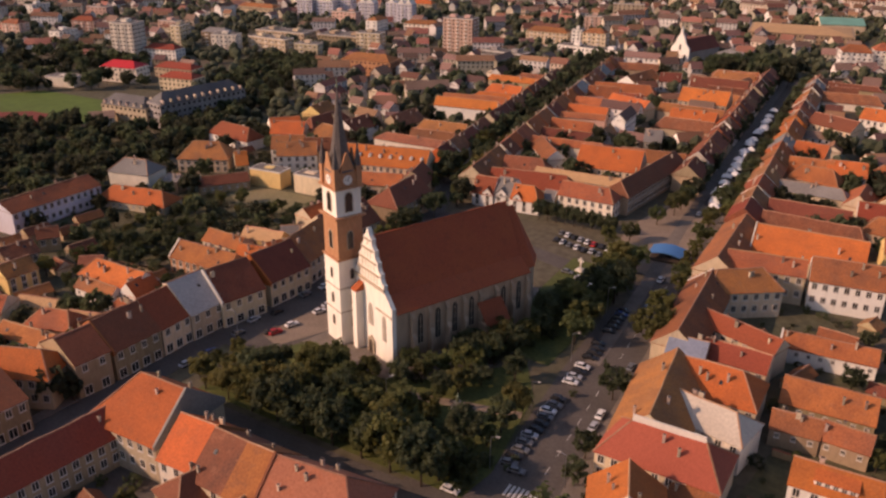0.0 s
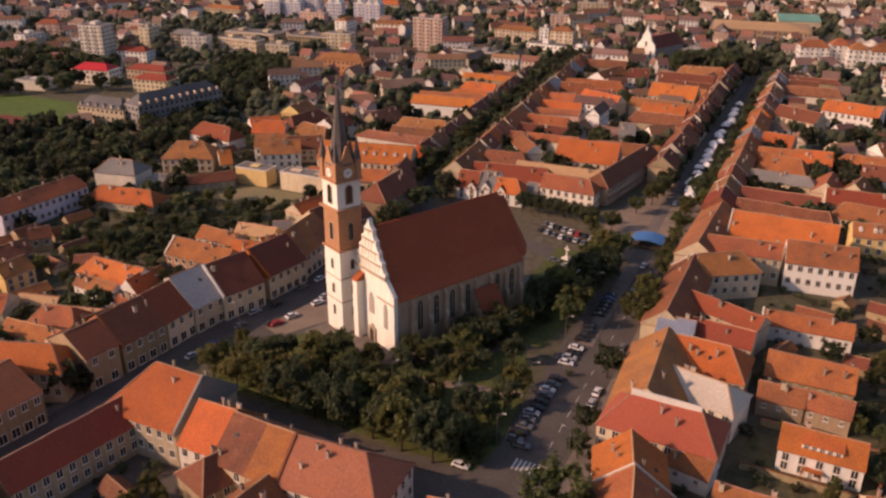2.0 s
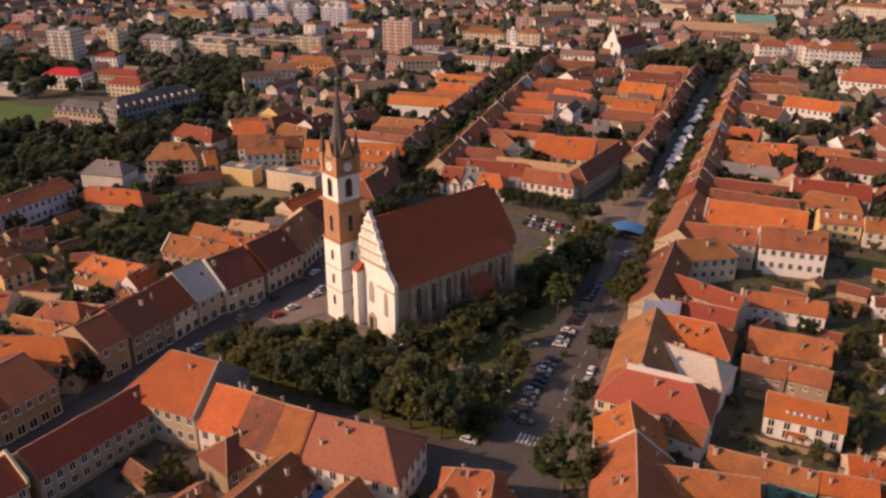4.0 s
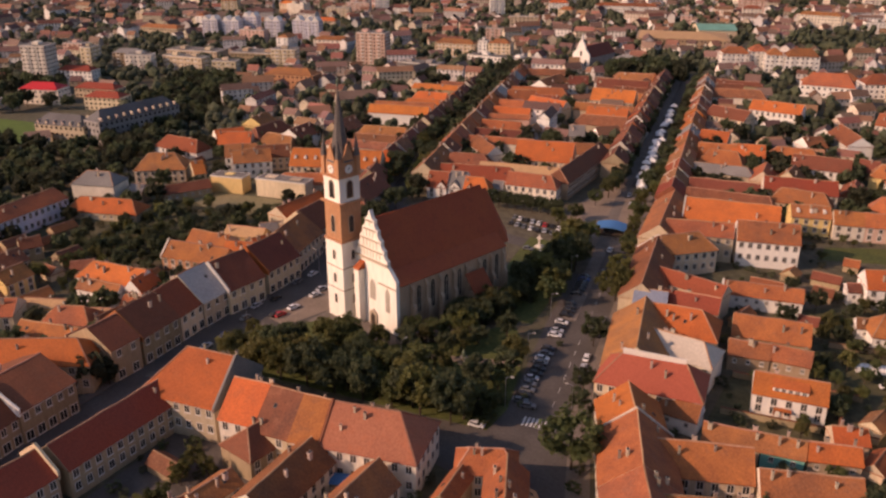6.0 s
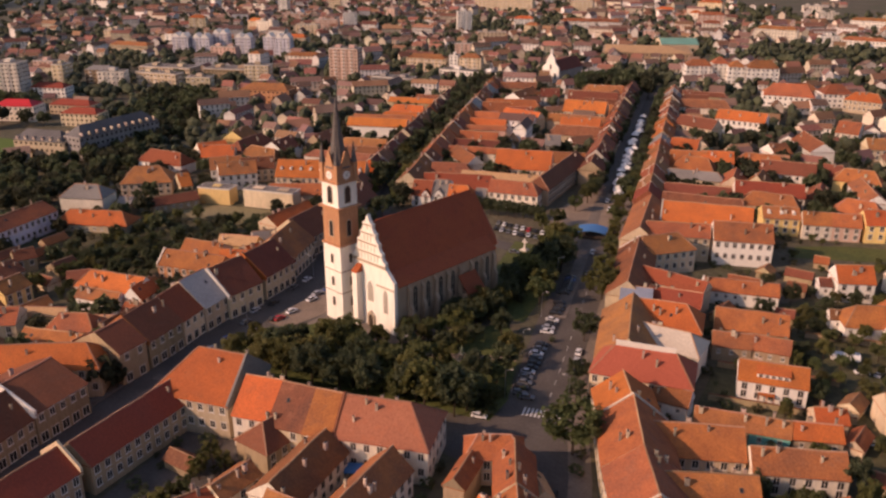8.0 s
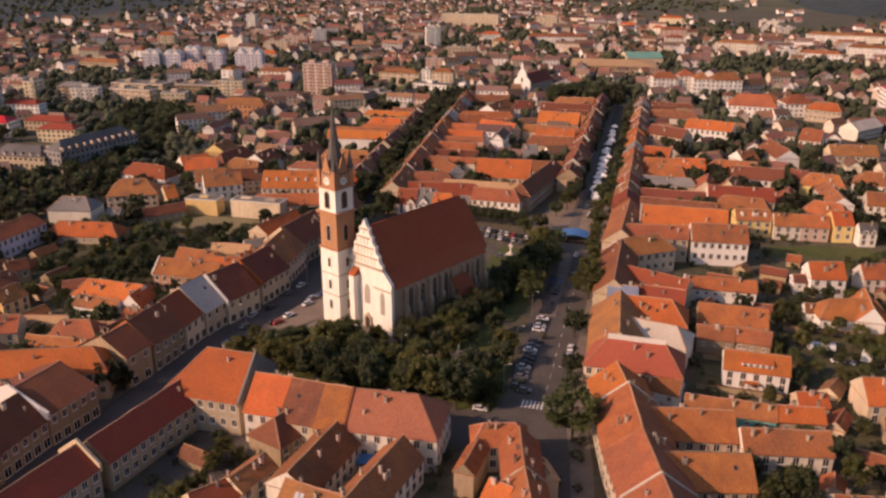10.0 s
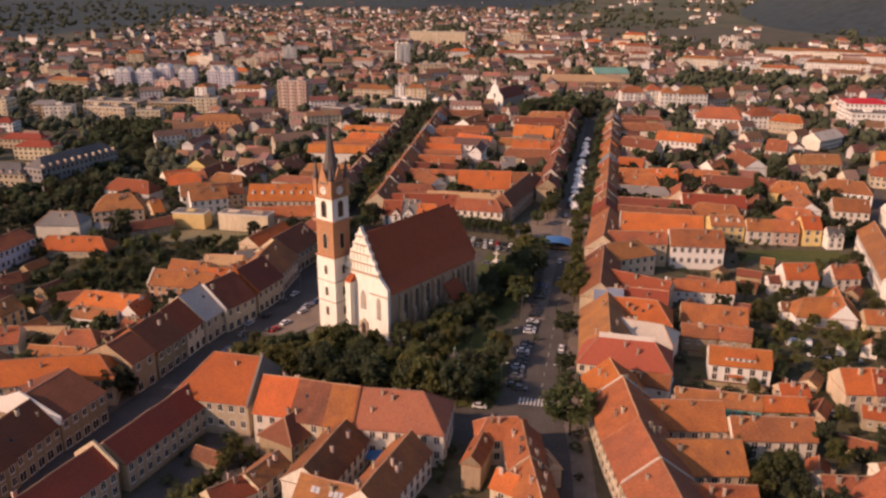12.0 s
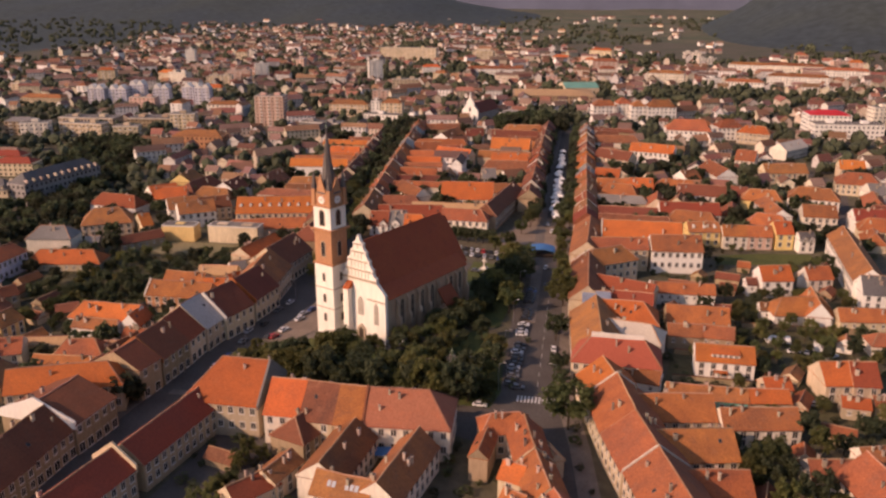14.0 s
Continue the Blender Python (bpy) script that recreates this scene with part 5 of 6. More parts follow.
slab_block(-20, 640, 86, 56, 8, 12, "ochre", "sand", "large hall under a sandy sheet roof", name="hall_building", rise=3.5)
slab_block(-25, 468, 28, 14, 10, -30, "white", "grey", "white office building beside a church", name="office_building")
slab_block(-111.2, 84.4, 16, 8, 7.4, 10, "yellow", None, "pale yellow walled building with a flat top", blank=True, name="hall_building")
slab_block(-84.0, 89.0, 25, 8, 8.0, 7, "cream", None, "long cream walled building with a flat top", blank=True, name="hall_building")

for i in range(58):                        # more slabs of flats in the suburbs
    r = random.Random(500 + i)
    d, az = (r.uniform(800, 1200), r.uniform(-56, -30)) if i < 26 else (r.uniform(900, 1500), r.uniform(-40, 10))
    x, y = 120 + d * math.sin(radians(az)), -249 + d * math.cos(radians(az))
    if any(math.hypot(x - f[0], y - f[1]) < f[3] + 30 for f in FOOT[-130:]):
        continue
    slab_block(x, y, r.uniform(16, 38), 12, r.choice((9, 10, 12, 13, 16)), r.choice((12, 12, 102, 20, -8)), r.choice(("pale", "cream", "cream", "pale", "white", "pink")),
               r.choice((None, None, "brown", "orange")), "pale block of flats in the suburbs", strips=r.random() < 0.5, bay=4.2)


def far_church():
    c = empty("church", pose(-64.5, 459, 0, 0, 0, -14), "white church with a curved baroque gable and dark roof", "church")
    FOOT.append((-50, 480, 0, 30, 20))
    bm = bmesh.new()
    half = [(8, 0), (8, 11), (7.4, 13), (6.0, 14.4), (4.4, 16.0), (3.6, 19.0), (2.6, 21.0), (1.0, 23.0), (0.5, 26.5), (0.0, 28)]
    slab(bm, 0, 0, 0, 1.5, half + [(-x, z) for x, z in half[-2::-1]])
    part("front_wall", bm, "wall_white", c)
    bm = bmesh.new()
    box(bm, -7.2, 7.2, 1.5, 42, 0, 10)
    part("nave_wall", bm, "wall_stone", c, "grey nave wall")
    bm = bmesh.new()
    slab(bm, 0, 0, 1.6, 42.4, [(7.8, 9.8), (0, 18), (-7.8, 9.8)])
    part("roof", bm, "roof_dark", c, "dark tiled roof")
    for x, z0, z1, w in ((0, 1, 5, 1.2), (-4.5, 3, 8, 0.7), (4.5, 3, 8, 0.7), (0, 11, 15, 0.8)):
        bm = bmesh.new()
        box(bm, x - w, x + w, -0.08, -0.003, z0, z1)
        part("window", bm, "glass_dark", c)


far_church()


# ---------------------------------------------------------------- generic town
def seg_dist(px, py, line):
    best = 1e9
    for (ax, ay), (bx, by) in zip(line, line[1:]):
        dx, dy = bx - ax, by - ay
        t = max(0, min(1, ((px - ax) * dx + (py - ay) * dy) / (dx * dx + dy * dy)))
        best = min(best, math.hypot(px - ax - t * dx, py - ay - t * dy))
    return best


def inside(px, py, poly):
    r = False
    for (ax, ay), (bx, by) in zip(poly, poly[1:] + poly[:1]):
        if (ay > py) != (by > py) and px < (bx - ax) * (py - ay) / (by - ay) + ax:
            r = not r
    return r


SQUARE = [(-24, -52), (82, -46), (86, -10), (72, 90), (58, 176), (34, 178), (36, 131), (2, 128), (-6, 120), (-34, 108), (-40, 104), (-30, 40)]
WOODS = [(-305, 28), (-205, 14), (-186, 60), (-192, 120), (-222, 170), (-232, 215), (-300, 320), (-345, 300), (-300, 220), (-238, 190), (-240, 118), (-262, 108), (-298, 105), (-330, 62)]
GARDEN = [(-120, 0), (-100, -6), (-60, 24), (-56, 62), (-74, 69), (-94, 57), (-122, 61), (-122, 30)]
FOOT.append((-99, 71, 0.25, 19, 9))
FOOT.append((160, 132, 0.27, 22, 8))
STADIUM = [(-480, 90), (-330, 60), (-276, 118), (-300, 200), (-400, 230), (-500, 200)]
YARD_E = [(120, -14), (128, 40), (190, 60), (196, 12)]
HAND_E = [(80, -135), (208, -135), (208, 150), (66, 150)]
HAND_W = [(-205, -25), (-56, -45), (-46, 112), (-95, 125), (-205, 112)]
HAND_S = [(-22, -135), (80, -135), (80, -46), (-22, -46)]


def free_spot(x, y, r, roads=7.5, zones=(SQUARE, WOODS, STADIUM, GARDEN)):
    if any(inside(x, y, p) for p in zones):
        return False
    for line in (MAIN, WEST, SOUTH, EAST2):
        if seg_dist(x, y, line) < roads + r:
            return False
    for fx, fy, a, hl, hw in FOOT:
        dx, dy = x - fx, y - fy
        if abs(dx) < hl + 20 and abs(dy) < hl + 20:
            u, v = dx * math.cos(a) + dy * math.sin(a), -dx * math.sin(a) + dy * math.cos(a)
            if abs(u) < hl + r and abs(v) < hw + r:
                return False
    return True


def in_view(x, y, lo=-64, hi=13):
    dx, dy = x - 120, y + 249
    az = math.degrees(math.atan2(dx, dy))
    return lo < az < hi and dy > 0


RT = random.Random(5)
TEMPLATES = {}


def template(kind, roof, wall, ends, close):
    key = (kind, roof, wall, ends, close)
    if key not in TEMPLATES:
        L, hw, ze, zr = ((9, 5.0, 4.2, 8.6), (13, 5.6, 6.0, 11.0), (17, 5.4, 5.6, 10.4), (11, 6.4, 6.6, 12.4), (21, 5.8, 6.2, 11.4))[kind]
        h = house(-L / 2, 0, L / 2, 0, hw, ze, zr, ends, roof, wall, sides="snew" if close and ends == "gg" else ("sn" if close else ""), chimneys=2 if kind != 4 else 3, group="town houses", hatches=kind % 2)
        FOOT.pop()
        if not close:                      # glazing of a distant house, one part a side
            bm = bmesh.new()
            n = int(L / 2.8)
            for s in (-1, 1):
                for i in range(n):
                    for z in ((ze - 1.7,) if ze < 5.5 else (ze - 1.7, ze - 4.6)):
                        u = (i + 0.5) * L / n - L / 2
                        box(bm, u - 0.6, u + 0.6, s * hw - 0.06, s * hw + 0.06, z - 0.8, z + 0.7)
            tagged(part("glazing", bm, "glass_dark", h), kind="stuff")
        TEMPLATES[key] = [h, L, hw, 0]
    return TEMPLATES[key]


def settle_house(x, y, ang, kind, roof, wall, ends, close):
    t = template(kind, roof, wall, ends, close)
    m = pose(x, y, terrain(x, y), 0, 0, ang)
    if t[3] == 0:
        t[0].matrix_basis = m
    else:
        copy_thing(t[0], m)
    t[3] += 1
    FOOT.append((x, y, radians(ang), t[1] / 2, t[2]))


def pick_roof(r):
    v = r.random()
    return "orange" if v < 0.11 else "rust" if v < 0.31 else "brown" if v < 0.54 else "old" if v < 0.78 else "dark" if v < 0.92 else "red" if v < 0.965 else "grey"


def pick_wall(r):
    return r.choice(("cream", "cream", "pale", "pale", "cream", "white", "ochre", "ochre", "cream", "yellow", "pink"))


# closed front of houses along the market street, with long wings behind them
for line, side, off, y0, y1 in ((MAIN, 1, 15.5, 150, 420), (MAIN, -1, 15.5, 190, 420), (WEST, 1, 12.0, 118, 400), (WEST, -1, 12.5, 112, 330)):
    y = y0
    while y < y1:
        ln_ = RT.uniform(12, 18)
        for (ax, ay), (bx, by) in zip(line, line[1:]):
            if ay <= y < by:
                k = (y - ay) / (by - ay)
                x = ax + (bx - ax) * k + side * off
                ang = math.degrees(math.atan2(by - ay, bx - ax))
                hwid = 6.0
                if not free_spot(x, y, 3.0, 0.0, ()):
                    break
                house(x - math.cos(radians(ang)) * ln_ / 2, y - math.sin(radians(ang)) * ln_ / 2, x + math.cos(radians(ang)) * ln_ / 2, y + math.sin(radians(ang)) * ln_ / 2,
                      hwid, RT.uniform(7.4, 8.0), RT.uniform(12.5, 12.9), "gg", pick_roof(RT) if side > 0 else RT.choice(("old", "dark", "dark")), pick_wall(RT), chimneys=RT.choice((1, 2, 2, 3)), group="street front houses",
                      sides="n" if side > 0 else "s", fire=RT.choice(("", "", "", "", "", "a:roof_cream", "a:roof_orange", "a:roof_brown")))
                wing = RT.uniform(16, 38)
                wa = radians(ang - 90 * side + RT.uniform(-7, 7))
                x0, yy0 = x + math.cos(wa) * 6.2, y + math.sin(wa) * 6.2
                if RT.random() < 0.8 and free_spot(x0 + math.cos(wa) * wing * 0.6, yy0 + math.sin(wa) * wing * 0.6, 4.0, 0.0, ()):
                    house(x0, yy0, x0 + math.cos(wa) * wing, yy0 + math.sin(wa) * wing, RT.uniform(4.2, 5.6), RT.uniform(4.5, 7.5), RT.uniform(8.6, 11.5), RT.choice(("gg", "gh")),
                          pick_roof(RT), pick_wall(RT), sides="s" if side < 0 else "n", chimneys=RT.choice((0, 1, 2)), group="courtyard wings")
                break
        y += ln_ - 0.02 if RT.random() < 0.85 else ln_ + 3.2

YARD_TREES = []


def clear_for(x, y, ang, hl, hw, roads):
    """Whether a house of that size fits there."""
    c, sn = math.cos(radians(ang)), math.sin(radians(ang))
    return all(free_spot(x + c * hl * k, y + sn * hl * k, hw * 0.72, roads) for k in (-0.85, 0, 0.85))


SIZES = ((4.5, 5.0), (6.5, 5.6), (8.5, 5.4), (5.5, 6.4), (10.5, 5.8))
for gy in range(-9, 26):
    x = -560.0 + RT.uniform(0, 8)
    while x < 420:
        y = gy * 13.8 + RT.uniform(-2.0, 2.0) - 0.06 * x
        d = math.hypot(x - 120, y + 249)
        kind = RT.choice((0, 1, 1, 2, 2, 3, 4, 4))
        hl, hw = SIZES[kind]
        turn = RT.random() < 0.28
        x += hw if turn else hl
        by_plan = any(inside(x, y, p) for p in (HAND_E, HAND_W, HAND_S))
        if in_view(x, y) and 150 < d < 500 and not by_plan:
            ang = (86 if turn else -4) + RT.uniform(-5, 5)
            if RT.random() < (0.55 if x < -210 else 0.84 if x < -60 else 0.92) and clear_for(x, y, ang, hl, hw, 2.5):
                settle_house(x, y, ang, kind, pick_roof(RT), pick_wall(RT), RT.choice(("gg", "hh", "gh", "hh")), d < 265)
            elif free_spot(x, y, 1.0, 4.5):
                YARD_TREES.append((x, y))
        x += (hw if turn else hl) + RT.choice((0.1, 0.1, 0.3, 1.5, 3.5))

# low sheds and annexes in the yards
RS = random.Random(8)
SHEDS = 0
for _ in range(2600):
    if SHEDS >= 48:
        break
    x, y = RS.uniform(-170, 205), RS.uniform(-130, 160)
    if not any(inside(x, y, p) for p in (HAND_E, HAND_W, HAND_S)) or not in_view(x, y) or (144 < x < 190 and 8 < y < 84):
        continue
    hl, hw = RS.uniform(2.5, 5.5), RS.uniform(2.0, 2.8)
    ang = RS.choice((-5, 84, 72 if x > 100 else 84)) + RS.uniform(-4, 4)
    if all(free_spot(x + math.cos(radians(ang)) * hl * k, y + math.sin(radians(ang)) * hl * k, hw + 0.3, 6.5, (SQUARE, GARDEN, WOODS)) for k in (-1, 0, 1)):
        c, sn = math.cos(radians(ang)) * hl, math.sin(radians(ang)) * hl
        house(x - c, y - sn, x + c, y + sn, hw, 2.6, 4.4, "gg", RS.choice(("brown", "brown", "rust", "old", "dark")), RS.choice(("cream", "ochre", "ochre")), sides="", chimneys=0, group="sheds and annexes")
        SHEDS += 1

# the far suburbs, past counting
def solid_sets(items, name, mat_wall, mat_roof, label):
    """Many far houses in two meshes: walls and roofs, one closed island a house."""
    wv, wf, rv, rf, gv, gf = [], [], [], [], [], []
    for x, y, a, L, W, ze, zr in items:
        z = terrain(x, y)
        c, s = math.cos(a), math.sin(a)
        def P(u, v, h):
            return (x + c * u - s * v, y + s * u + c * v, z + h)
        b = len(wv)
        wv += [P(-L, -W, -2), P(L, -W, -2), P(L, W, -2), P(-L, W, -2), P(-L, -W, ze), P(L, -W, ze), P(L, W, ze), P(-L, W, ze), P(-L, 0, zr - 0.2), P(L, 0, zr - 0.2)]
        wf += [(b, b + 1, b + 5, b + 4), (b + 2, b + 3, b + 7, b + 6), (b + 1, b + 2, b + 6, b + 9, b + 5), (b + 3, b, b + 4, b + 8, b + 7)]
        b = len(rv)
        o = 0.5
        rv += [P(-L - o, -W - o, ze - 0.3), P(L + o, -W - o, ze - 0.3), P(L + o, W + o, ze - 0.3), P(-L - o, W + o, ze - 0.3), P(-L - o, 0, zr), P(L + o, 0, zr)]
        rf += [(b, b + 1, b + 5, b + 4), (b + 2, b + 3, b + 4, b + 5), (b + 3, b + 2, b + 1, b)]
        if math.hypot(x - 120, y + 249) < 1250:
            n = max(2, int(L * 2 / 3.2))
            for sgn in (-1, 1):
                for zz in ((ze - 1.6,) if ze < 5.5 else (ze - 1.6, ze - 4.5)):
                    for i in range(n):
                        u = ((i + 0.5) / n * 2 - 1) * L
                        b = len(gv)
                        w_ = sgn * (W + 0.06)
                        gv += [P(u - 0.6, w_, zz - 0.75), P(u + 0.6, w_, zz - 0.75), P(u + 0.6, w_, zz + 0.7), P(u - 0.6, w_, zz + 0.7)]
                        gf.append((b, b + 1, b + 2, b + 3))
    root = empty(name, pose(0, 0, 0), label, "houses", kind="stuff")
    for pn, v, f, mt in (("walls", wv, wf, mat_wall), ("roofs", rv, rf, mat_roof), ("glazing", gv, gf, "glass_dark")):
        me = bpy.data.meshes.new(pn)
        me.from_pydata(v, [], f)
        me.materials.append(MATS[mt])
        tagged(part(pn, me, None, root), kind="stuff")


# distance haze painted into the suburb: roofs and walls greyer than the near ones
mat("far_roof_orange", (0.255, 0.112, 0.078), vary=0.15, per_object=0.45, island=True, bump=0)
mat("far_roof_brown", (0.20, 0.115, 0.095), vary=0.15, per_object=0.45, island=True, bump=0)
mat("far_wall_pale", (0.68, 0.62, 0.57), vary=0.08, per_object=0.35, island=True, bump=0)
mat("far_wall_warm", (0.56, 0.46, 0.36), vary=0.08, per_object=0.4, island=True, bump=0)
PARKS = ([(60, 640), (290, 650), (300, 770), (70, 740)], [(5, 620), (52, 600), (40, 760), (0, 770)], [(-480, 290), (-310, 300), (-300, 400), (-490, 400)],
         [(-260, 420), (-205, 400), (-340, 640), (-430, 700)], [(-150, 470), (-120, 480), (-215, 640), (-245, 620)], [(-10, 480), (30, 470), (20, 560), (-30, 560)])
FAR = ([], [], [], [])
FAR_TREES = []
RF = random.Random(21)


def reach(az):
    """How far the suburbs go out in that direction."""
    return float(np.interp(az, (-66, -45, -38, -33, -16, -11, -8, -2, 14), (1400, 1620, 1850, 2500, 2700, 1950, 1560, 1470, 1400)))


d = 500.0
while d < 3300:
    st = 14.0 + d * 0.0042
    az = -66.0
    while az < 14:
        az += math.degrees(st / d) * RF.uniform(0.8, 1.2)
        dd = d + RF.uniform(-0.5, 0.5) * st
        if dd > reach(az) * RF.uniform(0.82, 1.05):
            continue
        x, y = 120 + dd * math.sin(radians(az)), -249 + dd * math.cos(radians(az))
        green = noise.noise(Vector((x * 0.006, y * 0.006, 3)))
        if not free_spot(x, y, 5.0, 3.0):
            if not inside(x, y, STADIUM) and free_spot(x, y, 2) and RF.random() < 0.6:
                FAR_TREES.append((x, y, RF.uniform(5, 9)))
            continue
        if RF.random() < 0.40 + (0.57 if any(inside(x, y, p) for p in PARKS) else 0) + (0.3 if green > 0.12 else 0) + (0.18 if az < -34 and dd < 1000 else 0):
            FAR_TREES.append((x, y, RF.uniform(6, 11)))
            if RF.random() < 0.9:
                FAR_TREES.append((x + RF.uniform(-7, 7), y + RF.uniform(-7, 7), RF.uniform(4, 8)))
        else:
            big = RF.random() < 0.10
            ze = RF.uniform(8, 12) if big else RF.uniform(3.5, 7)
            W = RF.uniform(3.4, 4.8)
            L = RF.uniform(8, 14) if big else RF.uniform(3.6, 7)
            FAR[RF.randrange(4)].append((x, y, radians(RF.choice((5, 95, 40)) + RF.uniform(-12, 12)), L, W, ze, ze + RF.uniform(2.2, 4.5)))
    d += st * 0.95
for _ in range(2600):
    az, dd = RF.uniform(-60, 14), RF.uniform(1400, 3000)
    if dd < reach(az) * 0.95:
        continue
    x, y = 120 + dd * math.sin(radians(az)), -249 + dd * math.cos(radians(az))
    if noise.noise(Vector((x * 0.004, y * 0.004, 8))) > (0.05 if az > -34 else -0.5):
        FAR_TREES.append((x, y, RF.uniform(6, 12)))
    elif RF.random() < 0.6 and noise.noise(Vector((x * 0.008, y * 0.008, 1))) > 0.15:
        FAR[RF.randrange(4)].append((x, y, RF.uniform(0, 3.1), RF.uniform(5, 9), 4.5, 5.0, 8.5))
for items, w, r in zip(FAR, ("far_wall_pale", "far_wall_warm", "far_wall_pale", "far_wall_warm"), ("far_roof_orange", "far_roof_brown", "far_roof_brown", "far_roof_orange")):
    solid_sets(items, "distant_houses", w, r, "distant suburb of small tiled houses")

# stadium
bm = bmesh.new()
prism(bm, [(-420, 84), (-330, 62), (-286, 112), (-322, 150), (-388, 142)], -6.2, -5.9)
tagged(part("pitch", bm, "pitch_grass"), "bright green sports pitch", "pitch", kind="structure")
bm = bmesh.new()
prism(bm, [(-372, 76), (-318, 66), (-306, 92), (-318, 110), (-341, 106)], -6.1, -5.8)
tagged(part("running_track", bm, "track_red"), "dark red sports court beside the pitch", "court", kind="structure")


# ---------------------------------------------------------------- trees
def leaf_mesh(seed, quads, size, crown, squash, material):
    """A crown of many small leaf clumps round several limbs, with gaps and an uneven outline."""
    r = np.random.default_rng(seed)
    lobes = []
    for i in range(46):
        a, rad = r.uniform(0, 2 * np.pi), crown * 0.86 * math.sqrt(r.uniform(0.01, 1.0))
        top = math.sqrt(max(0.05, 1 - (rad / crown) ** 2))
        lobes.append((rad * np.cos(a), rad * np.sin(a), crown * squash * r.uniform(-0.7, 0.95) * top, crown * r.uniform(0.13, 0.28)))
    verts, faces = [], []
    for i in range(quads):
        lx, ly, lz, lr = lobes[r.integers(len(lobes))]
        n = r.normal(size=3)
        n /= np.linalg.norm(n)
        if n[2] < -0.55:
            n[2] *= -0.4
        c = np.array((lx, ly, lz)) + n * lr * (1.05 - abs(r.normal(0, 0.34)) + 0.26 * r.normal())
        t = np.cross(n, r.normal(size=3))
        t /= np.linalg.norm(t)
        nn = n * 0.75 + np.array((0, 0, 0.2)) + 0.55 * r.normal(size=3)
        nn /= np.linalg.norm(nn)
        t = np.cross(nn, t)
        t /= np.linalg.norm(t) + 1e-6
        b = np.cross(nn, t)
        s = size * r.uniform(0.6, 1.3)
        k = len(verts)
        for u, v in ((-1, -0.7), (0.2, -1), (1, 0.3), (-0.3, 1)):
            verts.append(tuple(c + t * u * s + b * v * s))
        faces.append((k, k + 1, k + 2, k + 3))
    me = bpy.data.meshes.new("crown")
    me.from_pydata(verts, [], faces)
    me.materials.append(MATS[material])
    return me


def trunk_mesh(seed, height, rad, crown):
    r = random.Random(seed)
    bm = bmesh.new()

    def limb(a, b, r0, r1):
        a, b = Vector(a), Vector(b)
        q = (b - a).to_track_quat("Z", "Y")
        loops = []
        for p, rr in ((a, r0), (b, r1)):
            loops.append([bm.verts.new(p + q @ Vector((rr * math.cos(i * math.tau / 6), rr * math.sin(i * math.tau / 6), 0))) for i in range(6)])
        for i in range(6):
            bm.faces.new([loops[0][i], loops[0][(i + 1) % 6], loops[1][(i + 1) % 6], loops[1][i]])
        bm.faces.new(loops[1])

    limb((0, 0, -0.5), (0.1, 0.05, height), rad, rad * 0.6)
    for i in range(6):
        a = r.uniform(0, math.tau)
        limb((0.05, 0, height * r.uniform(0.7, 0.98)), (math.cos(a) * crown * 0.6, math.sin(a) * crown * 0.6, height + crown * r.uniform(0.2, 0.8)), rad * 0.42, rad * 0.12)
    return mesh_of(bm, "trunk", "bark")


TREES = []
for i, (crown, squash, hgt, q, sz, lm) in enumerate(((4.0, 0.85, 3.6, 1900, 0.33, "leaf"), (3.2, 1.2, 3.4, 1650, 0.30, "leaf_olive"), (4.8, 0.8, 4.2, 2200, 0.36, "leaf_dark"), (2.6, 0.95, 2.4, 1150, 0.28, "leaf"),
                                                     (3.6, 1.0, 3.4, 1750, 0.33, "leaf_dark"), (4.4, 0.75, 3.6, 1900, 0.34, "leaf_olive"))):
    TREES.append((leaf_mesh(40 + i, q, sz, crown, squash, lm), trunk_mesh(60 + i, hgt, 0.24, crown), hgt, crown, squash))
LOW = []
for i, (crown, squash, hgt, q, sz, lm) in enumerate(((4.2, 0.9, 3.6, 390, 0.84, "leaf_dark"), (3.4, 1.1, 3.2, 340, 0.76, "leaf"), (4.6, 0.8, 4.0, 410, 0.90, "leaf_dark"))):
    LOW.append((leaf_mesh(80 + i, q, sz, crown, squash, lm), trunk_mesh(90 + i, hgt, 0.24, crown), hgt, crown, squash))
RTR = random.Random(77)
TREE_AT = []
LOW_AT = []


CLEAR = ([(-9, -15), (-1, -4), (12, -8), (9, -15), (0, -21)], [(56, -13), (53, -5), (61, 11), (66, 0), (65, -12)])


def tree(x, y, scale=1.0, kind=None, low=False, label="broad leafy deciduous tree with a dark green crown"):
    if any(inside(x, y, p) for p in CLEAR):
        return
    if low:
        LOW_AT.append((x, y, scale))
        TREE_AT.append((x, y))
        return
    lib = TREES
    crown, trunk, hgt, cr, sq = lib[RTR.randrange(len(lib)) if kind is None else kind]
    t = empty("tree", pose(x, y, terrain(x, y), 0, 0, RTR.uniform(0, 360)), label, "tree", "trees")
    t.scale = (scale * RTR.uniform(0.9, 1.1), scale * RTR.uniform(0.9, 1.1), scale * RTR.uniform(0.9, 1.12))
    part("trunk", trunk, None, t)
    part("crown", crown, None, t, m=pose(0, 0, hgt + cr * sq * 0.55))
    TREE_AT.append((x, y))


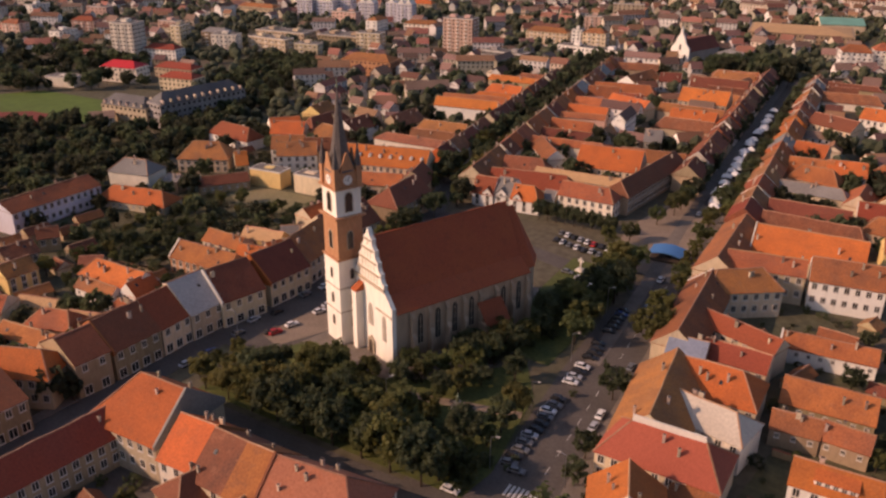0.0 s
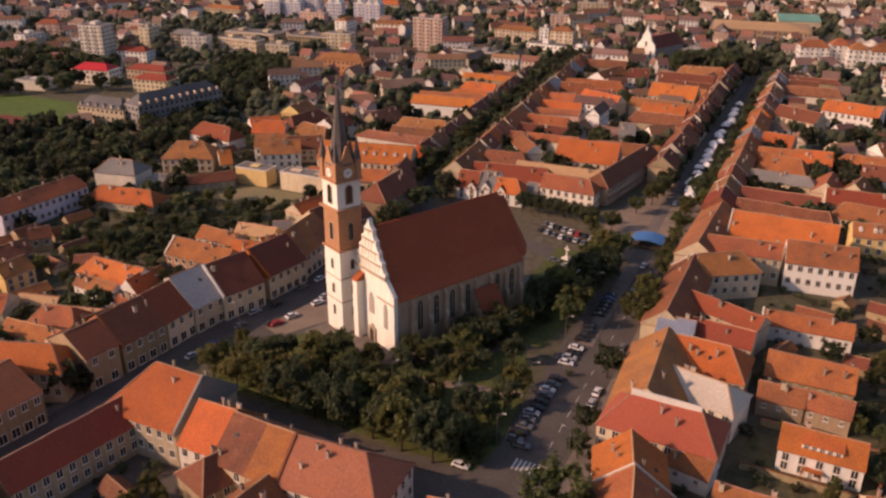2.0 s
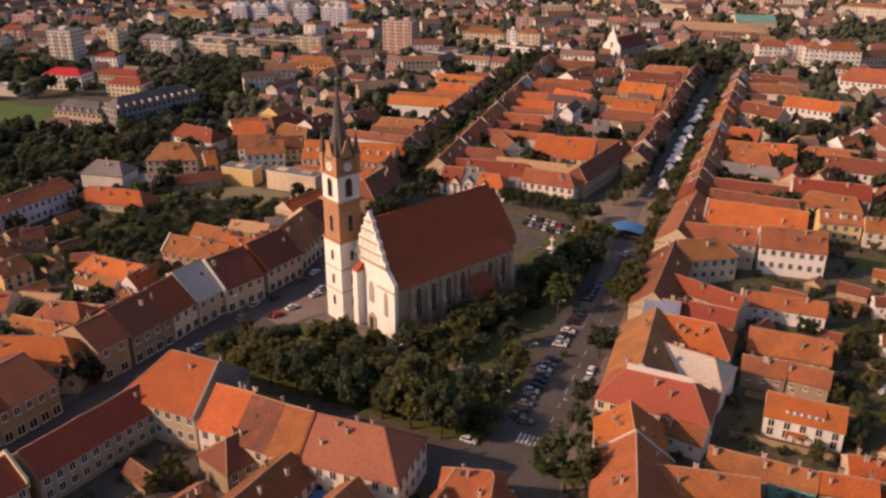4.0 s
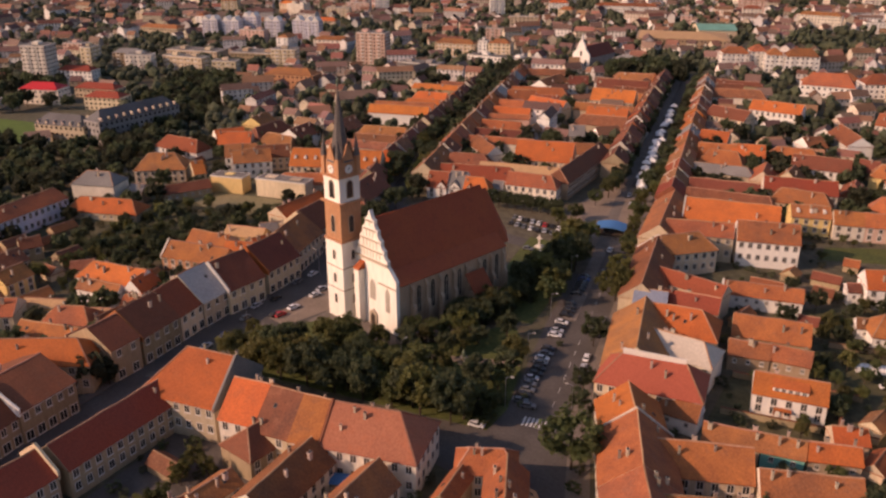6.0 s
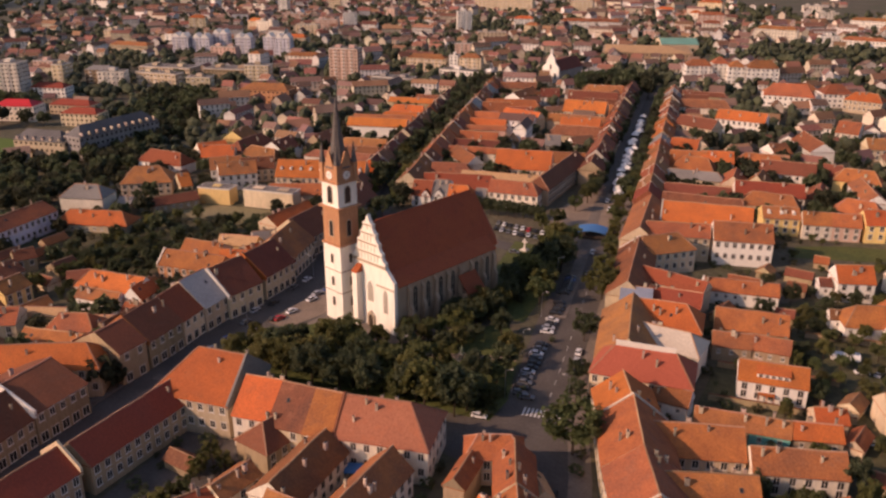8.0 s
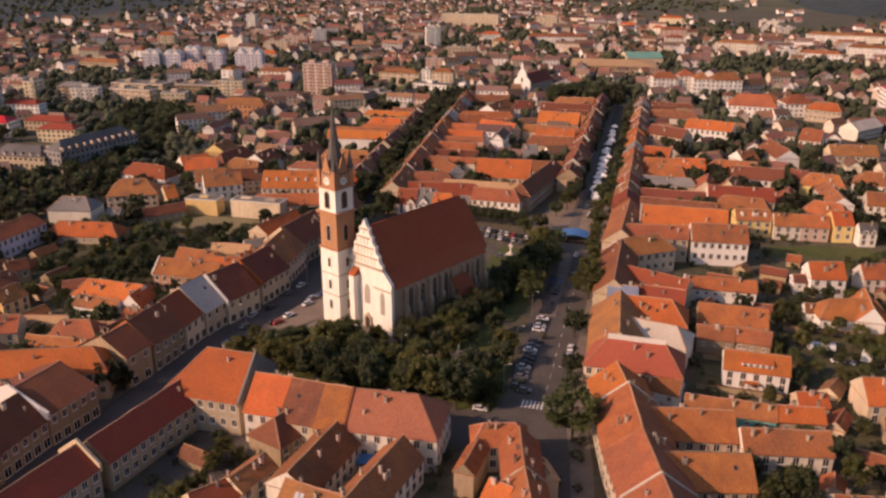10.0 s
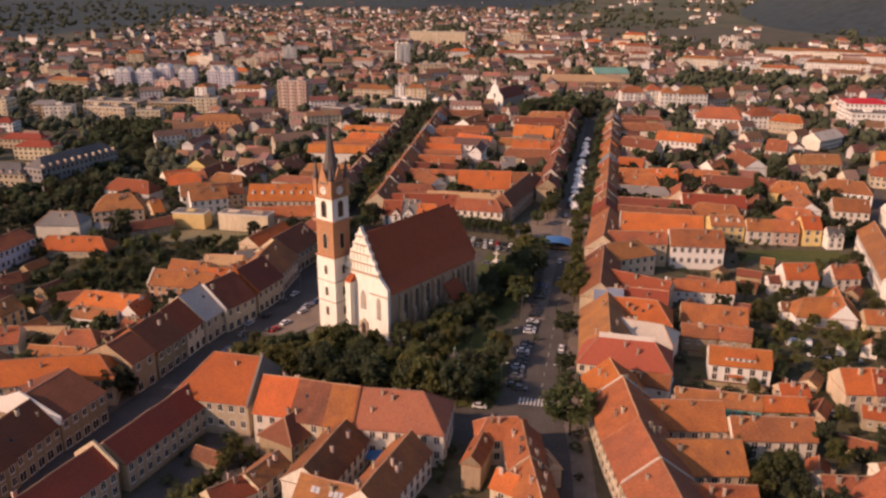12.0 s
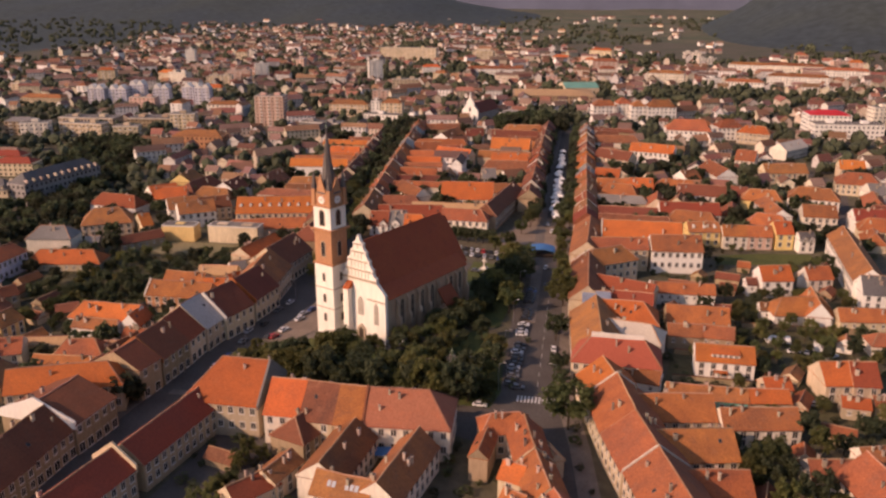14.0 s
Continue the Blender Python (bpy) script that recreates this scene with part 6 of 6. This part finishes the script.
def grove(poly, n, gap, lo, hi, low=False, avoid=0.0):
    xs, ys = [p[0] for p in poly], [p[1] for p in poly]
    for _ in range(n * 14):
        if n <= 0:
            break
        x, y = RTR.uniform(min(xs), max(xs)), RTR.uniform(min(ys), max(ys))
        if not inside(x, y, poly) or any(abs(x - a) < gap and abs(y - b) < gap and math.hypot(x - a, y - b) < gap for a, b in TREE_AT):
            continue
        if avoid and not free_spot(x, y, avoid, 4.5, (SQUARE,)):
            continue
        tree(x, y, RTR.uniform(lo, hi), low=low)
        n -= 1


TREE_AT += [(52.8, -9.8), (57, -4), (60, 2), (56.5, -9)]
# the park before the church and the trees along its flank
grove([(-4, -39), (72, -36), (72, -27), (60, -20), (46, -17), (34, -17), (20, -20), (12, -24), (-4, -29)], 27, 6.2, 0.7, 1.35)
grove([(30, -8), (38, -9), (55, 26), (52, 36), (42, 16)], 14, 4.6, 0.7, 1.1)
grove([(55, 38), (63, 36), (61, 84), (54, 86), (51, 66)], 12, 5.0, 1.0, 1.5)
grove([(44, -12), (60, -14), (64, 8), (54, 12), (46, 2)], 5, 5.2, 0.6, 1.0)
grove([(-13, -24), (-9, -34), (-3, -34), (-5, -24)], 4, 4.6, 0.7, 0.9)
grove([(66, 6), (68, -14), (74, -33), (66, -33), (58, -18)], 10, 4.5, 0.8, 1.1)
for tx, ty, ts, tk in ((96.0, -42.5, 1.7, 0), (88.0, -9, 0.85, 4), (90.2, -19, 0.9, 4), (80.5, 50, 1.45, 5), (78.5, 60, 1.35, 1), (83, 17, 1.15, 4), (75.5, 84, 1.0, 1), (73, 94, 0.9, 0), (71.5, 104, 0.9, 1),
                       (69, 118, 0.9, 1), (67, 130, 1.0, 0), (65, 143, 0.9, 1), (63, 152, 0.9, 0), (44, 118, 0.9, 0), (40, 108, 1.0, 1), (46, 140, 0.9, 0), (48, 153, 1.1, 0)):
    tree(tx, ty, ts, tk)
for tx, ty, ts in ((9.5, -17, 0.95), (15.5, -13.5, 0.85), (21.5, -16, 1.0), (27.0, -13.5, 0.8), (30.5, -19, 1.05), (3.5, -23.5, 0.9), (15, -22, 1.1), (34.0, -9.5, 0.75), (38.5, -3.0, 0.85), (43, 8, 0.9), (24, -9.8, 0.5), (47.5, 15, 0.8), (41, 1.5, 0.7), (46, -7, 0.7), (49, 44, 0.9), (50, 52, 1.05), (47, 60, 0.9), (53, 70, 1.05), (54, 90, 1.35), (18, -18.5, 1.3),
                   (44, -22, 1.1), (36, -26, 1.0), (2, -30, 1.0), (10, -33, 1.1), (22, -34, 1.0), (50, -30, 1.0), (28, -26, 0.9)):
    tree(tx, ty, ts)
for i in range(9):
    tree(5.5 + i * 3.7, 117.6 + 0.35 * i, RTR.uniform(0.75, 0.95), 4)
for tx, ty, ts, tk in ((52.5, 89.0, 1.35, 1), (57.0, 92.5, 1.2, 0), (49.5, 95.5, 1.1, 5), (55.0, 98.5, 1.0, 1)):
    tree(tx, ty, ts, tk)
for i in range(9):
    tree(-6 + i * 8.6, -41.2 + 0.35 * i + RTR.uniform(-0.6, 0.6), RTR.uniform(1.1, 1.5))
for line, offs, y0, y1, gap_ in ((MAIN, (7.4, -11.5), 160, 440, 6.0), (WEST, (5.6, -5.6), 118, 430, 6.5), (WEST, (5.5,), 40, 100, 9.0)):
    y = y0
    while y < y1:
        for (ax, ay), (bx, by) in zip(line, line[1:]):
            if ay <= y < by:
                x = ax + (bx - ax) * (y - ay) / (by - ay)
                for o in offs:
                    if RTR.random() < 0.9:
                        tree(x + o + RTR.uniform(-0.6, 0.6), y + RTR.uniform(-1.5, 1.5), RTR.uniform(0.75, 1.05) if line is MAIN else RTR.uniform(0.95, 1.3), low=y > 190)
        y += gap_
grove(WOODS, 270, 5.4, 0.65, 1.15, low=True)
grove([(-520, 130), (-392, 118), (-355, 172), (-330, 190), (-400, 240), (-520, 240)], 90, 7.0, 0.8, 1.3, low=True, avoid=2.0)
grove(GARDEN, 26, 5.0, 0.4, 0.75)
for tx, ty in ((-102, 58.5), (-84, 64), (-104, 62)):
    tree(tx, ty, 0.9, 3)
grove(YARD_E, 16, 5.0, 0.5, 0.85, avoid=2.0)
grove([(-60, -30), (-48, -34), (-46, 30), (-100, 20), (-110, -30)], 36, 5.0, 0.5, 0.8, avoid=1.5)
grove(HAND_W, 62, 5.2, 0.6, 1.0, low=True, avoid=2.0)
grove([(120, 40), (190, 40), (185, 130), (120, 90)], 26, 5.0, 0.5, 0.9, avoid=1.5)
grove([(130, -90), (185, -60), (190, 0), (140, -20)], 26, 5.0, 0.6, 1.1, avoid=1.5)
grove([(-30, 420), (25, 420), (20, 470), (-40, 455)], 24, 6, 1.2, 1.7, low=True)
grove([(17, -116), (23, -114), (24, -80), (18, -78)], 8, 4.5, 0.6, 0.9, avoid=1.5)
grove([(143, 8), (190, 14), (192, 78), (144, 82)], 32, 4.2, 0.4, 0.8, avoid=1.5)
grove([(138, 118), (172, 124), (176, 144), (142, 140)], 13, 4.0, 0.35, 0.7, avoid=1.2)
tree(147.5, -53.0, 1.3, 0)
tree(142.5, -52.0, 0.9, 0)
tree(139.0, -42.5, 0.8, 4)
grove([(-209, 381), (-51, 404), (5, 234), (-30, 130), (-100, 150)], 75, 5.0, 0.6, 1.1, low=True, avoid=1.6)
grove([(80, 155), (205, 155), (235, 330), (60, 330)], 60, 5.0, 0.6, 1.1, low=True, avoid=1.6)
for x, y in YARD_TREES:
    for _ in range(2):
        tree(x + RTR.uniform(-4, 4), y + RTR.uniform(-4, 4), RTR.uniform(0.6, 1.1), low=True)


BUSHES = []
for poly, n in ((GARDEN, 150), (WOODS, 380), (HAND_W, 130), (HAND_E, 280), (HAND_S, 60), ([(-8, -38), (72, -35), (72, -24), (36, -14), (14, -22), (-6, -28)], 150), ([(30, -8), (38, -9), (56, 26), (60, 80), (46, 88), (42, 16)], 55)):
    xs_, ys_ = [p[0] for p in poly], [p[1] for p in poly]
    for _ in range(n * 3):
        x, y = RTR.uniform(min(xs_), max(xs_)), RTR.uniform(min(ys_), max(ys_))
        if inside(x, y, poly) and free_spot(x, y, 0.6, 5.5, ()):
            BUSHES.append((x, y, RTR.uniform(0.16, 0.42)))


def woodland():
    """Woods and yard trees past counting, joined into one mesh with real leaves and trunks."""
    r = np.random.default_rng(14)
    vs, fs, mi, k = [], [], [], 0
    lib = []
    for crown, trunk, hgt, cr, sq in LOW:
        cv = np.array([v.co[:] for v in crown.vertices]) + (0, 0, hgt + cr * sq * 0.55)
        cf = np.array([p.vertices[:] for p in crown.polygons])
        tv = np.array([v.co[:] for v in trunk.vertices])
        tf = np.array([p.vertices[:] for p in trunk.polygons if len(p.vertices) == 4])
        lib.append((np.concatenate((cv, tv)), np.concatenate((cf, tf + len(cv))), len(cf), len(tf)))
    for x, y, s_ in LOW_AT:
        v, f, nc, nt_ = lib[r.integers(len(lib))]
        a = r.uniform(0, 2 * np.pi)
        rot = np.array(((np.cos(a), -np.sin(a), 0), (np.sin(a), np.cos(a), 0), (0, 0, 1)))
        vs.append((v * s_ * r.uniform(0.9, 1.1, 3)) @ rot.T + (x, y, terrain(x, y)))
        fs.append(f + k)
        mi += [int(r.integers(2))] * nc + [2] * nt_
        k += len(v)
    for x, y, s_ in BUSHES:                # undergrowth without a trunk
        v, f, nc, nt_ = lib[r.integers(len(lib))]
        keep = np.arange(0, nc, 5)
        q = f[:nc][keep]
        pts = v[q.ravel()] - (0, 0, 5.2)
        vs.append(pts * (s_ * 1.15, s_ * 1.15, s_) * r.uniform(0.85, 1.15, 3) + (x, y, terrain(x, y) + 3.2 * s_))
        fs.append(np.arange(len(pts)).reshape(-1, 4) + k)
        mi += [int(r.integers(2))] * len(q)
        k += len(pts)
    me = bpy.data.meshes.new("woodland")
    me.from_pydata(np.concatenate(vs).tolist(), [], np.concatenate(fs).tolist())
    for m in ("leaf_wood", "leaf_dark", "bark"):
        me.materials.append(MATS[m])
    me.polygons.foreach_set("material_index", mi)
    tagged(new("woodland", me), "dense dark green trees of the parks and yards", "trees", kind="stuff")


woodland()


def far_trees():
    ico = bmesh.new()
    bmesh.ops.create_icosphere(ico, subdivisions=1, radius=1.0)
    base = np.array([v.co[:] for v in ico.verts])
    tri = np.array([[v.index for v in f.verts] for f in ico.faces])
    ico.free()
    r = np.random.default_rng(9)
    vs, fs, k = [], [], 0
    for x, y, s in FAR_TREES:
        for _ in range(3):
            j = base * (s * 0.42 * r.uniform(0.7, 1.15, (len(base), 1))) * np.array((1, 1, 0.95))
            j = j + np.array((x + r.uniform(-0.5, 0.5) * s, y + r.uniform(-0.5, 0.5) * s, terrain(x, y) + s * r.uniform(0.25, 0.75)))
            vs.append(j)
            fs.append(tri + k)
            k += len(base)
    me = bpy.data.meshes.new("distant_trees")
    me.from_pydata(np.concatenate(vs).tolist(), [], np.concatenate(fs).tolist())
    me.materials.append(MATS["leaf_far"])
    tagged(new("distant_trees", me), "dark trees between the distant houses", "trees", kind="stuff")


far_trees()


# ---------------------------------------------------------------- cars, tents, monument, lamps
def car_template(paint):
    c = empty("car", pose(0, 0, 0), f"parked {paint} car on the asphalt", "car", "parked cars")
    bm = bmesh.new()
    slab(bm, 0, 0, -0.86, 0.86, [(-2.1, 0.28), (2.05, 0.28), (2.15, 0.5), (2.05, 0.78), (1.1, 0.9), (-1.9, 0.95), (-2.15, 0.72)])
    bmesh.ops.bevel(bm, geom=bm.edges[:], offset=0.07, segments=1, affect="EDGES")
    part("body", bm, "paint_" + paint, c)
    bm = bmesh.new()
    hexa(bm, [(-1.75, -0.78, 0.9), (1.05, -0.78, 0.88), (1.05, 0.78, 0.88), (-1.75, 0.78, 0.9), (-1.25, -0.6, 1.42), (0.3, -0.6, 1.42), (0.3, 0.6, 1.42), (-1.25, 0.6, 1.42)])
    part("glazing", bm, "glass_dark", c)
    bm = bmesh.new()
    hexa(bm, [(-1.3, -0.63, 1.40), (0.34, -0.63, 1.40), (0.34, 0.63, 1.40), (-1.3, 0.63, 1.40), (-1.2, -0.57, 1.48), (0.25, -0.57, 1.48), (0.25, 0.57, 1.48), (-1.2, 0.57, 1.48)])
    part("car_roof", bm, "paint_" + paint, c)
    bm = bmesh.new()
    bmesh.ops.create_cone(bm, cap_ends=True, segments=14, radius1=0.31, radius2=0.31, depth=0.22)
    bmesh.ops.rotate(bm, verts=bm.verts, matrix=Matrix.Rotation(radians(90), 3, "X"))
    wheel = mesh_of(bm, "wheel", "tyre")
    for x in (-1.3, 1.32):
        for y in (-0.8, 0.8):
            part("wheel", wheel, None, c, m=pose(x, y, 0.31))
    return c


CARS = {}


def car(x, y, ang, paint):
    m = pose(x, y, terrain(x, y) + 0.06, 0, 0, ang)
    if paint not in CARS:
        CARS[paint] = car_template(paint)
        CARS[paint].matrix_basis = m
    else:
        copy_thing(CARS[paint], m)


RC = random.Random(3)
y = -21.0
while y < 64:                              # angled rank beside the park
    k = (y + 24) / 90
    paint = RC.choice(("black", "silver", "white", "grey", "black", "white", "grey", "red", "silver", "black", "blue"))
    if RC.random() < 0.86:
        car(75.2 - 9.6 * k + RC.uniform(-0.3, 0.3), y, 10 + RC.uniform(-3, 3), paint)
    y += RC.uniform(2.7, 3.2)
for x, y, a, p in ((83.6, 8.6, 97, "white"), (84.4, 3.0, 97, "silver"), (80.8, 34, 96, "grey"), (82.2, 24, 97, "black"), (86, -3, 97, "black"), (-12.1, -3.0, 75, "white"), (-12.8, -9.2, 75, "red"), (-23.7, -7.4, 88, "silver"),
                   (-14.2, -9.8, 75, "black"), (-11.2, 8.0, 75, "white"), (-12.0, 13.0, 75, "silver"), (-10.6, 18.0, 75, "blue"), (-22.8, 14, 88, "grey"), (-21.5, 0, 88, "black"), (-21.2, -16, 88, "grey"),
                   (-22.0, 22, 88, "white"), (77.5, -22.5, 12, "grey"), (69.0, -36.5, 5, "white"), (86, -50, 104, "silver"), (96.5, -60, 106, "black"), (50, 74, 8, "white"), (44, 77, 8, "silver"), (38, 79, 8, "grey"), (53.5, 70, 8, "black"),
                   (23.0, 108.6, 100, "white"), (26.0, 108.0, 100, "black"), (29.0, 107.4, 100, "silver"), (32.0, 106.8, 100, "white"), (35.0, 106.2, 100, "red"), (27.8, 100.6, 100, "grey"), (31.0, 100.0, 100, "white"), (34.2, 99.2, 100, "black"),
                   (37.0, 100.0, 100, "silver"), (38.2, 106, 100, "black"), (40.5, 99, 100, "grey"), (41.4, 105, 100, "white"), (24.5, 101.6, 100, "silver"), (21.4, 102.4, 100, "black"), (20.2, 109.4, 100, "grey"), (44, 98.4, 100, "blue"), (162, 30, 15, "white"), (166.5, 31, 70, "silver"), (174, 30, 30, "white"), (164, -8, 20, "white"), (66.5, 92, 95, "white"), (60, 148, 97, "white"), (56, 160, 97, "silver"), (70.5, 70, 97, "grey"), (-19.5, -28, 88, "blue"), (-19.8, -36, 88, "silver")):
    car(x, y, a, p)


def tent_template():
    t = empty("market_tent", pose(0, 0, 0), "white canvas market tent with a pointed roof", "tent", "market tents")
    bm = bmesh.new()
    hexa(bm, [(-2.2, -2.0, 2.4), (2.2, -2.0, 2.4), (2.2, 2.0, 2.4), (-2.2, 2.0, 2.4), (-0.1, -0.1, 3.9), (0.1, -0.1, 3.9), (0.1, 0.1, 3.9), (-0.1, 0.1, 3.9)])
    box(bm, -2.2, 2.2, -2.0, 2.0, 2.1, 2.4)
    part("canopy", bm, "canvas_white", t)
    bm = bmesh.new()
    box(bm, -0.05, 0.05, -0.05, 0.05, 0, 2.1)
    pole = mesh_of(bm, "pole", "steel")
    for x in (-2.05, 2.05):
        for y in (-1.85, 1.85):
            part("pole", pole, None, t, m=pose(x, y, 0))
    return t


tent0 = tent_template()
first = True
y = 168.0
while y < 352:
    for (ax, ay), (bx, by) in zip(MAIN, MAIN[1:]):
        if ay <= y < by:
            x = ax + (bx - ax) * (y - ay) / (by - ay) - 0.8 + RC.uniform(-1.6, 1.6)
            m = pose(x, y, 0.06, 0, 0, 8)
            if first:
                tent0.matrix_basis, first = m, False
            else:
                copy_thing(tent0, m)
    y += RC.choice((4.6, 4.8, 5.4, 9.5, 15.0))


def stage_canopy():
    t = empty("stage_canopy", pose(61.5, 110.5, 0.06, 0, 0, 8), "blue arched stage canopy on the market place", "canopy")
    bm = bmesh.new()
    pts = [(-6.0 + 12.0 * i / 10, 3.0 + 1.1 * math.sin(math.pi * i / 10)) for i in range(11)]
    slab(bm, 0, 0, -4.5, 4.5, pts + [(x, z - 0.25) for x, z in pts[::-1]])
    part("roof_sheet", bm, "canvas_blue", t)
    for x in (-5.8, 5.8):
        for y in (-4.3, 4.3):
            bm = bmesh.new()
            box(bm, x - 0.12, x + 0.12, y - 0.12, y + 0.12, 0, 3.0)
            part("post", bm, "steel", t)
    bm = bmesh.new()
    box(bm, -5.6, 5.6, -4.0, 4.0, 0, 0.9)
    part("stage_floor", bm, "bark", t)


stage_canopy()


def monument(x, y, material, label, h=3.0):
    t = empty("monument", pose(x, y, 0.12), label, "monument")
    bm = bmesh.new()
    box(bm, -1.3, 1.3, -1.3, 1.3, 0, 0.5)
    box(bm, -0.75, 0.75, -0.75, 0.75, 0.5, h)
    box(bm, -0.9, 0.9, -0.9, 0.9, h, h + 0.25)
    part("pedestal", bm, "trim_stone", t)
    bm = bmesh.new()
    prev = None
    for z, r in ((0, 0.5), (0.9, 0.42), (1.5, 0.5), (1.9, 0.2), (2.2, 0.24), (2.45, 0.05)):
        ring = [bm.verts.new((r * math.cos(i * math.tau / 8), r * math.sin(i * math.tau / 8), h + 0.253 + z)) for i in range(8)]
        if prev:
            for i in range(8):
                bm.faces.new([prev[i], prev[(i + 1) % 8], ring[(i + 1) % 8], ring[i]])
        prev = ring
    bm.faces.new(prev)
    part("statue", bm, material, t)


monument(52.8, -9.8, "bronze", "stone pedestal with a small statue among the trees", 2.0)


def stone_cross(x, y):
    t = empty("memorial_cross", pose(x, y, 0.12, 0, 0, -12), "tall white stone memorial cross on the grass", "memorial")
    bm = bmesh.new()
    box(bm, -1.5, 1.5, -1.5, 1.5, 0, 0.35)
    box(bm, -1.0, 1.0, -1.0, 1.0, 0.35, 0.8)
    part("plinth", bm, "trim_white", t)
    bm = bmesh.new()
    box(bm, -0.26, 0.26, -0.22, 0.22, 0.8, 4.9)
    box(bm, -1.15, -0.263, -0.22, 0.22, 3.4, 3.9)
    box(bm, 0.263, 1.15, -0.22, 0.22, 3.4, 3.9)
    part("cross", bm, "trim_white", t)


stone_cross(40.8, 83.5)


def awning(x, y, z):
    t = empty("awning", pose(x, y, 0, 0, 0, 20), "blue tarpaulin stretched over a courtyard corner", "awning")
    bm = bmesh.new()
    hexa(bm, [(-2.4, -1.6, z), (2.4, -1.6, z - 0.2), (2.4, 1.6, z + 0.5), (-2.4, 1.6, z + 0.7), (-2.4, -1.6, z + 0.06), (2.4, -1.6, z - 0.14), (2.4, 1.6, z + 0.56), (-2.4, 1.6, z + 0.76)])
    part("tarpaulin", bm, "canvas_blue", t)
    for px, py, h in ((-2.2, -1.4, z), (2.2, -1.4, z - 0.2), (2.2, 1.4, z + 0.45), (-2.2, 1.4, z + 0.65)):
        bm = bmesh.new()
        box(bm, px - 0.06, px + 0.06, py - 0.06, py + 0.06, 0, h)
        part("post", bm, "steel", t)


awning(52.6, -73.5, 3.4)


def lamp_template():
    t = empty("street_lamp", pose(0, 0, 0), "grey steel street lamp with a curved arm", "street lamp", "street lamps")
    bm = bmesh.new()
    bmesh.ops.create_cone(bm, cap_ends=True, segments=8, radius1=0.11, radius2=0.06, depth=9.0)
    bmesh.ops.translate(bm, verts=bm.verts, vec=(0, 0, 4.5))
    part("pole", bm, "steel", t)
    bm = bmesh.new()
    hexa(bm, [(0, -0.05, 8.8), (1.6, -0.05, 9.3), (1.6, 0.05, 9.3), (0, 0.05, 8.8), (0, -0.05, 8.9), (1.6, -0.05, 9.4), (1.6, 0.05, 9.4), (0, 0.05, 8.9)])
    part("arm", bm, "steel", t)
    bm = bmesh.new()
    box(bm, 1.3, 2.1, -0.14, 0.14, 9.24, 9.38)
    part("lamp_head", bm, "trim_white", t)
    return t


lamp0 = lamp_template()
spots = [(72.0, -25, 10), (68.5, 0, 10), (65.5, 28, 10), (61.5, 60, 10), (38.0, -20, 60), (88.8, -21, 190), (-19, -18, 180), (-20.5, 24, 180), (90.5, -38, 190)]
for i, (x, y, a) in enumerate(spots):
    m = pose(x, y, 0.05, 0, 0, a)
    if i == 0:
        lamp0.matrix_basis = m
    else:
        copy_thing(lamp0, m)


def garden_wall(ax, ay, bx, by, h=1.9):
    """A plastered plot wall with a tiled coping."""
    d = Vector((bx - ax, by - ay))
    t = empty("garden_wall", pose((ax + bx) / 2, (ay + by) / 2, 0, 0, 0, math.degrees(math.atan2(d.y, d.x))), "weathered plastered garden wall with a tiled coping", "wall", "garden walls")
    L = d.length
    bm = bmesh.new()
    box(bm, -L / 2, L / 2, -0.16, 0.16, -0.3, h)
    part("wall", bm, "wall_ochre", t)
    bm = bmesh.new()
    slab(bm, -L / 2, L / 2, -0.3, 0.3, [(-L / 2, h + 0.003), (L / 2, h + 0.003), (L / 2, h + 0.14), (-L / 2, h + 0.14)])
    part("coping", bm, "roof_old", t)


for ax, ay, bx, by in ((121, -26.5, 158, -22.5), (123, -2.5, 160, 0.5), (123, 17.5, 156, 19.5), (146, 48.0, 188, 53.0), (150, -8, 152, 16), (-96, -9, -60, 1)):
    garden_wall(ax, ay, bx, by)


def greenhouse(x, y, ang, length):
    """A garden tunnel of pale sheeting over steel hoops."""
    t = empty("greenhouse", pose(x, y, 0.06, 0, 0, ang), "white plastic garden greenhouse on steel hoops", "greenhouse", "greenhouses")
    arc = [(1.7 * math.cos(math.pi * i / 8), 0.5 + 1.5 * math.sin(math.pi * i / 8)) for i in range(9)]
    bm = bmesh.new()
    rows = [[bm.verts.new((u, p, q)) for p, q in [(1.7, 0.0)] + arc + [(-1.7, 0.0)]] for u in (-length / 2, length / 2)]
    for i in range(10):
        bm.faces.new([rows[0][i], rows[0][i + 1], rows[1][i + 1], rows[1][i]])
    for r in rows:
        bm.faces.new(r)
    part("cover", bm, "canvas_white", t)
    hoop = bmesh.new()
    slab(hoop, 0, 0, -0.05, 0.05, [(p * 1.03, q * 1.02) for p, q in arc] + [(p * 0.98, q * 0.97) for p, q in arc[::-1]])
    hoop = mesh_of(hoop, "hoop", "steel")
    for i in range(5):
        part("hoop", hoop, None, t, m=pose(-length / 2 + length * i / 4, 0, 0, 0, 0, 90))


greenhouse(157.5, 38.5, 12, 8)
greenhouse(170.5, 36.5, 78, 6)
